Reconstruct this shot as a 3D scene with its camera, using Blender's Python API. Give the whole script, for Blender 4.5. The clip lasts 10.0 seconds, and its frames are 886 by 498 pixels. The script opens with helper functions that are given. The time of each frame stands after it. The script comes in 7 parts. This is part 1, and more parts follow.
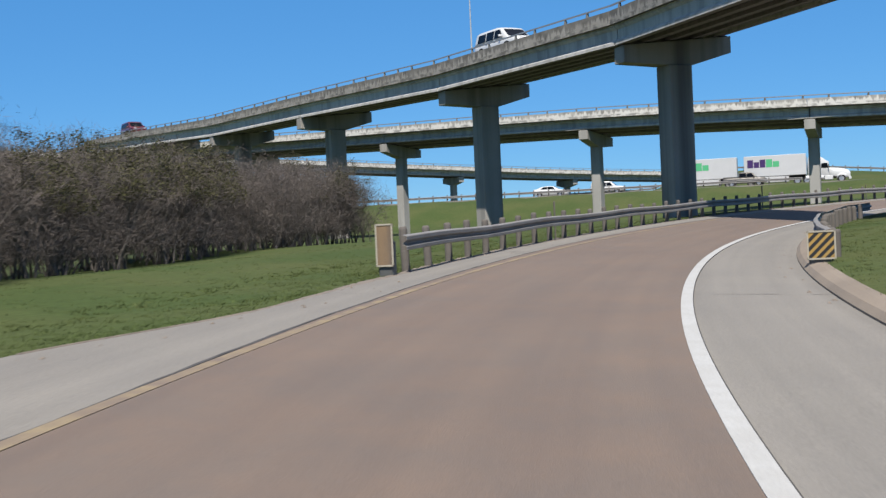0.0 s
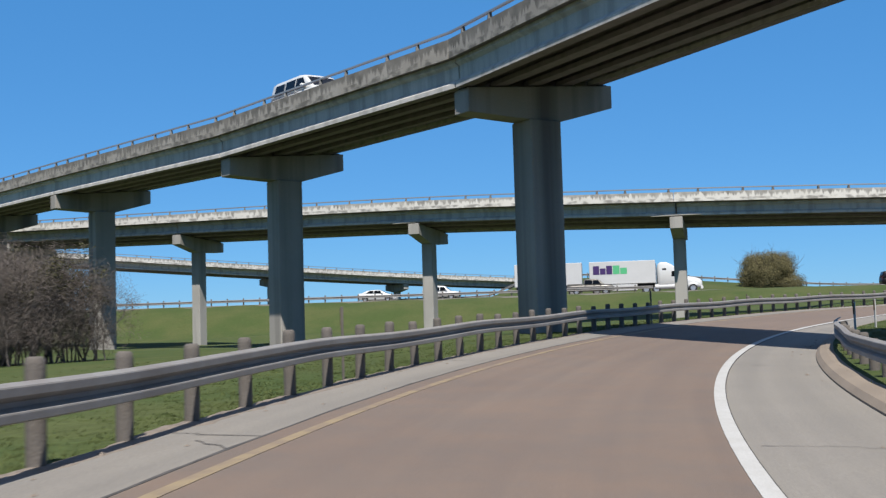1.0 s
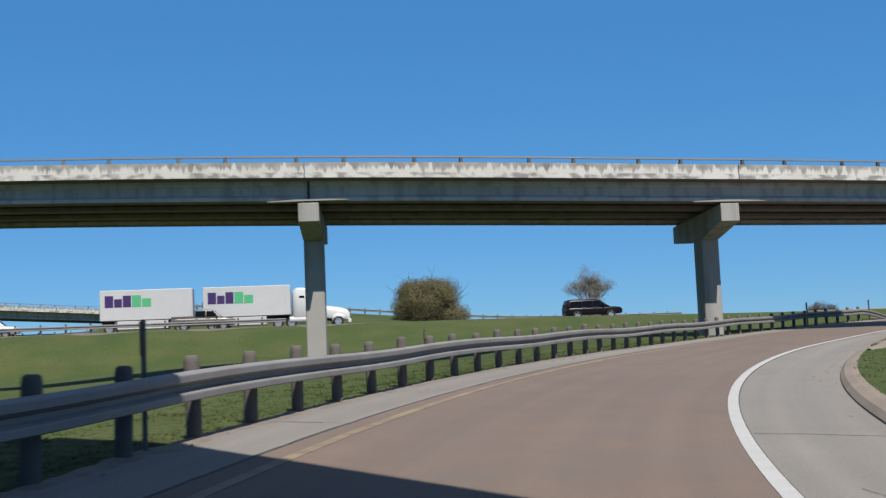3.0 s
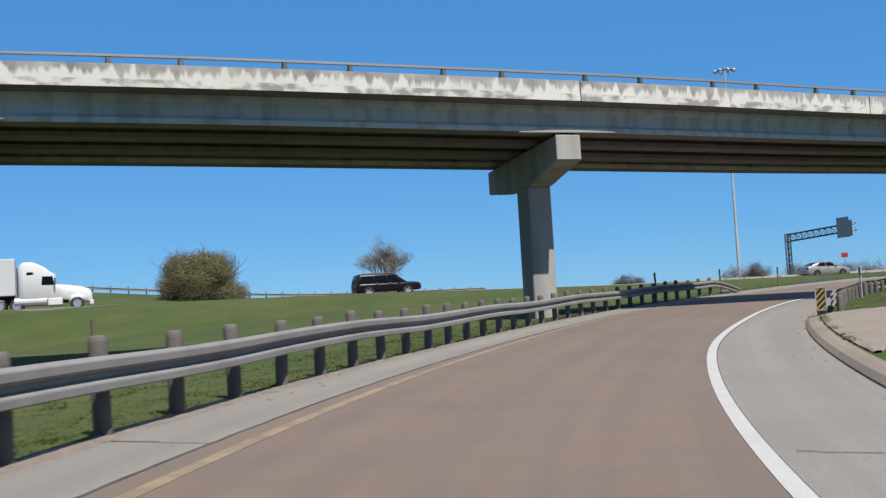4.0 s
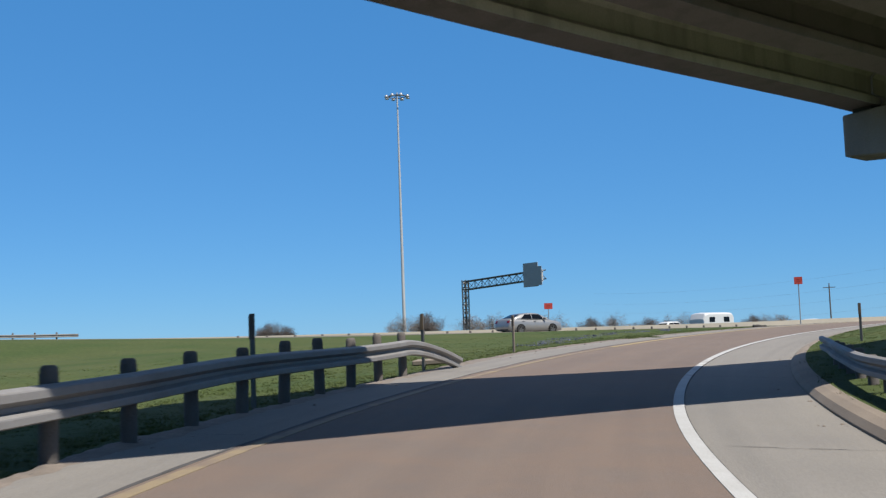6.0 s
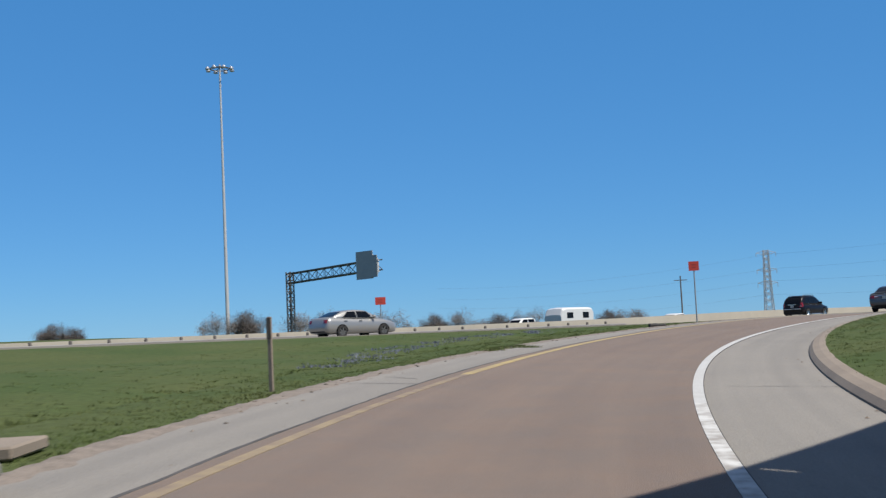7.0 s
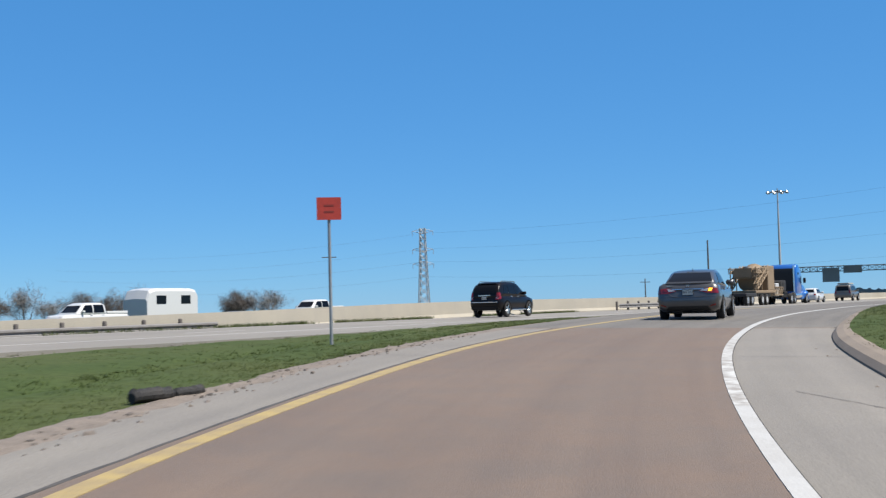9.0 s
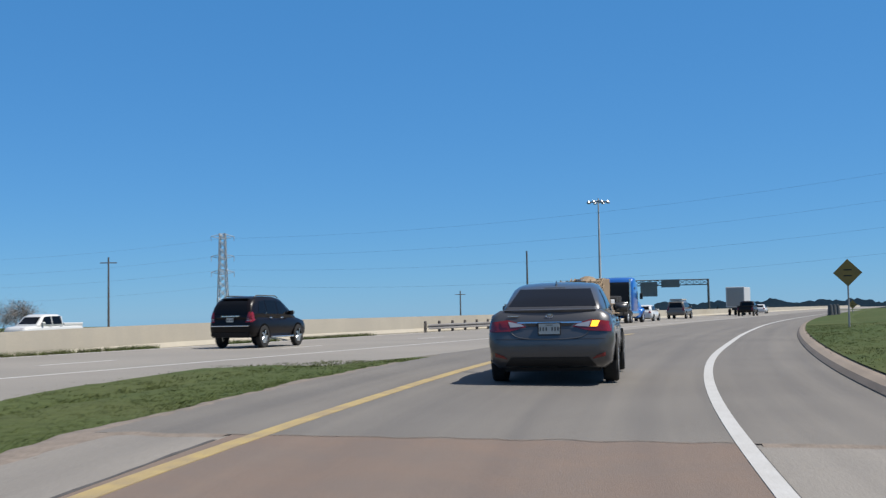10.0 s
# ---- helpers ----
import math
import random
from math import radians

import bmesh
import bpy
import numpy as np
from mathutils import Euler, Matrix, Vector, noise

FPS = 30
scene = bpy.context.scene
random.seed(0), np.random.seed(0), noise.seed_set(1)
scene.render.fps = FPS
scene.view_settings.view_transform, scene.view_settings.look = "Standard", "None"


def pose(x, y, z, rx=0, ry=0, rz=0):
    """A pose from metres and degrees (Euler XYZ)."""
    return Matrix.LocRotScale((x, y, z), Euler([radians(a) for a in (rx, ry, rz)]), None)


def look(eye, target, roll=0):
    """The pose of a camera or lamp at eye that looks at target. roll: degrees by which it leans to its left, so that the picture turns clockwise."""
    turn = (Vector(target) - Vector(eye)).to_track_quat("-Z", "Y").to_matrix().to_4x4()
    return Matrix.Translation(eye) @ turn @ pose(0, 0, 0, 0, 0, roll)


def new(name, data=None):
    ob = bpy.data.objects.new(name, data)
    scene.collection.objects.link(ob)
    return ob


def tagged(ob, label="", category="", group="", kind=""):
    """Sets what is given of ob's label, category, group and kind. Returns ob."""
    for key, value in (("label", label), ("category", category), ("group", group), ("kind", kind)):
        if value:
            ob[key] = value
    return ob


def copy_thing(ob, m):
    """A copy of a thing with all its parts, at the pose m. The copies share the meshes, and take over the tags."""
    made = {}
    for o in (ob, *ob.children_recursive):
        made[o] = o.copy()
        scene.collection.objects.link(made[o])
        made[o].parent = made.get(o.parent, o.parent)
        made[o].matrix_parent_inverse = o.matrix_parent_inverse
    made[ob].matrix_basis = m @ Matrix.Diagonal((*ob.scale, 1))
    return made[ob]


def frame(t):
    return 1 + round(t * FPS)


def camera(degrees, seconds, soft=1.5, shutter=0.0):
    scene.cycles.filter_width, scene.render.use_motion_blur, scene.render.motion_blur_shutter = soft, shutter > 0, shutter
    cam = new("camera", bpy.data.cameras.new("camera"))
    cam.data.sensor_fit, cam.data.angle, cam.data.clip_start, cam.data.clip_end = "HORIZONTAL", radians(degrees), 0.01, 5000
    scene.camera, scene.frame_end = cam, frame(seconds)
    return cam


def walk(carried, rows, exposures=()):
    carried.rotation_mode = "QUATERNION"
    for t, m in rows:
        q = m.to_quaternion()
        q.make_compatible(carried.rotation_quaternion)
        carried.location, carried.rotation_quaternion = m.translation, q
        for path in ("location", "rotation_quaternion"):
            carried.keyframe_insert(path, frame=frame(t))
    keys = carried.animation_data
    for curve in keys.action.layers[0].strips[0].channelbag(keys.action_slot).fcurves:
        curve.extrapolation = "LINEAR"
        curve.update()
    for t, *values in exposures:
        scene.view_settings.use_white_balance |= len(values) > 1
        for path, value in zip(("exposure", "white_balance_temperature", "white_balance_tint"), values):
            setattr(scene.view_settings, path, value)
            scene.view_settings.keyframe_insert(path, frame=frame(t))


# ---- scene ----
from mathutils.bvhtree import BVHTree

cam = camera(41.7, 10.0, soft=1.3, shutter=0.12)
PATH = [
    (0, (0.058, -0.136, 1.398), (0.101, 1.863, 1.365), -2.6),
    (0.5, (1.16, 8.964, 1.496), (1.354, 10.954, 1.567), -2.2),
    (1, (2.947, 17.833, 1.733), (3.28, 19.8, 1.87), -1.7),
    (1.5, (5.365, 26.245, 1.89), (5.849, 28.181, 2.019), -2.0),
    (2, (8.229, 34.256, 2.133), (8.868, 36.147, 2.26), -1.9),
    (2.5, (11.738, 41.977, 2.316), (12.513, 43.811, 2.501), -1.8),
    (3, (15.865, 49.46, 2.521), (16.763, 51.239, 2.697), -2.4),
    (3.2, (17.64, 52.307, 2.602), (18.603, 54.055, 2.742), -2.7),
    (4.3, (28.734, 66.64, 3.085), (29.988, 68.191, 3.235), -3.1),
    (4.5, (30.988, 68.931, 3.164), (32.277, 70.449, 3.344), -2.9),
    (5, (37.105, 74.603, 3.366), (38.495, 76.029, 3.554), -3.4),
    (5.2, (39.73, 76.851, 3.433), (41.17, 78.228, 3.609), -2.8),
    (6.3, (55.653, 88.837, 3.94), (57.292, 89.974, 4.091), -2.3),
    (6.5, (58.866, 90.662, 4.061), (60.53, 91.766, 4.182), -2.4),
    (7, (67.201, 94.838, 4.321), (68.943, 95.808, 4.479), -2.7),
    (7.5, (75.675, 98.401, 4.619), (77.48, 99.254, 4.731), -3.5),
    (8, (84.309, 101.363, 4.856), (86.163, 102.107, 4.95), -2.3),
    (8.5, (92.949, 103.545, 5.108), (94.859, 104.132, 5.181), -2.5),
    (9, (101.901, 105.06, 5.442), (103.853, 105.484, 5.539), -1.5),
    (9.5, (111.095, 105.93, 5.726), (113.074, 106.206, 5.809), -1.7),
    (10, (120.521, 105.912, 5.926), (122.515, 106.025, 6.034), -1.0),
]
walk(cam, [(t, look(eye, target, roll)) for t, eye, target, roll in PATH],
     [(0, 0.63), (1, 0.63), (1.5, 0.58), (2.5, 0.52), (3, 0.44), (4.5, 0.62), (5, 0.58), (6.5, 0.56), (7, 0.50), (7.5, 0.63), (8, 0.68), (8.5, 0.68), (9, 0.68), (9.5, 0.66), (10, 0.47)])

# ---- world and light ----
world = bpy.data.worlds.new("world")
scene.world = world
world.use_nodes = True
wn = world.node_tree.nodes
sky = wn.new("ShaderNodeTexSky")
sky.sky_type = "NISHITA"
sky.sun_disc = False
SUN_AZ, SUN_EL = (-0.14, -1.0), 57.1
sky.sun_elevation = radians(SUN_EL)
sky.sun_rotation = math.atan2(SUN_AZ[0], SUN_AZ[1])
sky.altitude = 1500
sky.air_density, sky.dust_density, sky.ozone_density = 1.0, 0.0, 5.0
deep = wn.new("ShaderNodeHueSaturation")
deep.inputs["Saturation"].default_value = 1.0
world.node_tree.links.new(sky.outputs[0], deep.inputs["Color"])
clear = wn.new("ShaderNodeMix")
clear.data_type = "RGBA"
clear.inputs["Factor"].default_value = 0.57
clear.inputs["B"].default_value = (0.45, 2.55, 6.3, 1)
tint = wn.new("ShaderNodeMix")
tint.data_type, tint.blend_type = "RGBA", "MULTIPLY"
tint.inputs["Factor"].default_value = 1.0
tint.inputs["B"].default_value = (0.70, 0.97, 1.10, 1)
world.node_tree.links.new(deep.outputs[0], tint.inputs["A"])
world.node_tree.links.new(tint.outputs["Result"], clear.inputs["A"])
# the sky is mixed paler with height only to make shade less blue
place_of_sky, height = wn.new("ShaderNodeTexCoord"), wn.new("ShaderNodeSeparateXYZ")
world.node_tree.links.new(place_of_sky.outputs["Generated"], height.inputs[0])
rise = wn.new("ShaderNodeMapRange")
rise.interpolation_type = "SMOOTHSTEP"
for key, value in (("From Min", 0.32), ("From Max", 0.85), ("To Min", 0.0), ("To Max", 0.9)):
    rise.inputs[key].default_value = value
world.node_tree.links.new(height.outputs["Z"], rise.inputs["Value"])
pale = wn.new("ShaderNodeMix")
pale.data_type = "RGBA"
pale.inputs["B"].default_value = (2.35, 2.75, 4.1, 1)
world.node_tree.links.new(rise.outputs[0], pale.inputs["Factor"])
world.node_tree.links.new(clear.outputs["Result"], pale.inputs["A"])
world.node_tree.links.new(pale.outputs["Result"], wn["Background"].inputs[0])
wn["Background"].inputs[1].default_value = 0.075
sun = new("sun", bpy.data.lights.new("sun", "SUN"))
sun.data.energy, sun.data.angle, sun.data.color = 5.0, radians(0.5), (1.0, 0.955, 0.89)
sd = Vector((SUN_AZ[0] * math.cos(radians(SUN_EL)), SUN_AZ[1] * math.cos(radians(SUN_EL)), math.sin(radians(SUN_EL))))
sun.matrix_world = look(sd * 100, (0, 0, 0))

# ---- materials ----
MATS = {}


def mat(name, base, rough=0.8, metal=0.0, var=None, scale=6.0, fine=60.0, bump=0.0, amount=0.5, spec=0.5, streak=None, streak_amount=0.0, streak_scale=(1.6, 1.6, 0.22), island=0.0, emit=0.0, coat=0.0, grain=0.25):
    """Base colour with a coarse and a fine noise towards var, relief, and optional vertical streaks."""
    m = bpy.data.materials.new(name)
    m.use_nodes = True
    n, l = m.node_tree.nodes, m.node_tree.links
    p = n["Principled BSDF"]
    p.inputs["Roughness"].default_value, p.inputs["Metallic"].default_value = rough, metal
    p.inputs["Specular IOR Level"].default_value = spec
    p.inputs["Coat Weight"].default_value = coat
    p.inputs["Coat Roughness"].default_value = 0.04
    if var is not None:
        base, var = tuple(c * 0.51 for c in base), tuple(c * 0.51 for c in var)
    elif not emit and metal < 0.8:
        base = tuple(c * 0.66 for c in base)
    base = (*base, 1)
    if emit:
        p.inputs["Emission Color"].default_value = base
        p.inputs["Emission Strength"].default_value = emit
    if var is None and not bump and not island:
        p.inputs["Base Color"].default_value = base
        MATS[name] = m
        return m
    geo = n.new("ShaderNodeNewGeometry")
    pos = geo.outputs["Position"]
    n1, n2 = n.new("ShaderNodeTexNoise"), n.new("ShaderNodeTexNoise")
    n1.inputs["Scale"].default_value, n1.inputs["Detail"].default_value = 1.0 / scale, 6
    n2.inputs["Scale"].default_value, n2.inputs["Detail"].default_value = fine, 3
    l.new(pos, n1.inputs["Vector"]), l.new(pos, n2.inputs["Vector"])
    ramp = n.new("ShaderNodeMapRange")
    ramp.inputs["From Min"].default_value, ramp.inputs["From Max"].default_value = 0.38, 0.64
    l.new(n1.outputs["Fac"], ramp.inputs["Value"])
    mix = n.new("ShaderNodeMix")
    mix.data_type = "RGBA"
    mix.inputs["A"].default_value = base
    mix.inputs["B"].default_value = (*(var or base[:3]), 1)
    mul = n.new("ShaderNodeMath")
    mul.operation = "MULTIPLY"
    mul.inputs[1].default_value = amount
    l.new(ramp.outputs[0], mul.inputs[0]), l.new(mul.outputs[0], mix.inputs["Factor"])
    col = mix.outputs["Result"]
    mix2 = n.new("ShaderNodeMix")
    mix2.data_type, mix2.blend_type = "RGBA", "MULTIPLY"
    mix2.inputs["Factor"].default_value = grain
    val = n.new("ShaderNodeMapRange")
    val.inputs["From Min"].default_value, val.inputs["From Max"].default_value = 0.25, 0.75
    val.inputs["To Min"].default_value, val.inputs["To Max"].default_value = 0.6, 1.4
    l.new(n2.outputs["Fac"], val.inputs["Value"])
    l.new(col, mix2.inputs["A"]), l.new(val.outputs[0], mix2.inputs["B"])
    col = mix2.outputs["Result"]
    if streak:
        mp = n.new("ShaderNodeMapping")
        mp.inputs["Scale"].default_value = streak_scale
        n3 = n.new("ShaderNodeTexNoise")
        n3.inputs["Scale"].default_value, n3.inputs["Detail"].default_value = 1.3, 5
        l.new(pos, mp.inputs["Vector"]), l.new(mp.outputs[0], n3.inputs["Vector"])
        r3 = n.new("ShaderNodeMapRange")
        r3.inputs["From Min"].default_value, r3.inputs["From Max"].default_value = 0.47, 0.62
        r3.inputs["To Max"].default_value = streak_amount
        l.new(n3.outputs["Fac"], r3.inputs["Value"])
        m3 = n.new("ShaderNodeMix")
        m3.data_type = "RGBA"
        m3.inputs["B"].default_value = (*(c * 0.66 for c in streak), 1)
        l.new(r3.outputs[0], m3.inputs["Factor"]), l.new(col, m3.inputs["A"])
        col = m3.outputs["Result"]
    if island:
        hue = n.new("ShaderNodeHueSaturation")
        mr = n.new("ShaderNodeMapRange")
        mr.inputs["To Min"].default_value, mr.inputs["To Max"].default_value = 1 - island, 1 + island
        l.new(geo.outputs["Random Per Island"], mr.inputs["Value"])
        l.new(mr.outputs[0], hue.inputs["Value"]), l.new(col, hue.inputs["Color"])
        col = hue.outputs["Color"]
    l.new(col, p.inputs["Base Color"])
    if bump:
        b = n.new("ShaderNodeBump")
        b.inputs["Strength"].default_value, b.inputs["Distance"].default_value = bump, 0.02
        l.new(n2.outputs["Fac"], b.inputs["Height"]), l.new(b.outputs[0], p.inputs["Normal"])
    MATS[name] = m
    return m


M_ASPHALT = mat("brown_chipseal", (0.268, 0.200, 0.156), 0.9, var=(0.222, 0.168, 0.136), scale=5, fine=90, bump=0.5, grain=0.55)
M_GREYROAD = mat("grey_asphalt", (0.245, 0.226, 0.20), 0.9, var=(0.185, 0.171, 0.154), scale=4, fine=80, bump=0.4, grain=0.55)
M_SHOULDER = mat("pale_concrete", (0.360, 0.334, 0.298), 0.9, var=(0.255, 0.235, 0.212), scale=1.6, fine=45, bump=0.4, grain=0.5)
M_HIGHWAY = mat("highway_concrete", (0.38, 0.35, 0.305), 0.9, var=(0.28, 0.26, 0.23), scale=6, fine=60, bump=0.2)
M_WHITE = mat("white_paint", (0.72, 0.71, 0.68), 0.7, var=(0.54, 0.51, 0.46), scale=0.35, fine=45, amount=0.32, grain=0.35)
M_YELLOW = mat("yellow_paint", (0.61, 0.455, 0.175), 0.7, var=(0.44, 0.335, 0.18), scale=0.35, fine=45, amount=0.9, grain=0.4)
M_YELLOWFADED = mat("faded_yellow_paint", (0.415, 0.318, 0.185), 0.8, var=(0.29, 0.215, 0.16), scale=0.4, fine=40, amount=1.0)
M_TAR = mat("tar_seam", (0.085, 0.078, 0.072), 0.85, var=(0.17, 0.15, 0.135), scale=0.4, fine=40, grain=0.5)
M_CURB = mat("curb_concrete", (0.40, 0.325, 0.25), 0.9, var=(0.26, 0.21, 0.165), scale=1.5, fine=50, bump=0.3)
M_GRASS = mat("grass", (0.088, 0.126, 0.040), 0.95, var=(0.143, 0.155, 0.060), scale=4, fine=7, amount=0.6, bump=0.6, spec=0.1, grain=0.55)
M_BLADE = mat("grass_blades", (0.112, 0.156, 0.046), 0.9, var=(0.175, 0.18, 0.075), scale=6, fine=8, island=0.25, spec=0.15, grain=0.55)
M_DIRT = mat("dirt_edge", (0.335, 0.275, 0.222), 0.95, var=(0.19, 0.158, 0.125), scale=0.25, fine=25, bump=0.6, grain=0.55)
M_PARAPET = mat("stained_parapet", (1.06, 1.02, 0.94), 0.9, var=(0.80, 0.76, 0.68), scale=1.5, fine=40, bump=0.2)
# base darkened for the flyover parapet's shaded side, besides its rain stains
M_PARAPETDARK = mat("stained_shaded_parapet", (0.56, 0.52, 0.46), 0.9, var=(0.38, 0.34, 0.29), scale=1.5, fine=40, bump=0.2)
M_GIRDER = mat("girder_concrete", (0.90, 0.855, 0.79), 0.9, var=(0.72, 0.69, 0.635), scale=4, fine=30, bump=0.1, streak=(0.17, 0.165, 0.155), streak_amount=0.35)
# girder concrete coloured darker to stand in for shade under the decks
M_UNDERSHADE = mat("shaded_concrete", (0.40, 0.335, 0.36), 0.9, var=(0.27, 0.228, 0.245), scale=4, fine=30, bump=0.1, streak=(0.12, 0.12, 0.12), streak_amount=0.3)
M_PIER = mat("pier_concrete", (0.58, 0.555, 0.51), 0.9, var=(0.44, 0.425, 0.39), scale=2.5, fine=30, bump=0.15, streak=(0.17, 0.16, 0.145), streak_amount=0.42, streak_scale=(0.9, 0.9, 0.10))
M_PIERDARK = mat("rain_stained_pier", (0.54, 0.50, 0.445), 0.9, var=(0.415, 0.385, 0.345), scale=2.5, fine=30, bump=0.15, streak=(0.105, 0.092, 0.085), streak_amount=0.72, streak_scale=(0.5, 0.5, 0.012))
M_RAIL = mat("galvanised_steel", (0.385, 0.37, 0.352), 0.65, 0.0, var=(0.29, 0.26, 0.24), scale=1.2, fine=30, bump=0.05, streak=(0.20, 0.17, 0.15), streak_amount=0.3)
M_POST = mat("weathered_wood", (0.20, 0.175, 0.155), 0.9, var=(0.13, 0.115, 0.10), scale=0.4, fine=40, bump=0.4)
M_STEELDARK = mat("dull_steel", (0.22, 0.22, 0.21), 0.55, 0.5, var=(0.14, 0.135, 0.13), scale=1, fine=20)
M_POLE = mat("galvanised_pole", (0.55, 0.56, 0.57), 0.45, 0.4, var=(0.45, 0.46, 0.47), scale=2, fine=20)
M_BARRIER = mat("barrier_concrete", (0.62, 0.56, 0.445), 0.9, var=(0.50, 0.455, 0.37), scale=3, fine=30, bump=0.1, streak=(0.40, 0.37, 0.31), streak_amount=0.3)
M_SIGNBACK = mat("sign_back", (0.60, 0.61, 0.62), 0.6, 0.0, var=(0.50, 0.51, 0.52), scale=1, fine=10)
M_RED = mat("red_sign", (0.72, 0.065, 0.04), 0.6, var=(0.58, 0.05, 0.03), scale=0.3, fine=15)
M_ORANGE = mat("sign_yellow", (0.62, 0.38, 0.09), 0.6, var=(0.48, 0.31, 0.11), scale=0.3, fine=15)
M_BLACK = mat("black_paint", (0.012, 0.012, 0.012), 0.6)
M_BARK = mat("bark", (0.15, 0.125, 0.105), 0.95, var=(0.17, 0.155, 0.14), scale=0.5, fine=20, bump=0.5)
M_TWIG = mat("bare_twigs", (0.215, 0.178, 0.155), 0.95, var=(0.10, 0.083, 0.075), scale=2, fine=4, island=0.35)
M_LEAF = mat("dark_leaves", (0.10, 0.10, 0.04), 0.85, var=(0.135, 0.12, 0.055), scale=1.5, fine=5, island=0.45, spec=0.2)
M_FLOWER = mat("bluebonnets", (0.22, 0.235, 0.36), 0.9, var=(0.17, 0.20, 0.20), scale=0.5, fine=8, island=0.2)


# ---- mesh helpers ----
def part(name, bm, material, parent=None, label="", smooth=False):
    me = bpy.data.meshes.new(name)
    bm.to_mesh(me)
    bm.free()
    if smooth:
        for p in me.polygons:
            p.use_smooth = True
    for m in material if isinstance(material, (list, tuple)) else (material,):
        me.materials.append(m)
    ob = new(name, me)
    if parent:
        ob.parent = parent
    if label:
        ob["label"] = label
    return ob


def put(name, me, parent, m=None):
    ob = new(name, me)
    ob.parent = parent
    if m is not None:
        ob.matrix_basis = m
    return ob


def box(bm, x0, x1, y0, y1, z0, z1, m=None, mi=0):
    c = [Vector((x, y, z)) for z in (z0, z1) for y in (y0, y1) for x in (x0, x1)]
    v = [bm.verts.new(m @ p if m else p) for p in c]
    for q in ((0, 2, 3, 1), (4, 5, 7, 6), (0, 1, 5, 4), (2, 6, 7, 3), (0, 4, 6, 2), (1, 3, 7, 5)):
        bm.faces.new([v[i] for i in q]).material_index = mi
    return v


def bevel(bm, w, seg=1):
    bmesh.ops.bevel(bm, geom=bm.edges[:], offset=w, segments=seg, affect="EDGES", clamp_overlap=True)


def tube(bm, a, b, r0, r1, n=8, caps=True, mi=0):
    a, b = Vector(a), Vector(b)
    q = (b - a).to_track_quat("Z", "Y").to_matrix()
    rings = []
    for p, r in ((a, r0), (b, r1)):
        rings.append([bm.verts.new(p + q @ Vector((r * math.cos(2 * math.pi * i / n), r * math.sin(2 * math.pi * i / n), 0))) for i in range(n)])
    for i in range(n):
        bm.faces.new((rings[0][i], rings[0][(i + 1) % n], rings[1][(i + 1) % n], rings[1][i])).material_index = mi
    if caps:
        bm.faces.new(rings[0][::-1]).material_index = mi
        bm.faces.new(rings[1]).material_index = mi
    return rings


def sweep(bm, stations, profile, closed=True, mi=0, caps=True):
    """stations: (pos, left, up); profile: (left, up) offsets."""
    rings = []
    for pos, left, up in stations:
        rings.append([bm.verts.new(pos + left * a + up * b) for a, b in profile])
    n = len(profile)
    for r0, r1 in zip(rings, rings[1:]):
        for i in range(n if closed else n - 1):
            j = (i + 1) % n
            bm.faces.new((r0[i], r1[i], r1[j], r0[j])).material_index = mi
    if closed and caps:
        bm.faces.new(rings[0]).material_index = mi
        bm.faces.new(rings[-1][::-1]).material_index = mi
    return rings


def curve(xs, ys, x):
    """Smooth interpolation of ys at x over knots xs."""
    i = max(0, min(len(xs) - 2, int(np.searchsorted(xs, x)) - 1))

    def slope(k):
        if k == 0 or k == len(xs) - 1:
            k = max(1, min(len(xs) - 2, k))
        return (ys[k + 1] - ys[k - 1]) / (xs[k + 1] - xs[k - 1])

    h = xs[i + 1] - xs[i]
    u = max(0.0, min(1.0, (x - xs[i]) / h))
    return (2 * u**3 - 3 * u**2 + 1) * ys[i] + (u**3 - 2 * u**2 + u) * h * slope(i) + (3 * u**2 - 2 * u**3) * ys[i + 1] + (u**3 - u**2) * h * slope(i + 1)


# ---- the ramp: its line by heading, height and bank along its length ----
KNOT = [-60, -40, -20, 0, 20, 40, 60, 80, 100, 120, 140, 160, 180, 200, 220, 240, 260, 300, 400, 540]
HEADING = [-6.24, -3.03, 2.63, 5.89, 14.4, 24.57, 34.96, 46.35, 53.5, 64.64, 73.11, 83.71, 92.42, 100.3, 103.2, 104.3, 105.6, 107.5, 108.5, 108.5]
HEIGHT = [-0.23, -0.13, -0.03, 0.07, 0.43, 0.9, 1.39, 1.9, 2.38, 2.94, 3.53, 4.14, 4.63, 4.83, 4.86, 4.80, 4.77, 4.762, 4.762, 4.762]
BANK = [0.046, 0.046, 0.046, 0.046, 0.034, 0.036, 0.049, 0.053, 0.042, 0.047, 0.045, 0.03, 0.018, 0.018, 0.012, 0.008, 0.005, 0.0, 0.0, 0.0]
RAMP = []
_p = Vector((0.30, -60.01, 0.0))
for _i in range(int((KNOT[-1] - KNOT[0]) / 0.5) + 1):
    _s = KNOT[0] + _i * 0.5
    _h = radians(curve(KNOT, HEADING, _s + 0.25))
    RAMP.append((_s, _p.x, _p.y, curve(KNOT, HEIGHT, _s), math.sin(_h), math.cos(_h), curve(KNOT, BANK, _s)))
    _p = _p + Vector((math.sin(_h), math.cos(_h), 0)) * 0.5
RA = np.array(RAMP)


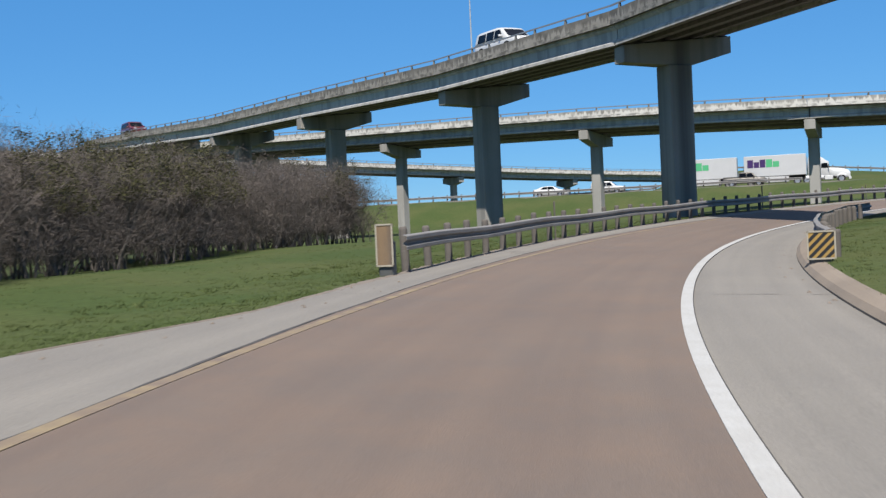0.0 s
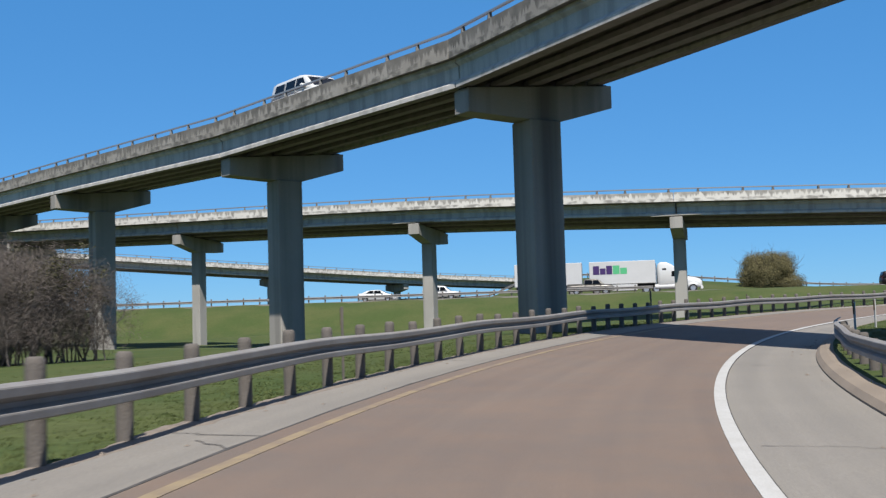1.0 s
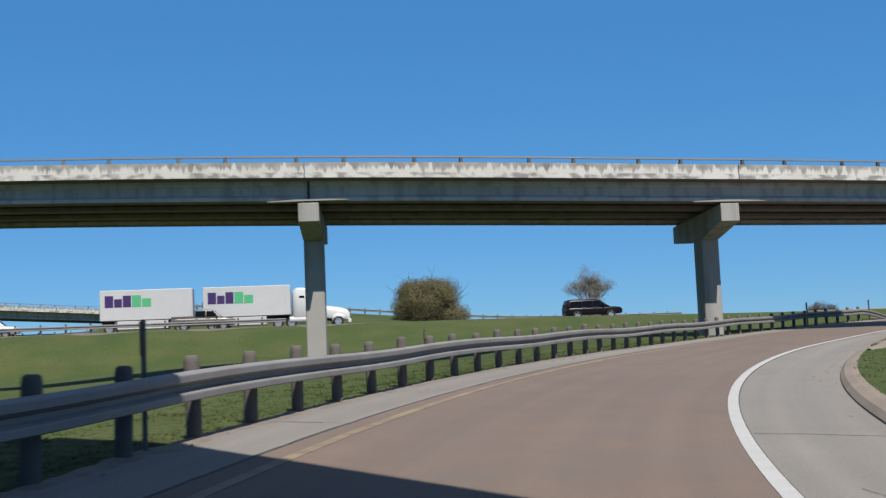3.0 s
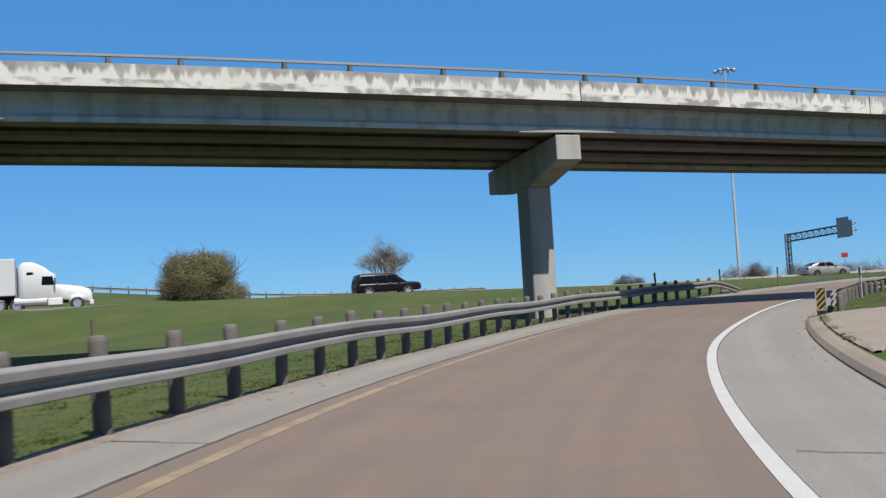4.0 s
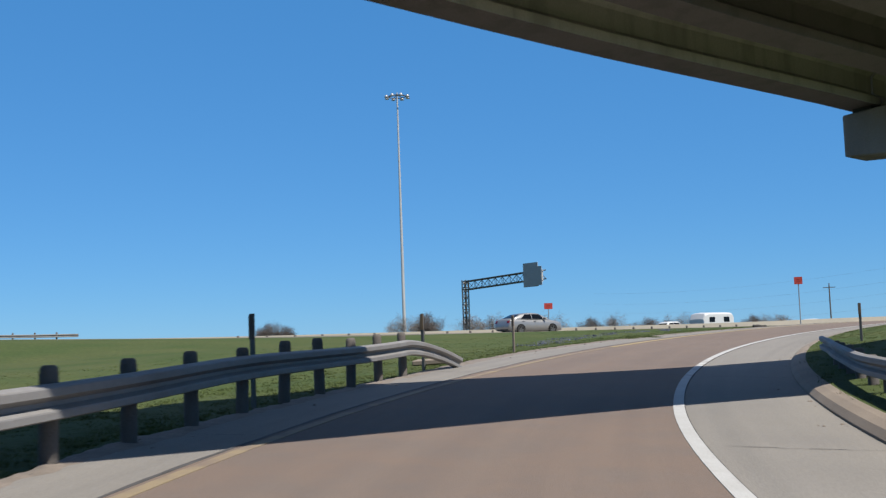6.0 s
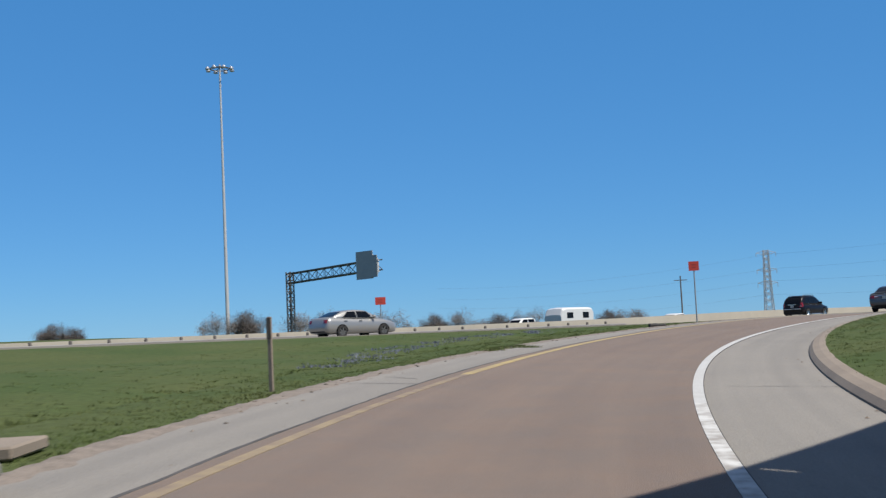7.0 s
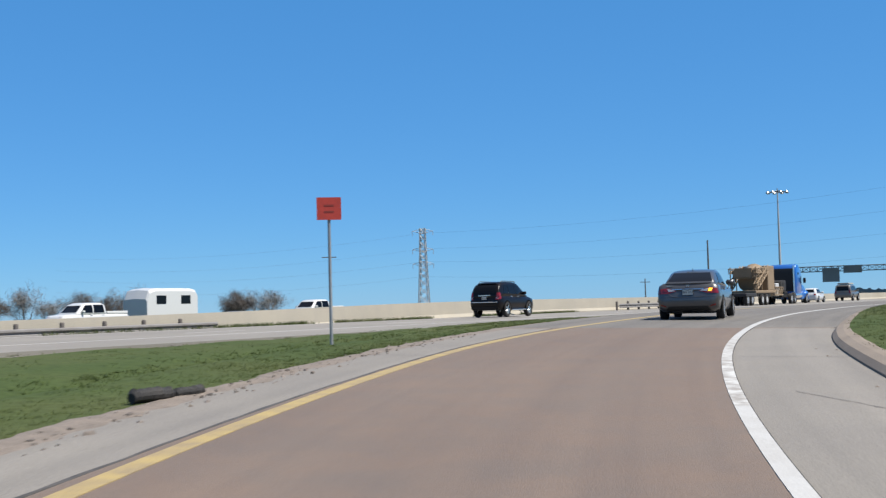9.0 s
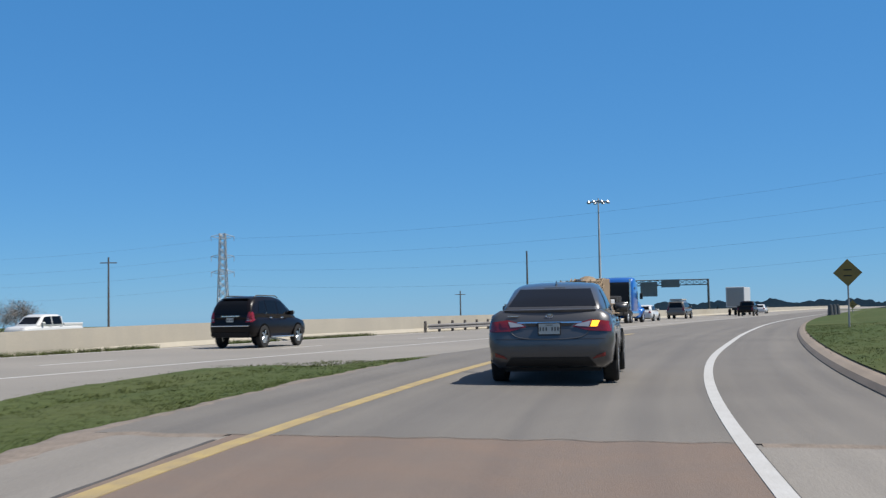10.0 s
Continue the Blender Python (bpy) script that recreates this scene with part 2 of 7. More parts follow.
def ramp_at(s):
    i = max(0, min(len(RAMP) - 1, (s - KNOT[0]) / 0.5))
    k = min(int(i), len(RAMP) - 2)
    a, b, u = RA[k], RA[k + 1], i - k
    r = a + (b - a) * u
    left = Vector((-r[5], r[4], r[6]))
    return Vector((r[1], r[2], r[3])), left, Vector((0, 0, 1)), Vector((r[4], r[5], 0))


def on_ramp(s, lat, up=0.0):
    p, left, _, _ = ramp_at(s)
    return p + left * lat + Vector((0, 0, up))


def ramp_strip(s0, s1, step=1.0):
    n = max(1, int(round((s1 - s0) / step)))
    return [ramp_at(s0 + (s1 - s0) * i / n)[:3] for i in range(n + 1)]


def near_ramp(x, y):
    """Distance along and across the ramp, and its height and bank there."""
    d = (RA[:, 1] - x) ** 2 + (RA[:, 2] - y) ** 2
    k = int(np.argmin(d))
    r = RA[k]
    return r[0], -(x - r[1]) * r[5] + (y - r[2]) * r[4], r[3], r[6], math.sqrt(d[k])


WHITE_S = [-60, 0, 25, 45, 65, 90, 105, 120, 140, 160, 176, 187, 202, 215, 232, 258, 480]
WHITE_L = [-1.0, -0.95, -1.24, -1.46, -1.38, -1.17, -1.42, -1.12, -1.08, -1.17, -1.28, -1.45, -1.46, -1.6, -1.55, -1.4, -1.4]


def white(s):
    return curve(WHITE_S, WHITE_L, s)


def shoulder_edge(s):
    return 4.32 + 0.34 * smooth(124, 140, s) + 0.95 * smooth(15.0, 8.5, s)


def lane_edge(s):
    return 3.20 + 0.20 * smooth(156, 165, s) - 0.10 * smooth(178, 187, s)


def curb_line(s):
    return -3.12 - 0.53 * smooth(178, 194, s)


# the highway: u along it, v across it to the far side
HO, HU, HV, HZ = Vector((150, 120, 0)), Vector((0.948, -0.318, 0)), Vector((0.318, 0.948, 0)), 4.75


def smooth(a, b, x):
    t = max(0.0, min(1.0, (x - a) / (b - a)))
    return t * t * (3 - 2 * t)


def hz(u):
    return HZ + 0.5 * smooth(-50, -92, u)


def hw(u, v, up=0.0):
    p = HO + HU * u + HV * v
    return Vector((p.x, p.y, hz(u) + up))


CONTROL = [(-20, 0, 0.3), (-25, 40, 0.3), (-40, 80, 0.6), (-10, 70, 0.8), (0, 100, 1.0), (5, 76, 1.05), (20, 95, 1.7), (35, 100, 1.93), (-2, 124, 0.45), (17, 110, 1.4), (6, 131, 0.8), (7, 138, 1.7), (40, 112, 2.6), (53, 95, 3.0), (60, 112, 3.7),
           (85, 113, 4.1), (-60, 150, 2.0), (-80, 0, -0.5), (0, -70, -0.3), (30, 30, 2.0), (58, 62, 3.9), (80, 80, 5.2), (110, 92, 6.2), (140, 82, 6.4), (30, 0, 1.0), (60, 20, 2.5), (200, 55, 6.0), (300, 20, 5.6)]


def base_ground(x, y):
    w, z = 0.0, 0.0
    for a, b, c in CONTROL:
        k = 1.0 / (((x - a) ** 2 + (y - b) ** 2) ** 1.5 + 60.0)
        w, z = w + k, z + k * c
    z /= w
    q = Vector((x, y, 0)) - HO
    u, v = q.dot(HU), q.dot(HV)
    t = smooth(-24, -10.6, v)
    z = z * (1 - t) + (hz(u) - 0.03) * t
    if v > -10.1:
        z = hz(u) - 0.03 + smooth(12, 50, v) * (1.3 - 2.1 * smooth(-25, 15, u) + 2.9 * smooth(-68, -116, u) - 3.1 * smooth(-121, -131, u))
        if -10.3 < v < 9.5:
            z = hz(u) - 0.14
    return z


GORE_S = 203.0


def ground_z(x, y, sheet=False):
    """Height of the ground; sheet: of the coarse sheet, which passes under the pavement and the verges."""
    s, lat, z, bank, d = near_ramp(x, y)
    base = base_ground(x, y)
    q = Vector((x, y, 0)) - HO
    v = q.dot(HV)
    if sheet and v > -12 and v < 9 and q.dot(HU) > 0:
        return base - 0.4
    if d > 26:
        return base
    zr = z + bank * max(-3.2, min(4.7, lat))
    if s > GORE_S and lat > 3 and v < -7.5:
        return min(base, zr - 0.02, HZ + 0.05) - (0.4 if sheet else 0)
    if lat > shoulder_edge(s) - 0.26:
        e = zr - 0.03 - 0.04 * smooth(4.6, 6.0, lat)
        t = smooth(5.5, 15.0, lat)
        drop = 0.16 * smooth(7.4, 6.2, lat)
    elif lat < curb_line(s) - 0.08:
        e = zr + 0.13 + 0.05 * max(0.0, -lat - 3.2)
        t = smooth(-7.0, -22.0, lat)
        drop = 0.3 * smooth(-6.6, -5.4, lat)
    else:
        return zr - 0.3
    return e * (1 - t) + base * t - (drop if sheet else 0)


def verge(name, s0, s1, lats, label):
    verts, faces, n = [], [], len(lats)
    k = int(s1 - s0)
    for i in range(k + 1):
        s = s0 + (s1 - s0) * i / k
        for j, l in enumerate(lats):
            p = on_ramp(s, shoulder_edge(s) + (l - 4.66) * max(0.05, min(1.0, (206 - s) / 8)) if l > 0 else l + curb_line(s) + 3.12)
            verts.append((p.x, p.y, ground_z(p.x, p.y) + (0.0 if j in (0, n - 1) else 0.02 * noise.noise(p * 0.8)) - (0.18 if j == n - 1 else 0)))
    for i in range(k):
        for j in range(n - 1):
            faces.append((i * n + j, (i + 1) * n + j, (i + 1) * n + j + 1, i * n + j + 1))
    me = bpy.data.meshes.new(name)
    me.from_pydata(verts, [], faces)
    for p in me.polygons:
        p.use_smooth = True
    me.materials.append(M_GRASS)
    tagged(new(name, me), label, "grass verge", kind="structure")


def build_ground():
    xs = [-3500, -2000, -1100, -650, -400, -260, -180, -130, -95, -70] + [-50 + 2.5 * i for i in range(16)] + [-10 + 1.25 * i for i in range(160)] + [190 + 4 * i for i in range(30)] + [315, 340, 380, 440, 540, 700, 1000, 1600, 2600, 4000]
    ys = [-3500, -2000, -1000, -500, -260, -150, -90, -60] + [-40 + 2.5 * i for i in range(16)] + [1.25 * i for i in range(112)] + [140 + 3 * i for i in range(36)] + [252, 265, 285, 320, 380, 480, 650, 950, 1600, 2600, 4000]
    nx, ny = len(xs), len(ys)
    verts = []
    for y in ys:
        for x in xs:
            if -260 < x < 440 and -150 < y < 380:
                z = ground_z(x, y, True)
            else:
                z = base_ground(max(-260, min(440, x)), max(-150, min(380, y)))
                far = math.hypot(max(0, -260 - x, x - 440), max(0, -150 - y, y - 380))
                z = z * max(0.0, 1 - far / 900) + 3.0 * min(1.0, far / 900)
                q = Vector((x, y, 0)) - HO
                z -= 0.016 * max(0.0, q.dot(HV) - 90) * smooth(-150, 50, q.dot(HU))
            verts.append((x, y, z))
    faces = [(j * nx + i, j * nx + i + 1, (j + 1) * nx + i + 1, (j + 1) * nx + i) for j in range(ny - 1) for i in range(nx - 1)]
    me = bpy.data.meshes.new("ground")
    me.from_pydata(verts, [], faces)
    for p in me.polygons:
        p.use_smooth = True
    me.materials.append(M_GRASS)
    ob = new("ground", me)
    tagged(ob, "green spring grass over rolling verges and embankments", "ground", kind="structure")


build_ground()
verge("verge_outer", -60, 206, [4.66, 4.9, 5.3, 5.8, 6.4, 7.0, 7.6], "uneven green grass verge beside the shoulder")
verge("verge_inner", -60, 420, [-3.46, -3.62, -4.0, -4.6, -5.3, -6.0, -6.8], "rising green lawn behind the curb")


PATCH_S = 187.6


def strip(name, s0, s1, right, left, up, thick, material, label, category, step=1.0):
    """A layer of pavement between two lines given along the ramp."""
    bm = bmesh.new()
    rows = []
    n = int((s1 - s0) / step)
    for i in range(n + 1):
        q = s0 + (s1 - s0) * i / n
        a, b = on_ramp(q, right(q), up), on_ramp(q, left(q), up)
        d = Vector((0, 0, thick))
        rows.append([bm.verts.new(c) for c in (a - d, a, b, b - d)])
    for g, h in zip(rows, rows[1:]):
        for j in range(4):
            k = (j + 1) % 4
            bm.faces.new((g[j], h[j], h[k], g[k]))
    bm.faces.new(rows[0]), bm.faces.new(rows[-1][::-1])
    bmesh.ops.recalc_face_normals(bm, faces=bm.faces)
    # the map runs across and along the lane, for wear that follows the traffic
    place_of = {}
    for i, g in enumerate(rows):
        q = s0 + (s1 - s0) * i / n
        for v, l in zip(g, (right(q), right(q), left(q), left(q))):
            place_of[v] = (l, q)
    uv = bm.loops.layers.uv.new("lane")
    for f in bm.faces:
        for lp in f.loops:
            lp[uv].uv = place_of[lp.vert]
    return tagged(part(name, bm, material), label, category, kind="structure")


def wear(m, pale, dark, amount):
    """Long streaks of wear along the lane, and paler wheel tracks."""
    n, l = m.node_tree.nodes, m.node_tree.links
    p = n["Principled BSDF"]
    old = p.inputs["Base Color"].links[0].from_socket
    uv = n.new("ShaderNodeUVMap")
    uv.uv_map = "lane"
    mp = n.new("ShaderNodeMapping")
    mp.inputs["Scale"].default_value = (2.2, 0.035, 1)
    tex = n.new("ShaderNodeTexNoise")
    tex.inputs["Scale"].default_value, tex.inputs["Detail"].default_value = 1.0, 4
    l.new(uv.outputs[0], mp.inputs["Vector"]), l.new(mp.outputs[0], tex.inputs["Vector"])
    rm = n.new("ShaderNodeMapRange")
    rm.inputs["From Min"].default_value, rm.inputs["From Max"].default_value = 0.32, 0.68
    l.new(tex.outputs["Fac"], rm.inputs["Value"])
    mx = n.new("ShaderNodeMix")
    mx.data_type = "RGBA"
    mx.inputs["A"].default_value, mx.inputs["B"].default_value = (*dark, 1), (*pale, 1)
    l.new(rm.outputs[0], mx.inputs["Factor"])
    mul = n.new("ShaderNodeMix")
    mul.data_type, mul.blend_type = "RGBA", "MULTIPLY"
    mul.inputs["Factor"].default_value = amount
    l.new(old, mul.inputs["A"]), l.new(mx.outputs["Result"], mul.inputs["B"])
    l.new(mul.outputs["Result"], p.inputs["Base Color"])


def marble(m, grey, pink, size):
    """Soft clouds of greyer and redder stone over the lane."""
    n, l = m.node_tree.nodes, m.node_tree.links
    p = n["Principled BSDF"]
    old = p.inputs["Base Color"].links[0].from_socket
    geo, tex, rm, mx, mul = (n.new("ShaderNode" + k) for k in ("NewGeometry", "TexNoise", "MapRange", "Mix", "Mix"))
    tex.inputs["Scale"].default_value, tex.inputs["Detail"].default_value, tex.inputs["Roughness"].default_value = 1 / size, 6, 0.7
    rm.inputs["From Min"].default_value, rm.inputs["From Max"].default_value = 0.38, 0.62
    mx.data_type = mul.data_type = "RGBA"
    mul.blend_type = "MULTIPLY"
    mx.inputs["A"].default_value, mx.inputs["B"].default_value = (*grey, 1), (*pink, 1)
    mul.inputs["Factor"].default_value = 1.0
    l.new(geo.outputs["Position"], tex.inputs["Vector"]), l.new(tex.outputs["Fac"], rm.inputs["Value"]), l.new(rm.outputs[0], mx.inputs["Factor"])
    l.new(old, mul.inputs["A"]), l.new(mx.outputs["Result"], mul.inputs["B"]), l.new(mul.outputs["Result"], p.inputs["Base Color"])


marble(M_ASPHALT, (0.93, 0.965, 1.0), (1.05, 1.015, 0.985), 1.1)
marble(M_SHOULDER, (0.94, 0.935, 0.925), (1.05, 1.05, 1.05), 1.6)
wear(M_ASPHALT, (1.07, 1.065, 1.05), (0.92, 0.92, 0.93), 1.0)
wear(M_GREYROAD, (1.12, 1.11, 1.09), (0.86, 0.86, 0.87), 1.0)
wear(M_SHOULDER, (1.08, 1.07, 1.05), (0.89, 0.885, 0.875), 1.0)
strip("road", -60, PATCH_S, lambda q: white(q) - 0.07, lane_edge, 0.0, 0.25, M_ASPHALT, "reddish brown chip-seal ramp lane, worn smooth in the wheel tracks", "road")
strip("road_merge", PATCH_S, 520, lambda q: curb_line(q), lambda q: 4.7, 0.0, 0.25, M_GREYROAD, "grey worn asphalt where the ramp joins the highway", "road")
strip("shoulder_inner", -60, PATCH_S, lambda q: curb_line(q), lambda q: white(q) - 0.07, -0.010, 0.2, M_SHOULDER, "pale grey concrete shoulder with fine cracks", "shoulder")
strip("shoulder_seam", -60, PATCH_S, lambda q: white(q) - 0.090, lambda q: white(q) - 0.074, 0.002, 0.02, M_TAR, "thin dark seam along the white line", "road seam")
strip("shoulder_outer", -60, PATCH_S, lane_edge, lambda q: shoulder_edge(q) + 0.04, -0.010, 0.2, M_SHOULDER, "pale grey concrete shoulder with dark joints", "shoulder")


def edge_line(name, s0, s1, knots, lats, width, material, label):
    bm = bmesh.new()
    st = []
    for i in range(int(s1 - s0) + 1):
        p, left, up, _ = ramp_at(s0 + i)
        st.append((p + left * curve(knots, lats, s0 + i), left, up))
    sweep(bm, st, [(-width / 2, -0.014), (-width / 2, 0.006), (width / 2, 0.006), (width / 2, -0.014)])
    tagged(part(name, bm, material), label, "road marking", kind="structure")


M_CHIPPED = mat("chipped_white_paint", (0.86, 0.85, 0.81), 0.7, var=(0.30, 0.25, 0.20), scale=0.2, fine=40, amount=0.7)
edge_line("white_edge_line_start", -60, 126, WHITE_S, WHITE_L, 0.155, M_WHITE, "worn solid white edge line")
edge_line("white_edge_line_flaking", 126, 137, WHITE_S, WHITE_L, 0.155, M_CHIPPED, "flaking solid white edge line")
edge_line("white_edge_line", 137, 170, WHITE_S, WHITE_L, 0.155, M_WHITE, "worn solid white edge line")
edge_line("white_edge_line_chipped", 170, 182, WHITE_S, WHITE_L, 0.155, M_CHIPPED, "chipped solid white edge line")
edge_line("white_edge_line_merge", 182, 480, WHITE_S, WHITE_L, 0.155, M_WHITE, "worn solid white edge line")
YELLOW = ([-60, 0, 15, 34, 50, 90, 110, 130, 148, 154, 160, 165, 172, 178, 184, 188, 193, 205, 226], [3.2, 3.22, 3.04, 2.86, 2.84, 2.95, 3.08, 2.97, 2.90, 2.96, 3.06, 3.19, 3.23, 3.26, 3.16, 3.02, 2.90, 2.90, 2.93])
edge_line("yellow_edge_line", -60, 142, *YELLOW, 0.13, M_YELLOWFADED, "faded almost bare yellow edge line")
edge_line("yellow_edge_line_fresh", 142, 226, *YELLOW, 0.185, M_YELLOW, "worn solid yellow edge line")


def seam(name, s0, s1, edge, wide, label):
    """Poured tar that wanders a little and swells and thins."""
    vs, fs = [], []
    for i in range(int((s1 - s0) / 0.3)):
        q = s0 + 0.3 * i
        p, left, up, _ = ramp_at(q)
        lat = edge(q) + 0.02
        c = lat + 0.035 * noise.noise(Vector((q * 0.35, 3, 0))) + 0.022 * noise.noise(Vector((q * 1.7, 9, 0)))
        w = wide * (0.55 + 0.9 * abs(noise.noise(Vector((q * 0.8, 5, 0)))) + 0.7 * abs(noise.noise(Vector((q * 3.1, 1, 0)))))
        vs += [p + left * (c - w) - up * 0.012, p + left * (c - w * 0.7) + up * 0.004, p + left * (c + w * 0.7) + up * 0.004, p + left * (c + w) - up * 0.012]
        if i:
            k = 4 * i
            fs += [(k - 4 + j, k + j, k + j + 1, k - 3 + j) for j in range(3)]
    mesh = bpy.data.meshes.new(name)
    mesh.from_pydata(vs, [], fs)
    mesh.materials.append(M_TAR)
    tagged(new(name, mesh), label, "road seam", kind="structure")


seam("tar_seam", -60, PATCH_S, lane_edge, 0.034, "dark tarred seam between lane and shoulder")
bm = bmesh.new()
gore = []
for i in range(26):
    p, left, up, _ = ramp_at(GORE_S + 2.0 * i)
    a = p + left * 4.6 - up * 0.004
    q = a - HO
    b = hw(q.dot(HU), max(-10.4, q.dot(HV) + 0.05), 0.0)
    k = smooth(0, 7, 2.0 * i)
    gore.append((a, a + (b - a) * (0.12 + 0.88 * k)))
top = [[bm.verts.new(c) for c in g] for g in gore]
for g, h in zip(top, top[1:]):
    bm.faces.new((g[0], h[0], h[1], g[1]))
bmesh.ops.recalc_face_normals(bm, faces=bm.faces)
bmesh.ops.solidify(bm, geom=bm.faces[:], thickness=0.2)
tagged(part("gore", bm, mat("gore_asphalt", (0.265, 0.243, 0.212), 0.9, var=(0.200, 0.184, 0.164), scale=4, fine=80, bump=0.4)), "grey worn pavement filling the gore between ramp and highway", "road", kind="structure")
bm = bmesh.new()
sweep(bm, [(p + l * (curb_line(-60 + i) + 3.12), l, u) for i, (p, l, u) in enumerate(ramp_strip(-60, 480))], [(-3.12, -0.2), (-3.12, 0.02), (-3.20, 0.10), (-3.34, 0.142), (-3.46, 0.158), (-3.54, 0.15), (-3.54, -0.2)])
tagged(part("curb", bm, M_CURB), "rounded brownish concrete curb along the shoulder", "curb", kind="structure")

# ---- highway ----
bm = bmesh.new()
hs = [(hw(u, 0), HV, Vector((0, 0, 1))) for u in range(-420, 700, 20)]
sweep(bm, hs, [(-10.5, -0.25), (-10.5, 0), (3.6, 0), (3.6, -0.25)])
tagged(part("highway", bm, M_HIGHWAY), "pale concrete highway lanes behind the grass", "highway", kind="structure")
bm = bmesh.new()
# sunk lower towards the median's start, by amounts fitted to the camera's view
hb = [(hw(u, 0) - Vector((0, 0, curve([-60, -30, -10, 0, 12, 22], [0.58, 0.46, 0.37, 0.27, 0.10, 0.03], u))), HV, Vector((0, 0, 1))) for u in range(-60, 700, 5)]
sweep(bm, hb, [(3.9, -0.3), (3.9, 0.08), (4.08, 0.26), (4.14, 0.96), (4.28, 0.96), (4.34, 0.26), (4.52, 0.08), (4.52, -0.3)])
tagged(part("median_barrier", bm, M_BARRIER), "long cream concrete median barrier with rain streaks", "barrier", kind="structure")
for v0, name, label in ((-5.95, "highway_edge_line", "solid white highway edge line"), (3.0, "highway_far_line", "pale yellow highway edge line")):
    bm = bmesh.new()
    sweep(bm, hs, [(v0, -0.02), (v0, 0.006), (v0 + 0.13, 0.006), (v0 + 0.13, -0.02)])
    tagged(part(name, bm, M_WHITE), label, "road marking", kind="structure")
bm = bmesh.new()
for k in range(-20, 40):
    box(bm, 0, 3.05, -0.06, 0.06, -0.01, 0.006, Matrix.Translation(hw(k * 12.2, -2.3)) @ Matrix.Rotation(math.atan2(HU.y, HU.x), 4, "Z"))
tagged(part("highway_lane_dashes", bm, M_WHITE), "dashed white lane markings", "road marking", kind="structure")


# ---- guardrails ----
W_BEAM = [(0.0, 0.155), (-0.03, 0.153), (-0.092, 0.134), (-0.098, 0.122), (-0.098, 0.06), (-0.02, 0.01), (-0.02, -0.03), (-0.094, -0.062), (-0.098, -0.075), (-0.098, -0.13), (-0.03, -0.153), (0.0, -0.155)]


def rail_profile(sign):
    out = [(sign * a, b) for a, b in W_BEAM]
    return out + [(a + sign * 0.006, b) for a, b in reversed(out)]


def wood_post():
    bm = bmesh.new()
    n = 12
    rings = []
    for z, r in ((-0.4, 0.085), (0.80, 0.085), (0.85, 0.078), (0.872, 0.055)):
        rings.append([bm.verts.new((r * math.cos(2 * math.pi * i / n), r * math.sin(2 * math.pi * i / n), z)) for i in range(n)])
    for a, b in zip(rings, rings[1:]):
        for i in range(n):
            bm.faces.new((a[i], a[(i + 1) % n], b[(i + 1) % n], b[i]))
    bm.faces.new(rings[-1])
    me = bpy.data.meshes.new("post")
    bm.to_mesh(me)
    bm.free()
    me.materials.append(M_POST)
    for p in me.polygons:
        p.use_smooth = len(p.vertices) == 4
    return me


POST = wood_post()


def guardrail(s0, s1, lat, side, label, dip_end=True):
    """side +1: on the left, its face to the right."""
    thing = tagged(new("guardrail"), label, "guardrail")
    st = []
    s = s0
    while s <= s1:
        p, left, up, _ = ramp_at(s)
        drop = 0.0
        if dip_end and s > s1 - 4.2:
            drop = 0.56 * ((s - s1 + 4.2) / 4.2) ** 1.5
        w = 0.015 * math.sin(s * 1.3) + 0.012 * math.sin(s * 0.37 + 1)
        st.append((p + left * (lat + w) + up * (0.56 + 0.02 * math.sin(s * 0.6) - drop), left, up))
        s += 0.405
    bm = bmesh.new()
    sweep(bm, st, rail_profile(1 if side > 0 else -1))
    part("rail", bm, M_RAIL, thing, "dull galvanised W-beam rail", smooth=False)
    s = s0 + 0.6
    rng = random.Random(int(s0 * 7))
    while s < s1 - 3.2:
        p = on_ramp(s, lat + side * 0.13)
        put("post", POST, thing, Matrix.Translation(p + Vector((0, 0, rng.uniform(-0.04, 0.02) - (0.16 if side < 0 else 0.0)))) @ Euler((rng.uniform(-0.03, 0.03), rng.uniform(-0.03, 0.03), rng.uniform(0, 6))).to_matrix().to_4x4())
        s += 1.62
    return thing


guardrail(21.6, 129.9, 4.27, 1, "weathered steel W-beam guardrail on round wooden posts, tapering to the ground")


# ---- bridges ----
def spline(points, step=1.0):
    """Stations along knots (x, y, z): position and level left normal, with the knot index as parameter."""
    P = np.array(points, float)
    d = np.r_[0, np.cumsum(np.linalg.norm(np.diff(P[:, :2], axis=0), axis=1))]
    n = int(d[-1] / step)
    out = []
    for i in range(n + 1):
        s = d[-1] * i / n
        p = Vector([curve(d, P[:, k], s) for k in range(3)])
        q = Vector([curve(d, P[:, k], min(d[-1], s + 0.5)) for k in range(3)]) - Vector([curve(d, P[:, k], max(0, s - 0.5)) for k in range(3)])
        q.z = 0
        q.normalize()
        out.append((p, Vector((-q.y, q.x, 0)), q, s))
    return out, d


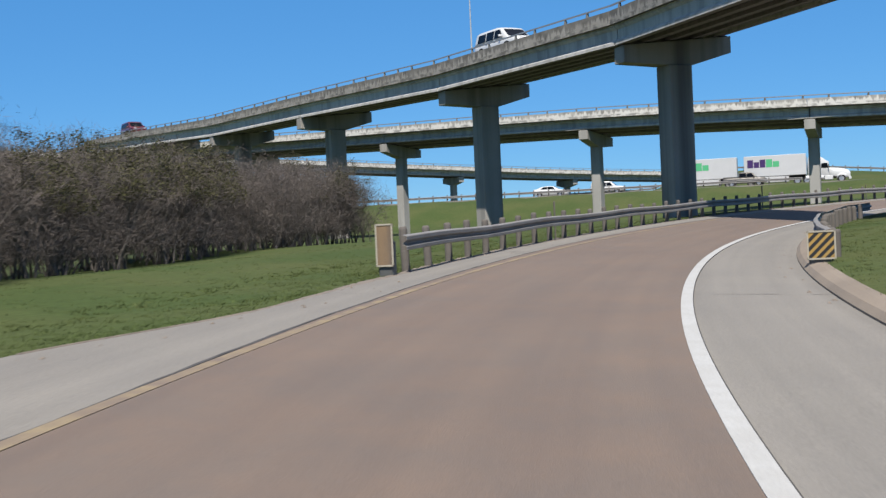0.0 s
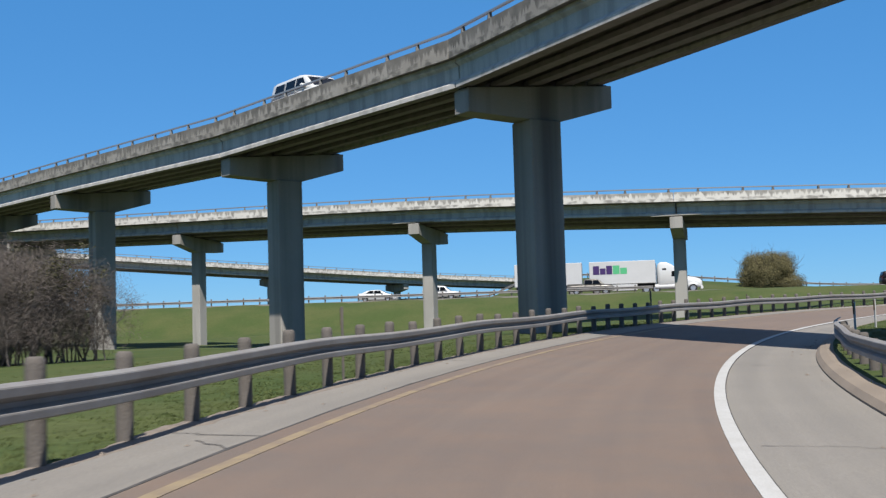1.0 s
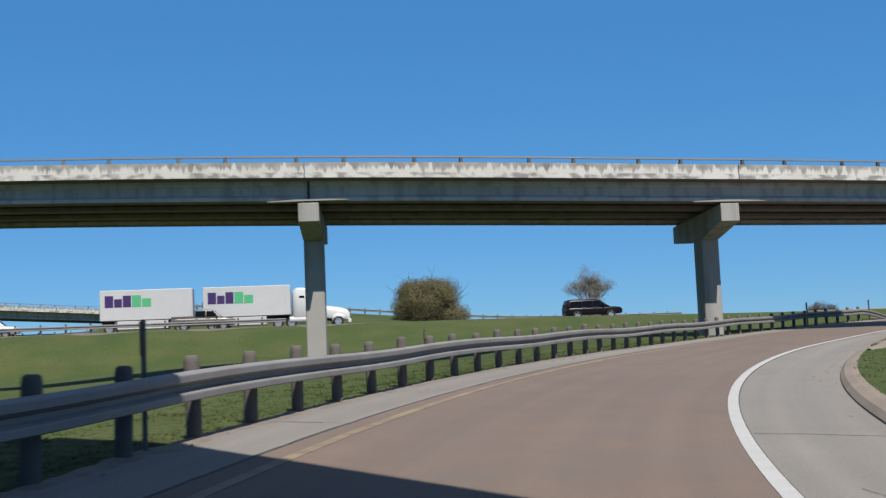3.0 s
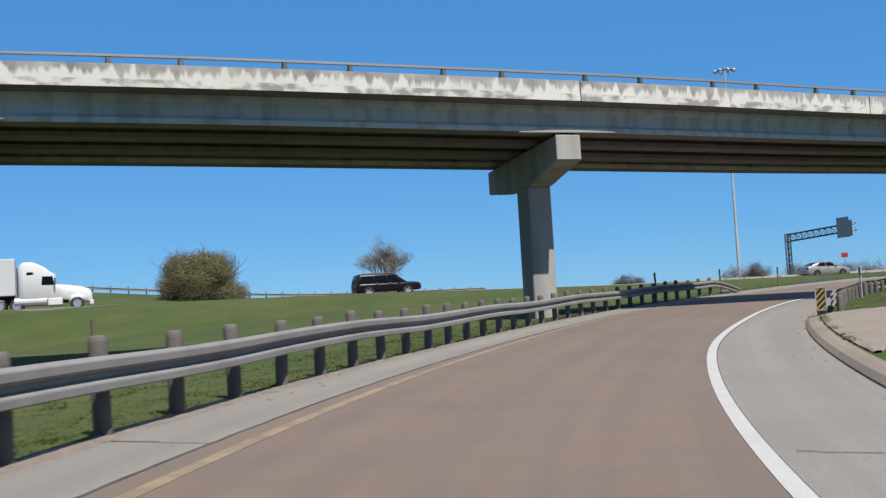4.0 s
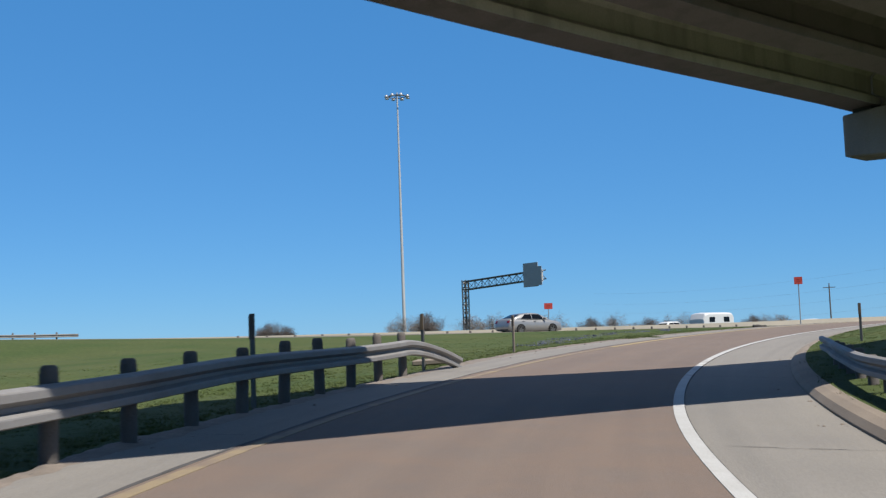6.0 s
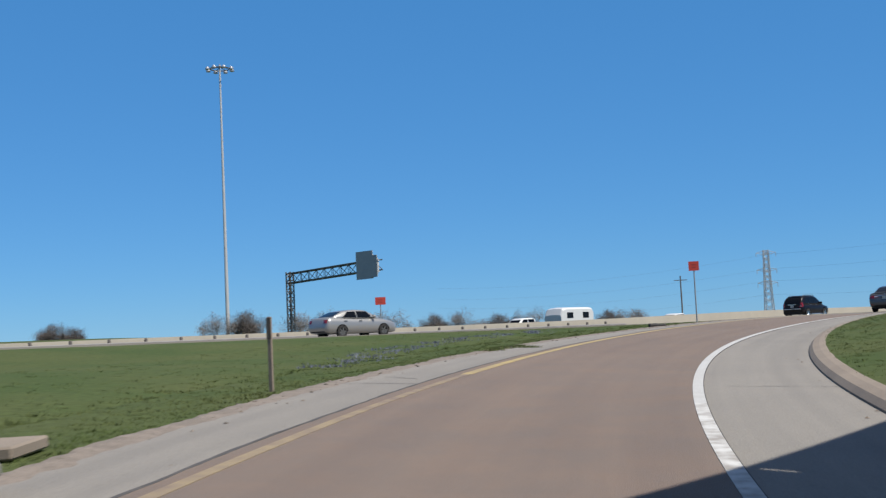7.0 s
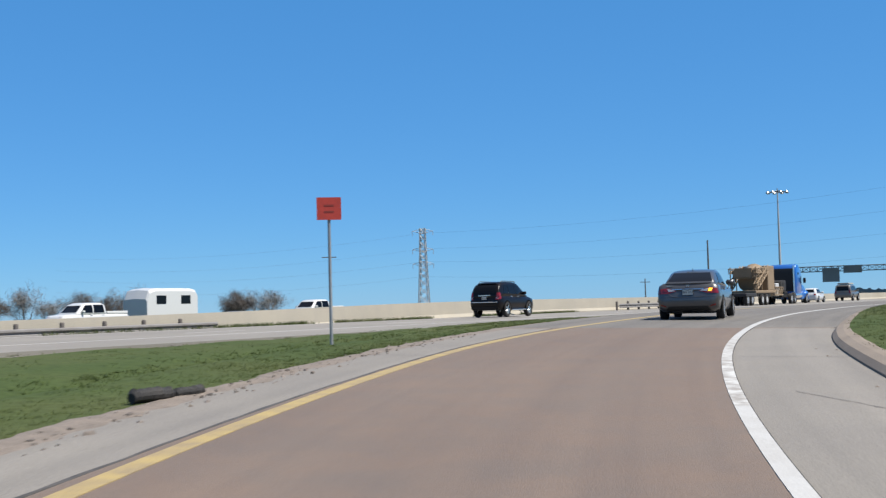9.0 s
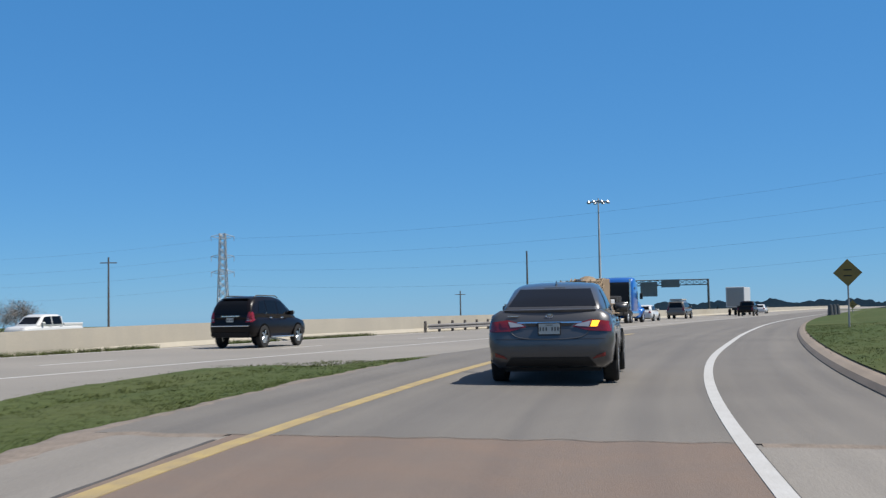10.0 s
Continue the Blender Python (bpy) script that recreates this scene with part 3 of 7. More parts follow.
def chords(points, step=1.0):
    """Straight spans from pier to pier, as spline() gives its curve."""
    P = [Vector(p) for p in points]
    way = [(b - a).to_2d().to_3d().normalized() for a, b in zip(P, P[1:])]
    ahead = [(way[max(0, i - 1)] + way[min(len(way) - 1, i)]).normalized() for i in range(len(P))]
    d = np.r_[0, np.cumsum([(b - a).to_2d().length for a, b in zip(P, P[1:])])]
    n = int(d[-1] / step)
    out = []
    for i in range(n + 1):
        s = d[-1] * i / n
        k = max(0, min(len(P) - 2, int(np.searchsorted(d, s)) - 1))
        u = (s - d[k]) / (d[k + 1] - d[k])
        q = ahead[k] * (1 - u) + ahead[k + 1] * u
        out.append((P[k] * (1 - u) + P[k + 1] * u, Vector((-q.y, q.x, 0)), q, s))
    return out, d


def drips(m, colour, amount, longest):
    """Rain stains that run down from the crest, and others below the casting seam."""
    n, l = m.node_tree.nodes, m.node_tree.links
    p = n["Principled BSDF"]
    old = p.inputs["Base Color"].links[0].from_socket
    uv = n.new("ShaderNodeUVMap")
    uv.uv_map = "face"
    xyz = n.new("ShaderNodeSeparateXYZ")
    l.new(uv.outputs[0], xyz.inputs[0])

    def calc(op, a, b):
        c = n.new("ShaderNodeMath")
        c.operation = op
        for i, q in enumerate((a, b)):
            if isinstance(q, (int, float)):
                c.inputs[i].default_value = q
            else:
                l.new(q, c.inputs[i])
        return c.outputs[0]

    def field(sx, sy, detail, lo, hi, a, b):
        mp, tex, rm = n.new("ShaderNodeMapping"), n.new("ShaderNodeTexNoise"), n.new("ShaderNodeMapRange")
        mp.inputs["Scale"].default_value = (sx, sy, 1)
        tex.inputs["Scale"].default_value, tex.inputs["Detail"].default_value = 1.0, detail
        l.new(uv.outputs[0], mp.inputs["Vector"]), l.new(mp.outputs[0], tex.inputs["Vector"])
        for k, q in zip(("From Min", "From Max", "To Min", "To Max"), (lo, hi, a, b)):
            rm.inputs[k].default_value = q
        l.new(tex.outputs["Fac"], rm.inputs["Value"])
        return rm.outputs[0]

    def step(x, lo, hi):
        rm = n.new("ShaderNodeMapRange")
        rm.inputs["From Min"].default_value, rm.inputs["From Max"].default_value = lo, hi
        l.new(x, rm.inputs["Value"])
        return rm.outputs[0]

    run = calc("SUBTRACT", field(3.4, 0.35, 4, 0.34, 0.70, -0.02, longest), xyz.outputs[1])
    top = calc("MULTIPLY", step(run, -0.05, 0.10), field(1.3, 1.5, 3, 0.3, 0.7, 0.45, 1.0))
    below = calc("MULTIPLY", step(xyz.outputs[1], 0.43, 0.46), field(1.7, 2.5, 3, 0.46, 0.60, 0.0, 0.8))
    both = calc("MULTIPLY", calc("MAXIMUM", top, below), amount)
    mx = n.new("ShaderNodeMix")
    mx.data_type = "RGBA"
    mx.inputs["B"].default_value = (*(c * 0.66 for c in colour), 1)
    l.new(both, mx.inputs["Factor"]), l.new(old, mx.inputs["A"])
    l.new(mx.outputs["Result"], p.inputs["Base Color"])


drips(M_PARAPET, (0.155, 0.145, 0.13), 0.85, 0.62)
drips(M_PARAPETDARK, (0.10, 0.092, 0.08), 0.92, 0.80)


def bridge(label, points, bank, halves, girders, col_w, col_d, cap_len, piers, depth=0.9, face=0.68, inset=0.35, coping=None, stands=(), straight=False, pier_skin=None, seat=0.06, feet=(), open_at=None, add_sliver=False):
    thing = tagged(new("bridge"), label, "bridge")
    hr, hl = halves
    st, d = chords(points) if straight else spline(points)
    tilt = [(p, (l + Vector((0, 0, bank))), Vector((0, 0, 1))) for p, l, q, s in st]

    def at_span(s0, s1):
        out, n = [], max(2, int((s1 - s0) / 1.5))
        for i in range(n + 1):
            x = (s0 + (s1 - s0) * i / n) / d[-1] * (len(tilt) - 1)
            k = max(0, min(len(tilt) - 2, int(x)))
            u = x - k
            out.append(tuple(tilt[k][c] * (1 - u) + tilt[k + 1][c] * u for c in range(3)))
        return out

    top = depth + 0.2
    crest = depth + face
    bm = bmesh.new()
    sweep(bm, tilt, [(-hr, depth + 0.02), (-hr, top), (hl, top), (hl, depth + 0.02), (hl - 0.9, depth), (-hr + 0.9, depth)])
    part("deck", bm, M_UNDERSHADE, thing, "grey concrete bridge deck slab, coloured darker for the shade beneath")
    joints = [0.0] + [stands[k - 1] if k <= len(stands) else d[k] for k in piers if open_at is None or k in open_at] + [d[-1]]
    lines = [(cap_len / 2 - inset) * (2 * k / (girders - 1) - 1) for k in range(girders)]
    for a, b in zip(joints, joints[1:]):
        if b - a < 1:
            continue
        seg = at_span(a + 0.05, b - 0.05)
        for k, o in enumerate(lines):
            bm = bmesh.new()
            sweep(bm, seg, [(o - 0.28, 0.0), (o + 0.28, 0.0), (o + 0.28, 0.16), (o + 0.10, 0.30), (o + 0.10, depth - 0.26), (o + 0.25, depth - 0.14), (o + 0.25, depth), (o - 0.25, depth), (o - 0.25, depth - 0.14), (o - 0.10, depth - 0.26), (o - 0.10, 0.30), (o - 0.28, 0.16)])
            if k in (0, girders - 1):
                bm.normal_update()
                # upward and downward faces get the shade colour as well
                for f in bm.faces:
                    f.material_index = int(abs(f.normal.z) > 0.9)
            part("girder", bm, [M_GIRDER, M_UNDERSHADE] if k in (0, girders - 1) else M_UNDERSHADE, thing)
    rng = random.Random(5)
    for side in (-1, 1):
        e = hl if side > 0 else -hr
        prof = [(e + side * 0.03, depth + 0.0), (e + side * 0.03, crest), (e - side * 0.25, crest), (e - side * 0.32, top + 0.01), (e - side * 0.02, top - 0.02), (e - side * 0.02, depth)]
        for a, b in zip(piers, piers[1:]):
            seg = at_span(d[a] + 0.02, d[b] - 0.02)
            if len(seg) > 1:
                bm = bmesh.new()
                shape = prof if side > 0 else prof[::-1]
                rings = sweep(bm, seg, shape)
                uv = bm.loops.layers.uv.new("face")
                at = {v: (d[a] + 1.5 * i + 40 * side, crest - shape[j][1]) for i, r in enumerate(rings) for j, v in enumerate(r)}
                for f in bm.faces:
                    for lp in f.loops:
                        lp[uv].uv = at[lp.vert]
                part("parapet", bm, coping or M_PARAPET, thing, "off-white concrete parapet streaked black by rain")
        bm = bmesh.new()
        o = e - side * 0.12
        sweep(bm, tilt, [(o - 0.06, crest + 0.24), (o - 0.06, crest + 0.31), (o + 0.06, crest + 0.31), (o + 0.06, crest + 0.24)])
        part("hand_rail", bm, M_POLE, thing, "dull aluminium bridge rail")
        bmp = bmesh.new()
        ra, rb = ([bmp.verts.new((x * w, y * w, z)) for x, y in ((-1, -1), (1, -1), (1, 1), (-1, 1))] for w, z in ((0.085, -0.02), (0.05, 0.26)))
        for i in range(4):
            bmp.faces.new((ra[i], ra[(i + 1) % 4], rb[(i + 1) % 4], rb[i]))
        bmp.faces.new(rb)
        mep = bpy.data.meshes.new("rail_post")
        bmp.to_mesh(mep)
        bmp.free()
        mep.materials.append(M_STEELDARK)
        s = 0.8
        while s < d[-1]:
            i = min(len(st) - 1, int(s / d[-1] * (len(st) - 1)))
            p, l, up = tilt[i]
            put("rail_post", mep, thing, Matrix.Translation(p + l * o + up * (crest)))
            s += 2.5
    for k in piers:
        at = stands[k - 1] if k <= len(stands) else d[k]
        i = min(len(st) - 1, int(round(at / d[-1] * (len(st) - 1))))
        p, l, q, s = st[i]
        p = p + q * (at - s)
        if k <= len(feet):
            p = Vector((*feet[k - 1], p.z + bank * l.dot(Vector((*feet[k - 1], p.z)) - p)))
        g = ground_z(p.x, p.y) - 0.6
        m = Matrix(((q.x, l.x, 0, p.x), (q.y, l.y, 0, p.y), (0, 0, 1, 0), (0, 0, 0, 1)))
        zt = p.z
        bm = bmesh.new()
        h, w = cap_len / 2, 0.46
        zl = lambda y: zt + bank * y - seat  # noqa: E731
        prof = [(-h, zl(-h)), (h, zl(h)), (h, zl(h) - 0.85), (col_w / 2 + 0.1, zt - 1.3), (-col_w / 2 - 0.1, zt - 1.3), (-h, zl(-h) - 0.85)]
        ra, rb = ([bm.verts.new(m @ Vector((x, y, z))) for y, z in prof] for x in (-w, w))
        bm.faces.new(ra), bm.faces.new(rb[::-1])
        for a in range(6):
            b = (a + 1) % 6
            bm.faces.new((ra[a], rb[a], rb[b], ra[b]))
        bmesh.ops.recalc_face_normals(bm, faces=bm.faces)
        bevel(bm, 0.025)
        part("pier_cap", bm, pier_skin or M_PIER, thing, "hammerhead concrete pier cap")
        # pale wedge added to show a sunlit sliver along the girder's foot
        if add_sliver:
            bm = bmesh.new()
            y0, y1 = -h - 0.02, -h + 0.35
            zs = zl(-h) + 0.004
            low = [bm.verts.new(m @ Vector((x, y, zs + (0.0 if abs(x) < w else 0.07)))) for x, y in ((-1.8, y0), (-w, y0), (w, y0), (1.8, y0), (1.8, y1), (w, y1), (-w, y1), (-1.8, y1))]
            high = [bm.verts.new(v.co + Vector((0, 0, 0.09 if i in (1, 2, 5, 6) else 0.03))) for i, v in enumerate(low)]
            for i in range(8):
                j = (i + 1) % 8
                bm.faces.new((low[i], low[j], high[j], high[i]))
            for row in (low, high):
                bm.faces.new((row[0], row[1], row[6], row[7])), bm.faces.new((row[1], row[2], row[5], row[6])), bm.faces.new((row[2], row[3], row[4], row[5]))
            bmesh.ops.recalc_face_normals(bm, faces=bm.faces)
            part("seat_plate", bm, M_PARAPET, thing, "pale wedge standing in for a sunlit sliver under the outer girder")
        for o in lines:
            bm = bmesh.new()
            box(bm, -0.3, 0.3, o - 0.2, o + 0.2, zt + bank * o - seat - 0.02, zt + bank * o + 0.01, m)
            part("bearing", bm, M_TAR, thing, "dark rubber bearing pad")
        bm = bmesh.new()
        box(bm, -col_d / 2, col_d / 2, -col_w / 2, col_w / 2, g, zt - 1.29, m)
        bevel(bm, 0.04)
        part("column", bm, pier_skin or M_PIER, thing, "square concrete pier column")
    return thing


FLYOVER = [(-52, 176, 13.9), (-39.17, 152.14, 13.44), (-27.28, 132.36, 12.6), (-16.66, 114.15, 11.68), (-6.31, 95.79, 11.24), (4.56, 75.44, 10.5), (13.2, 58.45, 10.4), (19.4, 37.25, 10.25), (20.19, 15.11, 10.0), (19.6, -20.0, 9.8), (17.0, -120.0, 8.6)]
bridge("curved concrete flyover on hammerhead piers above the ramp", FLYOVER,
       0.09, (3.4, 3.35), 5, 1.35, 1.2, 6.4, [1, 2, 3, 4, 5, 6, 7, 8, 9], 1.02, 0.68, 0.3, M_PARAPETDARK, straight=True, pier_skin=M_PIERDARK,
       feet=[(-39.1, 152.18), (-27.23, 132.39), (-16.6, 114.18), (-6.3, 95.8), (4.85, 75.59), (13.42, 58.57), (18.76, 37.15)])
bridge("long concrete overpass with a rain-stained parapet on hammerhead piers", [(-70, 190, 13.44), (-36, 155, 12.04), (-18.5, 139.5, 11.24), (-1.5, 124.1, 10.49), (17.8, 110.3, 9.9), (34.8, 100.5, 9.2), (53.2, 94.3, 8.72), (66, 92.1, 8.65), (75.5, 90.15, 8.6), (97.5, 88, 8.6), (121, 82, 8.5), (148, 74, 7.64), (178, 66, 6.24), (205, 58, 4.44)],
       -0.085, (3.45, 2.75), 4, 0.95, 0.9, 5.8, [1, 2, 3, 4, 5, 6, 7, 8, 10], stands=[49.2, 72.29, 95.38, 118.47, 138.55, 157.63, 179.72, 202.81], seat=0.10, open_at=(1, 3, 5, 7, 9), add_sliver=True)
bridge("distant concrete overpass sloping down into a grassy embankment", [(-110, 142, 15.8), (-80, 155, 14.4), (-50, 167, 13.0), (-22, 180, 11.6), (6.5, 195, 10.1), (27, 206, 9.2), (46, 214, 8.5), (54.5, 216.2, 8.15)],
       0.0, (3.6, 3.6), 4, 0.9, 0.9, 5.6, [1, 2, 3, 4, 5, 7])


# ---- plants ----
def branch(bm, a, d, length, r, depth, rng, tips, spread=0.5, sides=4):
    p = Vector(a)
    n = 3
    for i in range(n):
        d = (d + Vector((rng.gauss(0, 0.16), rng.gauss(0, 0.16), rng.gauss(0.03, 0.10)))).normalized()
        q = p + d * (length / n)
        r1 = r * (1 - 0.5 * (i + 1) / n)
        tube(bm, p, q, r * (1 - 0.5 * i / n), r1, sides, caps=False)
        p = q
        if depth > 0 and i > 0:
            for _ in range(2):
                e = (d + Vector((rng.gauss(0, spread), rng.gauss(0, spread), rng.gauss(0.15, spread * 0.6)))).normalized()
                branch(bm, p, e, length * rng.uniform(0.5, 0.72), r1 * 0.7, depth - 1, rng, tips, spread, 3)
    tips.append((p, d))


def clump(bm, p, size, n, rng, kind, thin=0.006):
    """Leaves or twigs: thin slivers round a point."""
    for _ in range(n):
        c = p + Vector((rng.gauss(0, size), rng.gauss(0, size), rng.gauss(0, size * 0.8)))
        d = Vector((rng.gauss(0, 1), rng.gauss(0, 1), rng.gauss(0.3, 1))).normalized()
        w = d.cross(Vector((rng.gauss(0, 1), rng.gauss(0, 1), rng.gauss(0, 1)))).normalized()
        if kind == "twig":
            l, h = rng.uniform(0.25, 0.65), thin
            bm.faces.new([bm.verts.new(x) for x in (c - w * h, c + d * l, c + w * h)])
        else:
            l, h = rng.uniform(0.035, 0.08), rng.uniform(0.02, 0.045)
            bm.faces.new([bm.verts.new(x) for x in (c - d * l, c + w * h, c + d * l, c - w * h)])


def plant(thing, x, y, scale=1.0, turn=0.0, up=0.0):
    z = ground_z(x, y)
    ob = copy_thing(thing, Matrix.Translation((x, y, z + up)) @ Matrix.Rotation(turn, 4, "Z") @ Matrix.Scale(scale, 4))
    ob.scale = (scale, scale, scale)
    return ob


def drop_thing(thing):
    for o in (*thing.children_recursive, thing):
        bpy.data.objects.remove(o)


def thicket_tree(seed, height, olive, label):
    """A clump of thin upright trunks, bare twigs through the crown, and on some an olive top."""
    rng = random.Random(seed)
    thing = tagged(new("tree"), label, "tree", group="roadside thicket")
    bm, tips = bmesh.new(), []
    for _ in range(7):
        a = Vector((rng.gauss(0, 0.42), rng.gauss(0, 0.42), -0.25))
        lean = Vector((rng.gauss(0, 0.16), rng.gauss(0, 0.16), 1)).normalized()
        branch(bm, a, lean, height * rng.uniform(0.50, 0.72), rng.uniform(0.035, 0.075), 2, rng, tips, 0.42, 5)
    part("trunk", bm, M_GREYBARK, thing, "thin grey upright trunks")
    tw, lf = bmesh.new(), bmesh.new()
    top = max(p.z for p, _ in tips)
    for p, d in tips:
        clump(tw, p, 0.30, 30, rng, "twig", 0.008)
        low = Vector((p.x * 1.05 + rng.gauss(0, 0.25), p.y * 1.05 + rng.gauss(0, 0.25), rng.uniform(0.15, 0.5) * height))
        clump(tw, low, 0.28, 14, rng, "twig", 0.008)
        if p.z > 0.52 * top and rng.random() < olive:
            clump(lf, p, 0.20, 60, rng, "leaf")
    part("crown", tw, M_TWIG, thing, "haze of bare brown twigs")
    if lf.faces:
        part("foliage", lf, M_LEAF, thing, "dull olive leaves in the top")
    else:
        lf.free()
    return thing


M_GREYBARK = mat("grey_bark", (0.21, 0.185, 0.165), 0.95, var=(0.11, 0.095, 0.085), scale=0.5, fine=20, bump=0.5)
rng = random.Random(11)
THICKET = [thicket_tree(20 + i, 4.7, olive, label) for i, (olive, label) in enumerate((
    (0.0, "leafless grey-brown thicket tree at the edge of the lawn"), (0.75, "dark olive-topped thicket tree at the edge of the lawn"),
    (0.0, "leafless grey-brown thicket tree at the edge of the lawn"), (0.4, "half-leafless olive thicket tree at the edge of the lawn")))]
line = [(-9, 12), (-10, 20), (-9.6, 28), (-9.2, 36), (-8.2, 45), (-6.5, 54), (-4.2, 62), (-2.6, 67)]
# which kinds stand along each stretch, and how tall
KINDS = [(0, 2, 0), (0, 2, 0), (2, 0, 1), (1, 3, 1), (1, 3, 0), (3, 0, 2), (3, 2, 0)]
TALL = [0.74, 0.78, 0.66, 0.72, 0.76, 0.75, 0.80]
for k in range(len(line) - 1):
    (xa, ya), (xb, yb) = line[k], line[k + 1]
    for j in range(5):
        u = (j + rng.uniform(0, 0.8)) / 5
        for row in range(3):
            x, y = xa + (xb - xa) * u - row * 2.4 - rng.uniform(0, 1.6), ya + (yb - ya) * u + rng.uniform(-0.8, 0.8)
            plant(THICKET[KINDS[k][rng.randrange(3)]], x, y, (rng.uniform(0.78, 1.02) + 0.04 * row) * TALL[k], rng.uniform(0, 6.28))
for o in THICKET:
    drop_thing(o)

# far shrubs along the other side of the highway, grey and open or brown and close
M_GREYTWIG = mat("grey_twigs", (0.36, 0.325, 0.30), 0.95, var=(0.22, 0.195, 0.18), scale=2, fine=4, island=0.3)


def scrub(seed, height, wide, brown, label):
    rng = random.Random(seed)
    thing = tagged(new("shrub"), label, "shrub", group="shrubs beyond the highway")
    bm, tips = bmesh.new(), []
    for i in range(7 if brown else 5):
        a = 2 * math.pi * i / 5 + rng.uniform(-0.5, 0.5)
        lean = wide * rng.uniform(0.15, 0.85)
        branch(bm, (0.12 * math.cos(a), 0.12 * math.sin(a), -0.25), Vector((lean * math.cos(a), lean * math.sin(a), 1)).normalized(), height * rng.uniform(0.40, 0.52), 0.055, 3, rng, tips, 0.40, 4)
    part("trunk", bm, M_GREYBARK, thing)
    tw = bmesh.new()
    for p, d in tips:
        clump(tw, p, 0.22, 13 if brown else 6, rng, "twig", 0.011)
    part("crown", tw, M_TWIG if brown else M_GREYTWIG, thing, "haze of bare brown twigs" if brown else "open haze of bare grey twigs")
    return thing


SCRUB = [scrub(60, 3.5, 0.75, False, "open grey leafless shrub beyond the highway"), scrub(61, 3.3, 0.7, True, "dense brown leafless shrub beyond the highway"),
         scrub(62, 3.5, 0.85, False, "open grey leafless shrub beyond the highway"), scrub(63, 3.5, 0.45, False, "narrow grey leafless shrub beyond the highway")]
for u, k, size in ((-22, 1, 0.85), (-19.6, 1, 0.78), (-3, 0, 1.05), (2, 1, 1.2), (8, 2, 1.2), (12, 3, 1.2), (17, 1, 1.15), (19.5, 2, 1.2), (24, 0, 1.3), (30, 1, 1.1), (34, 3, 1.15), (36.5, 2, 0.85), (40.5, 1, 1.05), (44.5, 1, 0.95), (49, 0, 1.25), (56, 2, 1.1), (66, 1, 1.1), (68, 0, 1.15), (72.5, 2, 1.1)):
    p = hw(u, 62 + rng.uniform(-2, 2))
    # those on the bank's crest are sunk so the camera sees only crowns
    plant(SCRUB[k], p.x, p.y, size, rng.uniform(0, 6.28), -1.3 if u < -15 else -0.1)
for o in SCRUB:
    drop_thing(o)



def dome_tree(x, y, w, h, label):
    """A low dense tree: short limbs and thousands of leaves filling a lobed dome."""
    rng = random.Random(91)
    thing = tagged(new("tree"), label, "tree")
    thing.matrix_basis = Matrix.Translation((x, y, ground_z(x, y) - 0.25))
    bm, tips = bmesh.new(), []
    for i in range(8):
        a = 2 * math.pi * i / 8
        branch(bm, (0.2 * math.cos(a), 0.2 * math.sin(a), -0.2), Vector((0.7 * math.cos(a), 0.7 * math.sin(a), 0.9)).normalized(), h * 0.6, 0.12, 2, rng, tips, 0.5, 5)
    part("trunk", bm, M_BARK, thing)
    # clumps spread over a broad dome that widens towards the ground
    lobes = []
    for k in range(90):
        a, up = rng.uniform(0, 2 * math.pi), rng.uniform(0.05, 0.72)
        r = w / 2 * 0.78 * math.sqrt(max(0.0, 1 - (up / 0.86) ** 2)) * min(0.93, math.sqrt(rng.uniform(0.12, 1.0)))
        lobes.append(Vector((r * math.cos(a), r * math.sin(a), h * up)))
    verts, faces = [], []
    for k in range(126000):
        c = lobes[k % 90]
        d = Vector((rng.gauss(0, 1), rng.gauss(0, 1), rng.gauss(0, 1))).normalized()
        p = c + Vector((d.x, d.y, d.z * 0.95)) * (h * 0.245) * rng.uniform(0.5, 1.04)
        if p.z < 0.05:
            continue
        e = Vector((rng.gauss(0, 1), rng.gauss(0, 1), rng.gauss(0, 1))).normalized()
        f = e.cross(d)
        f = f.normalized() if f.length > 1e-3 else Vector((1, 0, 0))
        l, g = rng.uniform(0.05, 0.085), rng.uniform(0.03, 0.05)
        i = len(verts)
        verts += [p - e * l, p + f * g, p + e * l, p - f * g]
        faces.append((i, i + 1, i + 2, i + 3))
    me = bpy.data.meshes.new("crown")
    me.from_pydata(verts, [], faces)
    me.materials.append(M_OAKLEAF)
    put("crown", me, thing)


M_OAKLEAF = mat("brown_green_leaves", (0.235, 0.21, 0.105), 0.85, var=(0.265, 0.23, 0.125), scale=1.0, fine=4, island=0.10, spec=0.08)
dome_tree(78.9, 179.0, 11.2, 6.2, "round dense brown-green tree on the far bank")


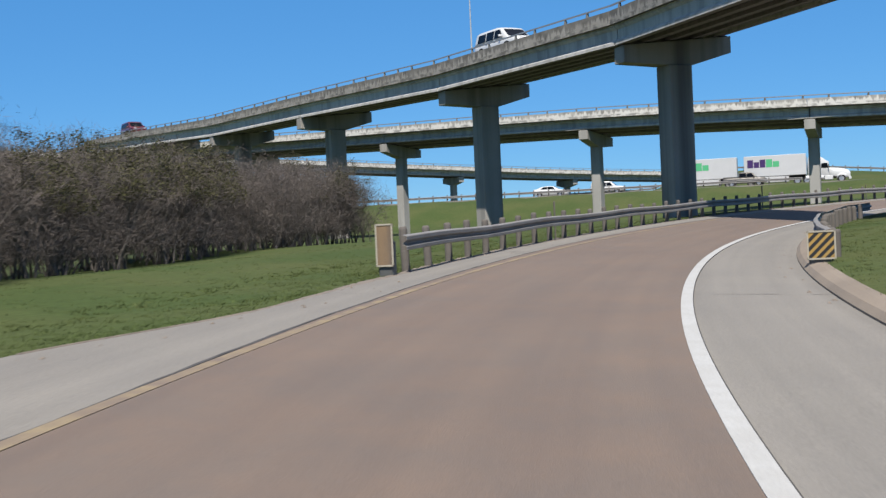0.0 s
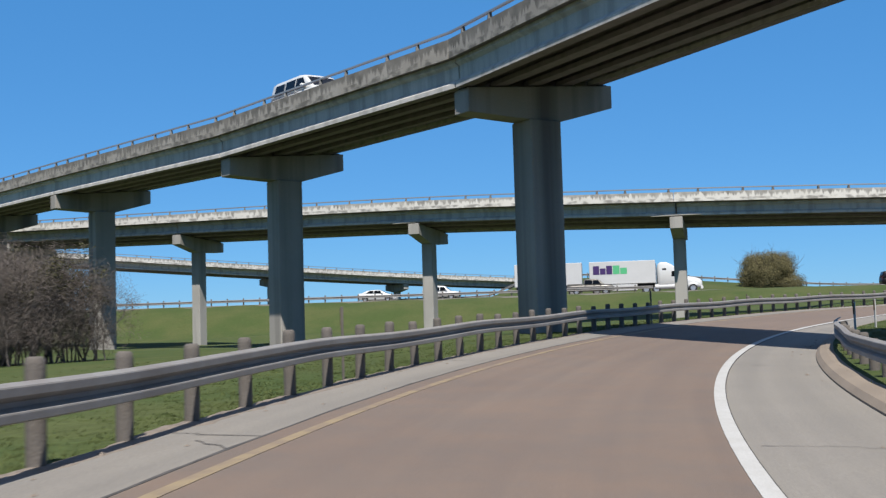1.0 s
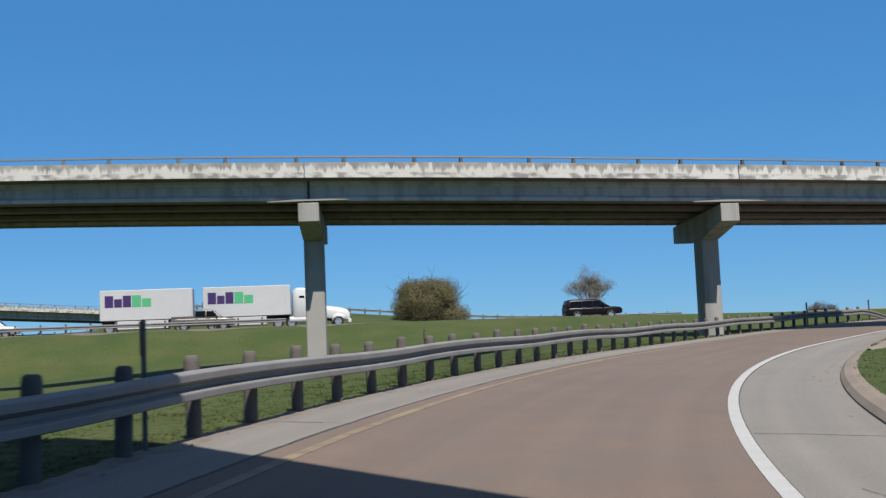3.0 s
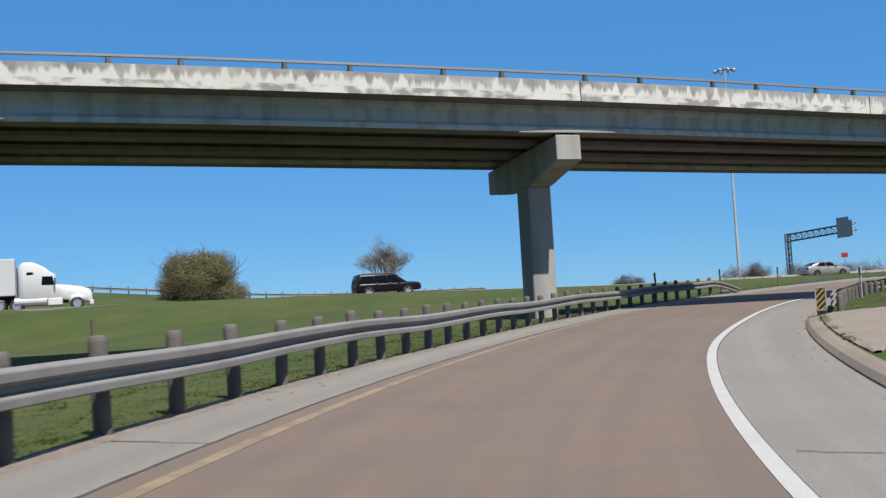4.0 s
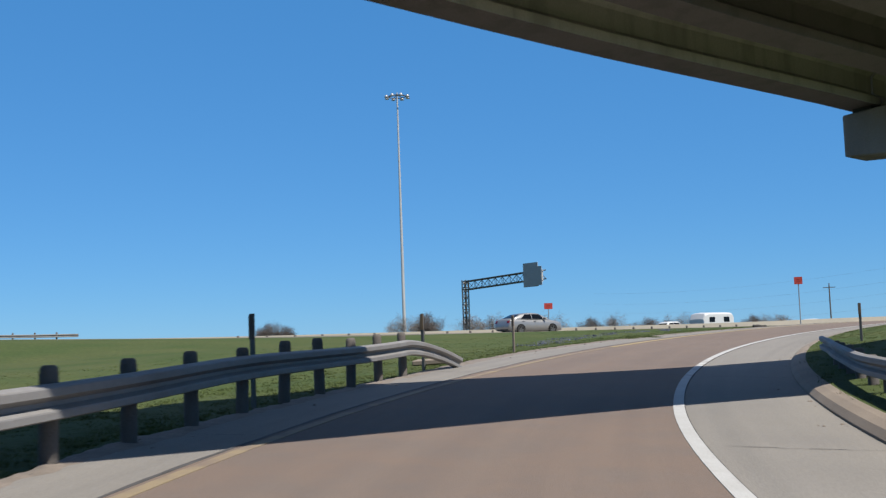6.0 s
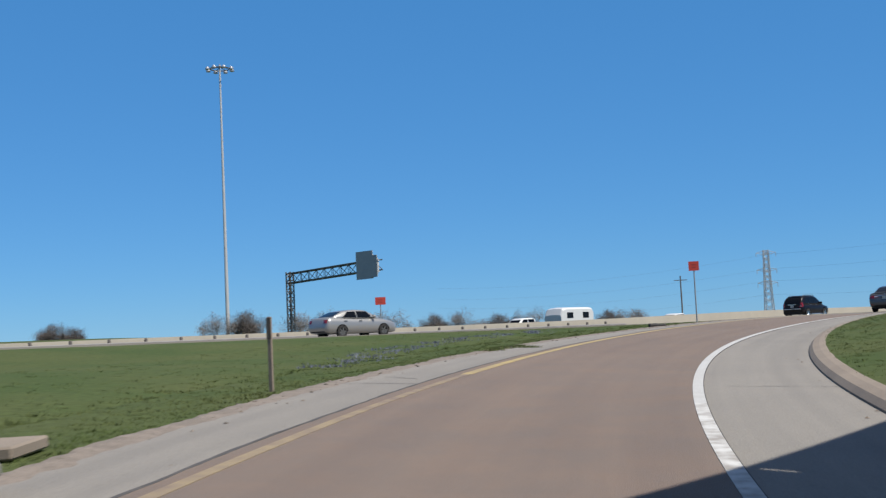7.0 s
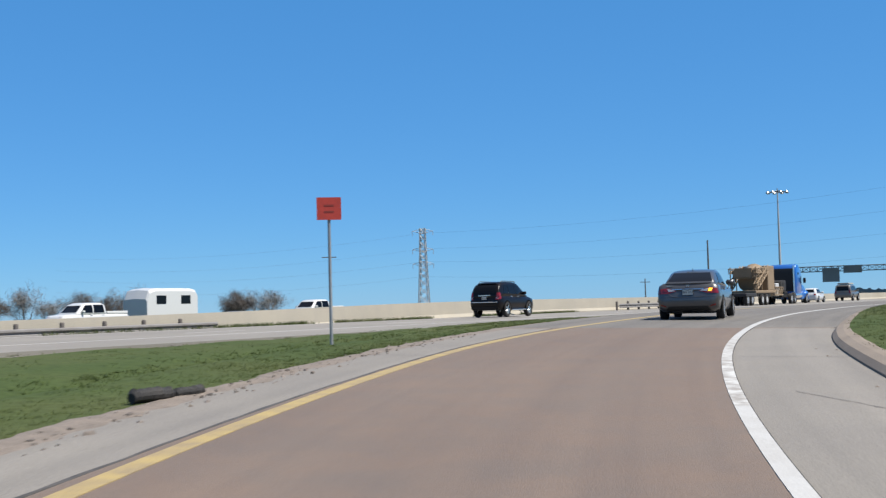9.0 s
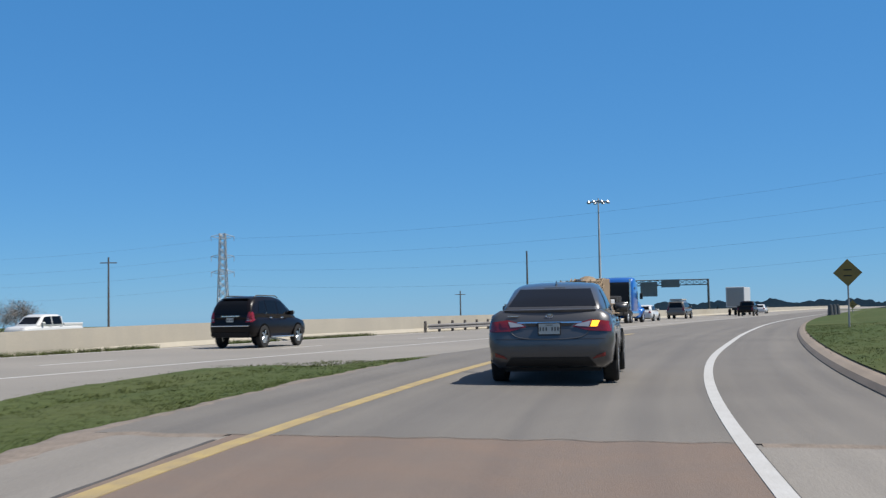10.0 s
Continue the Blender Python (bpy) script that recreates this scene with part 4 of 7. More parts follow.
def bare_tree(x, y, h, label):
    rng = random.Random(95)
    thing = tagged(new("tree"), label, "tree")
    thing.matrix_basis = Matrix.Translation((x, y, ground_z(x, y) - 0.2))
    bm, tips = bmesh.new(), []
    tube(bm, (0, 0, -0.2), (0.05, 0.03, h * 0.24), 0.27, 0.20, 8)
    branch(bm, (0.05, 0.03, h * 0.22), Vector((-0.06, 0.02, 1)), h * 0.44, 0.14, 3, rng, tips, 0.40, 6)
    for i in range(8):
        a = 2 * math.pi * i / 8 + rng.uniform(-0.2, 0.2)
        o = 0.55 + 0.75 * (i % 3) / 2
        branch(bm, (0.05, 0.03, h * (0.18 + 0.035 * (i % 4))), Vector((o * math.cos(a), o * math.sin(a), 0.85)).normalized(), h * rng.uniform(0.36, 0.42), 0.10, 3, rng, tips, 0.45, 5)
    part("trunk", bm, M_BARK, thing)
    tw = bmesh.new()
    for p, d in tips:
        clump(tw, p, 0.27, 12, rng, "twig", 0.012)
    part("crown", tw, M_BUDTWIG, thing, "haze of bare pale brown twigs")


M_BUDTWIG = mat("budding_twigs", (0.33, 0.275, 0.205), 0.95, var=(0.20, 0.165, 0.12), scale=2, fine=4, island=0.25)
bare_tree(100, 175, 5.9, "single bare tree with a rounded crown of twigs")

# distant wooded skyline
bm = bmesh.new()
rng = random.Random(3)
for az0, az1, dist, h in ((97, 132, 1500, 12), (100, 132, 1000, 6)):
    n = 260
    prev = None
    for i in range(n + 1):
        a = radians(az0 + (az1 - az0) * i / n)
        p = Vector((120 + dist * math.sin(a), 106 + dist * math.cos(a), 0))
        t = h * (0.6 + 0.5 * noise.noise(Vector((i * 0.11, dist, 0))) + 0.25 * rng.random())
        row = [bm.verts.new(p + Vector((0, 0, z))) for z in (-4, 3 + 0.55 * t, 3 + t)] + [bm.verts.new(p * 1.02 + Vector((0, 0, 3)))]
        if prev:
            for j in range(3):
                bm.faces.new((prev[j], row[j], row[j + 1], prev[j + 1]))
        prev = row
# distance haze is put into the base colour
M_HAZED_WOODS = mat("distant_woods", (0.24, 0.29, 0.33), 0.95, var=(0.29, 0.33, 0.35), scale=30, fine=0.3)
tagged(part("distant_woods", bm, M_HAZED_WOODS), "low wooded skyline far away, blue-grey with haze put into its colour", "woods", kind="stuff")


# ---- grass tufts, flowers and litter ----
def tufts(name, spots, material, label, category, h0, h1, blades, rng, lean=0.35, width=0.012):
    verts, faces = [], []
    for p in spots:
        for _ in range(blades):
            b = p + Vector((rng.gauss(0, 0.06), rng.gauss(0, 0.06), 0))
            a = rng.uniform(0, 6.28)
            w = Vector((math.cos(a), math.sin(a), 0)) * width
            t = b + Vector((rng.gauss(0, lean), rng.gauss(0, lean), 1)) * rng.uniform(h0, h1)
            i = len(verts)
            verts += [b - w, b + w, t]
            faces.append((i, i + 1, i + 2))
    me = bpy.data.meshes.new(name)
    me.from_pydata(verts, [], faces)
    me.materials.append(material)
    return tagged(new(name, me), label, category, kind="stuff")


rng = random.Random(8)
spots = []
for k in range(24000):
    s = rng.uniform(4, 202.5)
    l = shoulder_edge(s) - 0.04 + abs(rng.gauss(0, 1)) * 1.5 if rng.random() < 0.7 else rng.uniform(4.4, 14)
    if l > 15 or l < shoulder_edge(s) + 0.30 * smooth(128, 142, s) * rng.random() ** 2:
        continue
    p = on_ramp(s, l)
    p.z = ground_z(p.x, p.y) - 0.02
    spots.append(p)
for k in range(8000):
    s, l = rng.uniform(12, 235), 0.38 + abs(rng.gauss(0, 1)) * 1.6
    if 89 < s < 103 and 0.45 < l < 3.7:
        continue
    p = on_ramp(s, curb_line(s) - l)
    p.z = ground_z(p.x, p.y) - 0.02
    spots.append(p)
tufts("grass", spots, M_BLADE, "tufts of fresh green grass along the verges", "grass", 0.025, 0.058, 12, rng, 0.9, 0.008)
spots = []
for k in range(1500):
    s = rng.uniform(146, 168)
    l = curve([140, 145, 150, 156, 166, 174], [5.9, 6.75, 7.86, 9.1, 8.9, 8.4], s) + rng.gauss(0, 0.42)
    if noise.noise(Vector((s * 0.9, l * 1.5, 0))) < rng.uniform(-0.1, 0.35):
        continue
    p = on_ramp(s, l)
    p.z = ground_z(p.x, p.y)
    spots.append(p)
tufts("wildflowers", spots, M_FLOWER, "drifts of small blue wildflowers in the grass", "wildflowers", 0.04, 0.08, 4, rng, 0.5, 0.012)

spots = []
for k in range(2600):
    u = rng.uniform(-45, 36)
    if noise.noise(Vector((u * 0.16, 2, 0))) < -0.12:
        continue
    spots.append(hw(u, 3.72 - abs(rng.gauss(0, 0.16)), 0.0))
tufts("weeds", spots, M_BLADE, "low green weeds growing along the foot of the barrier", "weeds", 0.06, 0.20, 7, rng, 0.5, 0.012)

# concrete pad behind the guardrail's buried end
bm = bmesh.new()
pad = [bm.verts.new(Vector((p.x, p.y, ground_z(p.x, p.y) + 0.012))) for p in (on_ramp(131.3, 4.95), on_ramp(132.3, 5.15), on_ramp(132.3, 6.1), on_ramp(131.3, 5.9))]
bmesh.ops.recalc_face_normals(bm, faces=[bm.faces.new(pad)])
bmesh.ops.solidify(bm, geom=bm.faces[:], thickness=0.12)
bevel(bm, 0.02)
tagged(part("concrete_pad", bm, M_CURB), "small pale concrete pad in the grass", "concrete pad", kind="structure")

# worn concrete apron behind the curb, its far side square to the road
verts, faces = [], []
for i in range(53):
    q = 87.4 + 0.3 * i
    wide = 0.12 + 3.4 * smooth(87.4, 92.4, q) * (1 + 0.08 * noise.noise(Vector((q * 0.9, 3, 0))))
    for j in range(11):
        l = 3.52 + wide * j / 10
        p = on_ramp(q + 0.16 * noise.noise(Vector((l * 1.4, 5, 0))) * (i == 52), -l)
        up = 0.05
        if j == 10 or i == 52:
            up = -0.12
        verts.append((p.x, p.y, ground_z(p.x, p.y) + up - 0.03 * (j == 0) + 0.012 * noise.noise(Vector((q, l * 1.7, 0)))))
for i in range(52):
    faces += [(i * 11 + j, (i + 1) * 11 + j, (i + 1) * 11 + j + 1, i * 11 + j + 1) for j in range(10)]
me = bpy.data.meshes.new("apron")
me.from_pydata(verts, [], faces)
for f in me.polygons:
    f.use_smooth = True
me.materials.append(mat("worn_apron", (0.40, 0.335, 0.265), 0.95, var=(0.29, 0.24, 0.19), scale=0.8, fine=25, bump=0.5, grain=0.5))
tagged(new("apron", me), "worn sandy concrete apron behind the curb", "apron", kind="structure")
rng = random.Random(52)
spots = []
for k in range(150):
    q = rng.uniform(89, 103)
    if noise.noise(Vector((q * 0.7, 8, 0))) > -0.15:
        p = on_ramp(q, -3.56 - abs(rng.gauss(0, 0.04)))
        p.z = ground_z(p.x, p.y)
        spots.append(p)
tufts("curb_grass", spots, M_BLADE, "sparse grass growing in the crack behind the curb", "grass", 0.03, 0.07, 9, rng, 0.8, 0.010)

# dirt along the edge of the outer shoulder, spread widest before the merge
verts, faces = [], []
for i in range(1268):
    s = 10 + 0.15 * i
    wide = 0.04 + 0.96 * smooth(10, 30, s)
    more = smooth(128, 142, s)
    a = shoulder_edge(s) + wide * (-0.15 - 0.05 * more + 0.10 * noise.noise(Vector((s * 0.7, 1, 0))) + 0.11 * noise.noise(Vector((s * 2.6, 4, 0))))
    b = shoulder_edge(s) + wide * (0.20 + 0.12 * more + (0.22 + 0.12 * more) * noise.noise(Vector((s * 0.45, 7, 0))) + 0.10 * noise.noise(Vector((s * 2.1, 2, 0))))
    for k in range(5):
        l = a + (b - a) * k / 4
        p = on_ramp(s, l, (-0.010, -0.003, 0.003, 0.006, 0.004)[k])
        if l > shoulder_edge(s) + 0.02:
            p.z = ground_z(p.x, p.y) + (0.03 if k < 4 else -0.03) + 0.012 * noise.noise(Vector((s * 3, l * 9, 0)))
        verts.append(p)
    if i:
        k = 5 * i
        faces += [(k - 5 + j, k + j, k + j + 1, k - 4 + j) for j in range(4)]
me = bpy.data.meshes.new("dirt")
me.from_pydata(verts, [], faces)
for f in me.polygons:
    f.use_smooth = True
me.materials.append(M_DIRT)
tagged(new("dirt", me), "strip of pale reddish dirt and gravel washed onto the shoulder's edge", "dirt", kind="stuff")

# joints across the shoulders, cracks and patches
bm = bmesh.new()
rng = random.Random(21)
for k in range(-2, 16):
    s = 4.7 + 12.3 * k
    if s > PATCH_S:
        break
    for l0, l1 in ((lane_edge(s) + 0.04, shoulder_edge(s)), (-3.1, -1.5)):
        x = l0
        while x < l1:
            y = min(l1, x + rng.uniform(0.2, 0.5))
            w, o = rng.uniform(0.004, 0.016), rng.uniform(-0.05, 0.05)
            v = [bm.verts.new(on_ramp(s + o + e, l, -0.005)) for l, e in ((x, -w), (y, -w), (y, w), (x, w))]
            bm.faces.new(v)
            x = y
for s, l0, l1, a in ((28.3, 3.2, 3.75, 0.5), (27.4, 2.0, 2.7, 0.4), (98, 3.4, 4.1, 0.9), (141, 3.5, 4.2, 0.5), (170, -2.6, -1.9, 1.6), (60, -2.7, -2.0, 2.0)):
    pts = [(s + a * i / 6 + rng.uniform(-0.05, 0.05), l0 + (l1 - l0) * i / 6) for i in range(7)]
    for (sa, la), (sb, lb) in zip(pts, pts[1:]):
        bm.faces.new([bm.verts.new(on_ramp(q, l, -0.004)) for q, l in ((sa - 0.012, la), (sb - 0.02, lb), (sb + 0.02, lb), (sa + 0.012, la))])
tagged(part("pavement_joints", bm, M_TAR), "dark open joints and cracks across the concrete shoulders", "pavement joints", kind="stuff")
bm = bmesh.new()
pts = [(PATCH_S + 0.16 * noise.noise(Vector((l * 2.7, 0, 0))), l) for l in [-3.4 + 0.15 * i for i in range(54)]]
for (sa, la), (sb, lb) in zip(pts, pts[1:]):
    bm.faces.new([bm.verts.new(on_ramp(q, l, 0.004)) for q, l in ((sa - 0.012, la), (sb - 0.012, lb), (sb + 0.02, lb), (sa + 0.02, la))])
    if min(la, lb) > lane_edge(PATCH_S) - 0.05 or max(la, lb) < white(PATCH_S):
        # the lower shoulder is ramped up to the new surface
        bm.faces.new([bm.verts.new(on_ramp(q, l, up)) for q, l, up in ((sa - 0.16, la, -0.011), (sb - 0.16, lb, -0.011), (sb - 0.012, lb, 0.004), (sa - 0.012, la, 0.004))])
tagged(part("patch_edge", bm, M_DIRT), "ragged dark seam where the brown surface meets grey asphalt", "pavement joint", kind="stuff")

# a rolled shred of tyre on the shoulder's edge
bm = bmesh.new()
rng = random.Random(4)
for s0, l0, s1, l1, fat in ((169.7, 5.02, 170.25, 4.80, 0.085), (170.3, 4.80, 170.75, 4.66, 0.062)):
    rings = []
    for i in range(13):
        u = i / 12
        p = on_ramp(s0 + (s1 - s0) * u, l0 + (l1 - l0) * u + 0.02 * math.sin(u * 8), 0.0)
        p.z = max(p.z - 0.02, ground_z(p.x, p.y))
        ahead = (on_ramp(s1, l1) - on_ramp(s0, l0)).normalized()
        side = ahead.cross(Vector((0, 0, 1))).normalized()
        r = fat * (0.82 + 0.22 * noise.noise(Vector((u * 4, s0, 0))) + (0.08 if i % 2 else 0.0)) * (0.75 if i in (0, 12) else 1.0)
        rings.append([bm.verts.new(p + side * (r * 1.15 * math.cos(a)) + Vector((0, 0, r * 0.9 + r * math.sin(a)))) for a in (2 * math.pi * j / 12 for j in range(12))])
    for g, h in zip(rings, rings[1:]):
        for j in range(12):
            bm.faces.new((g[j], h[j], h[(j + 1) % 12], g[(j + 1) % 12]))
    bm.faces.new(rings[0]), bm.faces.new(rings[-1][::-1])
bmesh.ops.recalc_face_normals(bm, faces=bm.faces)
M_RUBBER = mat("tyre_rubber", (0.03, 0.028, 0.026), 0.8, var=(0.09, 0.08, 0.07), scale=0.3, fine=40, bump=0.4)
tagged(part("tyre_shred", bm, M_RUBBER), "dusty black roll of burst tyre lying on the shoulder's edge", "tyre shred")

# crumbs of broken pavement and dark litter along the ragged edge
verts, faces = [], []
rng = random.Random(77)
for k in range(420):
    s = rng.uniform(164, 184) if k < 300 else rng.uniform(134, 164)
    l = shoulder_edge(s) - 0.10 + rng.gauss(0, 0.16)
    p = on_ramp(s, l, -0.012)
    if l > shoulder_edge(s):
        p.z = ground_z(p.x, p.y) + 0.02
    r, a = rng.uniform(0.008, 0.022) + 0.03 * rng.random() ** 4, rng.uniform(0, 6.28)
    n = len(verts)
    for j in range(5):
        e = rng.uniform(0.6, 1.3)
        d = Vector((math.cos(a + j * 1.256) * r * e * 1.6, math.sin(a + j * 1.256) * r * e, 0))
        verts += [p + d - Vector((0, 0, 0.01)), p + d * 0.7 + Vector((0, 0, r * rng.uniform(0.4, 0.9)))]
    faces += [(n + 2 * j, n + (2 * j + 2) % 10, n + (2 * j + 3) % 10, n + 2 * j + 1) for j in range(5)]
    faces.append(tuple(n + 2 * j + 1 for j in range(5)))
me = bpy.data.meshes.new("gravel")
me.from_pydata(verts, [], faces)
me.materials.append(mat("crumbs", (0.30, 0.255, 0.22), 0.95, var=(0.15, 0.125, 0.11), scale=0.3, fine=30, island=0.6))
tagged(new("gravel", me), "crumbs of broken pavement and dark litter on the shoulder's edge", "gravel", kind="stuff")
spots = [on_ramp(152.3 + rng.gauss(0, 0.03), rng.uniform(3.75, 4.9), -0.01) for _ in range(60)]
spots += [on_ramp(rng.uniform(150.2, 153.4), 4.66 - abs(rng.gauss(0, 0.13)), -0.01) for _ in range(110)]
tufts("joint_weeds", spots, M_BLADE, "weeds creeping from the grass along an open joint", "weeds", 0.02, 0.07, 8, rng, 0.8, 0.009)


# loose stones and scraps on the shoulders
rng = random.Random(33)
bm = bmesh.new()
for k in range(260):
    q = rng.uniform(3, 186)
    l = shoulder_edge(q) - abs(rng.gauss(0, 0.35)) if rng.random() < 0.6 else curb_line(q) + 0.05 + abs(rng.gauss(0, 0.25))
    p, r = on_ramp(q, l, -0.008), rng.uniform(0.012, 0.04)
    base = [bm.verts.new(p + Vector((r * math.cos(a) * rng.uniform(0.7, 1.4), r * math.sin(a) * rng.uniform(0.7, 1.4), 0))) for a in (0, 1.3, 2.5, 3.8, 5.1)]
    tip = bm.verts.new(p + Vector((0, 0, r * rng.uniform(0.4, 0.9))))
    for i in range(5):
        bm.faces.new((base[i], base[(i + 1) % 5], tip))
tagged(part("gravel", bm, M_DIRT), "loose brown stones and scraps scattered on the shoulders", "gravel", kind="stuff")


# ---- roadside furniture ----
def striped_panel(s, lat, w, h, base, label, stripes=True, turn=0.0, colour=None):
    thing = tagged(new("object_marker"), label, "object marker")
    p, left, up, ahead = ramp_at(s)
    a = math.atan2(ahead.y, ahead.x)
    thing.matrix_basis = Matrix.Translation(on_ramp(s, lat)) @ Matrix.Rotation(a + turn, 4, "Z")
    bm = bmesh.new()
    box(bm, 0.03, 0.30, -w * 0.42, w * 0.42, -0.05, base + h * 0.6)
    bevel(bm, 0.03)
    part("impact_head", bm, M_STEELDARK, thing, "dented dark steel end block")
    bm = bmesh.new()
    box(bm, 0.0, 0.035, -w / 2, w / 2, base, base + h)
    bevel(bm, 0.008)
    part("panel", bm, colour or M_ORANGE, thing, "weathered marker panel")
    if stripes:
        for k in range(-7, 9):
            # a band at 45 degrees, cut to the panel
            c = k * 0.155 + 0.05
            poly = [(y, z) for y, z in ((-w / 2 - 1, c + w / 2 + 1), (w / 2 + 1, c - w / 2 - 1), (w / 2 + 1, c - w / 2 - 0.918), (-w / 2 - 1, c + w / 2 + 1.082))]
            for axis, lim, sgn in ((0, -w / 2 + 0.03, 1), (0, w / 2 - 0.03, -1), (1, 0.03, 1), (1, h - 0.03, -1)):
                out = []
                for p0, p1 in zip(poly, poly[1:] + poly[:1]):
                    d0, d1 = sgn * (p0[axis] - lim), sgn * (p1[axis] - lim)
                    if d0 >= 0:
                        out.append(p0)
                    if d0 * d1 < 0:
                        f = d0 / (d0 - d1)
                        out.append((p0[0] + (p1[0] - p0[0]) * f, p0[1] + (p1[1] - p0[1]) * f))
                poly = out
            if len(poly) < 3:
                continue
            bm = bmesh.new()
            f = bm.faces.new([bm.verts.new((-0.004, y, base + z)) for y, z in poly])
            if f.calc_area() < 1e-3:
                bm.free()
                continue
            part("stripe", bm, M_BLACK, thing, "black diagonal stripe")
    for material in (M_BARRIER,):
        bm = bmesh.new()
        for y0, y1, z0, z1 in ((-w / 2, w / 2, base, base + 0.03), (-w / 2, w / 2, base + h - 0.03, base + h), (-w / 2, -w / 2 + 0.03, base, base + h), (w / 2 - 0.03, w / 2, base, base + h)):
            box(bm, -0.012, -0.002, y0, y1, z0, z1)
        part("border", bm, material, thing, "pale worn border")
    return thing


M_FADED = mat("faded_panel", (0.15, 0.12, 0.10), 0.8, var=(0.19, 0.155, 0.125), scale=0.2, fine=30, streak=(0.5, 0.3, 0.12), streak_amount=0.4)
striped_panel(20.9, 4.42, 0.34, 0.80, 0.16, "faded grey and orange marker on the guardrail's end", stripes=False, colour=M_FADED)
striped_panel(22.0, -3.42, 0.50, 0.52, 0.20, "yellow and black striped marker on the guardrail's end")
striped_panel(102.0, -3.54, 0.29, 0.62, 0.30, "worn yellow and black striped marker on the guardrail's end")
guardrail(22.5, 52, -3.62, -1, "dull steel guardrail on wooden posts beside the inner shoulder", dip_end=False)
guardrail(102.4, 133, -3.90, -1, "dull steel guardrail on wooden posts near the overpass column", dip_end=False)


def delineator(s, lat, h, material, label, w=0.075):
    thing = tagged(new("delineator"), label, "delineator post")
    p = on_ramp(s, lat)
    thing.matrix_basis = Matrix.Translation((p.x, p.y, ground_z(p.x, p.y) - 0.05))
    bm = bmesh.new()
    box(bm, -0.02, 0.02, -w / 2, w / 2, 0, h)
    bevel(bm, 0.006)
    part("post", bm, material, thing)
    bm = bmesh.new()
    box(bm, -0.028, -0.018, -w / 2 - 0.005, w / 2 + 0.005, h - 0.35, h - 0.02)
    part("reflector", bm, M_FADED, thing, "dull amber reflector strip")
    return thing


M_WHITEPOST = mat("white_plastic", (0.72, 0.71, 0.68), 0.5, var=(0.55, 0.53, 0.50), scale=0.2, fine=20)
M_TANPOST = mat("sun_bleached_wood", (0.42, 0.33, 0.26), 0.9, var=(0.30, 0.24, 0.19), scale=0.3, fine=30, bump=0.3)
for s, lat, h, m, lb in ((63.2, 4.42, 1.35, M_STEELDARK, "dark slim delineator beside the guardrail"), (127.9, 4.55, 1.30, M_STEELDARK, "dark slim delineator beside the guardrail"),
                         (118.6, 4.55, 1.35, M_STEELDARK, "dark slim delineator beside the guardrail"), (139.2, 5.4, 1.22, M_TANPOST, "weathered brown delineator post in the grass"),
                         (36.5, 4.6, 1.25, M_POST, "weathered brown delineator post in the grass"), (53.6, -3.9, 0.95, M_WHITEPOST, "white delineator post behind the curb"),
                         (58.5, -4.2, 0.95, M_WHITEPOST, "white delineator post behind the curb"), (114.5, -4.2, 1.2, M_WHITEPOST, "white delineator post behind the curb"),
                         (141.5, -4.9, 1.2, M_STEELDARK, "dark delineator post on the lawn"), (92, 12.0, 1.3, M_POST, "weathered brown delineator post in the grass")):
    delineator(s, lat, h, m, lb)


M_REDBAR = mat("dark_red_bars", (0.28, 0.03, 0.02), 0.6)


def sign_post(name, x, y, z_mid, w, h, material, label, face, diamond=False, backing=None):
    """A sign on a post; face: the direction it faces, in degrees."""
    thing = tagged(new(name), label, "sign")
    g = ground_z(x, y)
    thing.matrix_basis = Matrix.Translation((x, y, g - 0.1)) @ Matrix.Rotation(radians(face), 4, "Z")
    zc = z_mid - g + 0.1
    bm = bmesh.new()
    tube(bm, (0, 0, -0.2), (0, 0, zc + h * 0.3), 0.035, 0.032, 8)
    part("post", bm, M_POLE, thing, "galvanised steel post")
    bm = bmesh.new()
    if diamond:
        m = Matrix.Translation((0.045, 0, zc)) @ Matrix.Rotation(radians(45), 4, "X")
        box(bm, -0.004, 0.004, -w / 2, w / 2, -w / 2, w / 2, m)
    else:
        box(bm, 0.04, 0.05, -w / 2, w / 2, zc - h / 2, zc + h / 2)
    part("sign_panel", bm, material, thing)
    if diamond:
        for k in (-1, 1):
            bm = bmesh.new()
            box(bm, 0.051, 0.056, -0.2 * w, 0.2 * w, zc + k * 0.15 * w - 0.03 * w, zc + k * 0.15 * w + 0.03 * w)
            part("lettering_bar", bm, M_BLACK, thing, "unreadable black lettering")
    else:
        for k in (-1, 1):
            bm = bmesh.new()
            box(bm, 0.051, 0.054, -w * 0.2, w * 0.2, zc + k * h * 0.14 - 0.02, zc + k * h * 0.14 + 0.02)
            part("lettering_bar", bm, M_REDBAR, thing, "unreadable dark lettering")
    return thing


sign_post("road_sign", 125.5, 112.65, 7.56, 0.52, 0.48, M_RED, "small red-orange sign on a tall steel post in the grass", 202)
sign_post("road_sign", 129.6, 134.3, 7.05, 0.66, 0.48, M_RED, "small red-orange sign on a steel post beyond the highway", 215)
sign_post("warning_sign", 255.04, 67.13, 5.95, 0.72, 0.72, M_ORANGE, "distant yellow diamond warning sign on a steel post", 165, True)
sign_post("warning_sign", 166.5, 92.8, 7.17, 0.76, 0.76, M_ORANGE, "yellow diamond warning sign on a steel post", 165, True)


M_MAST = mat("weathered_zinc", (0.74, 0.74, 0.73), 0.6, var=(0.62, 0.62, 0.61), scale=2, fine=15)


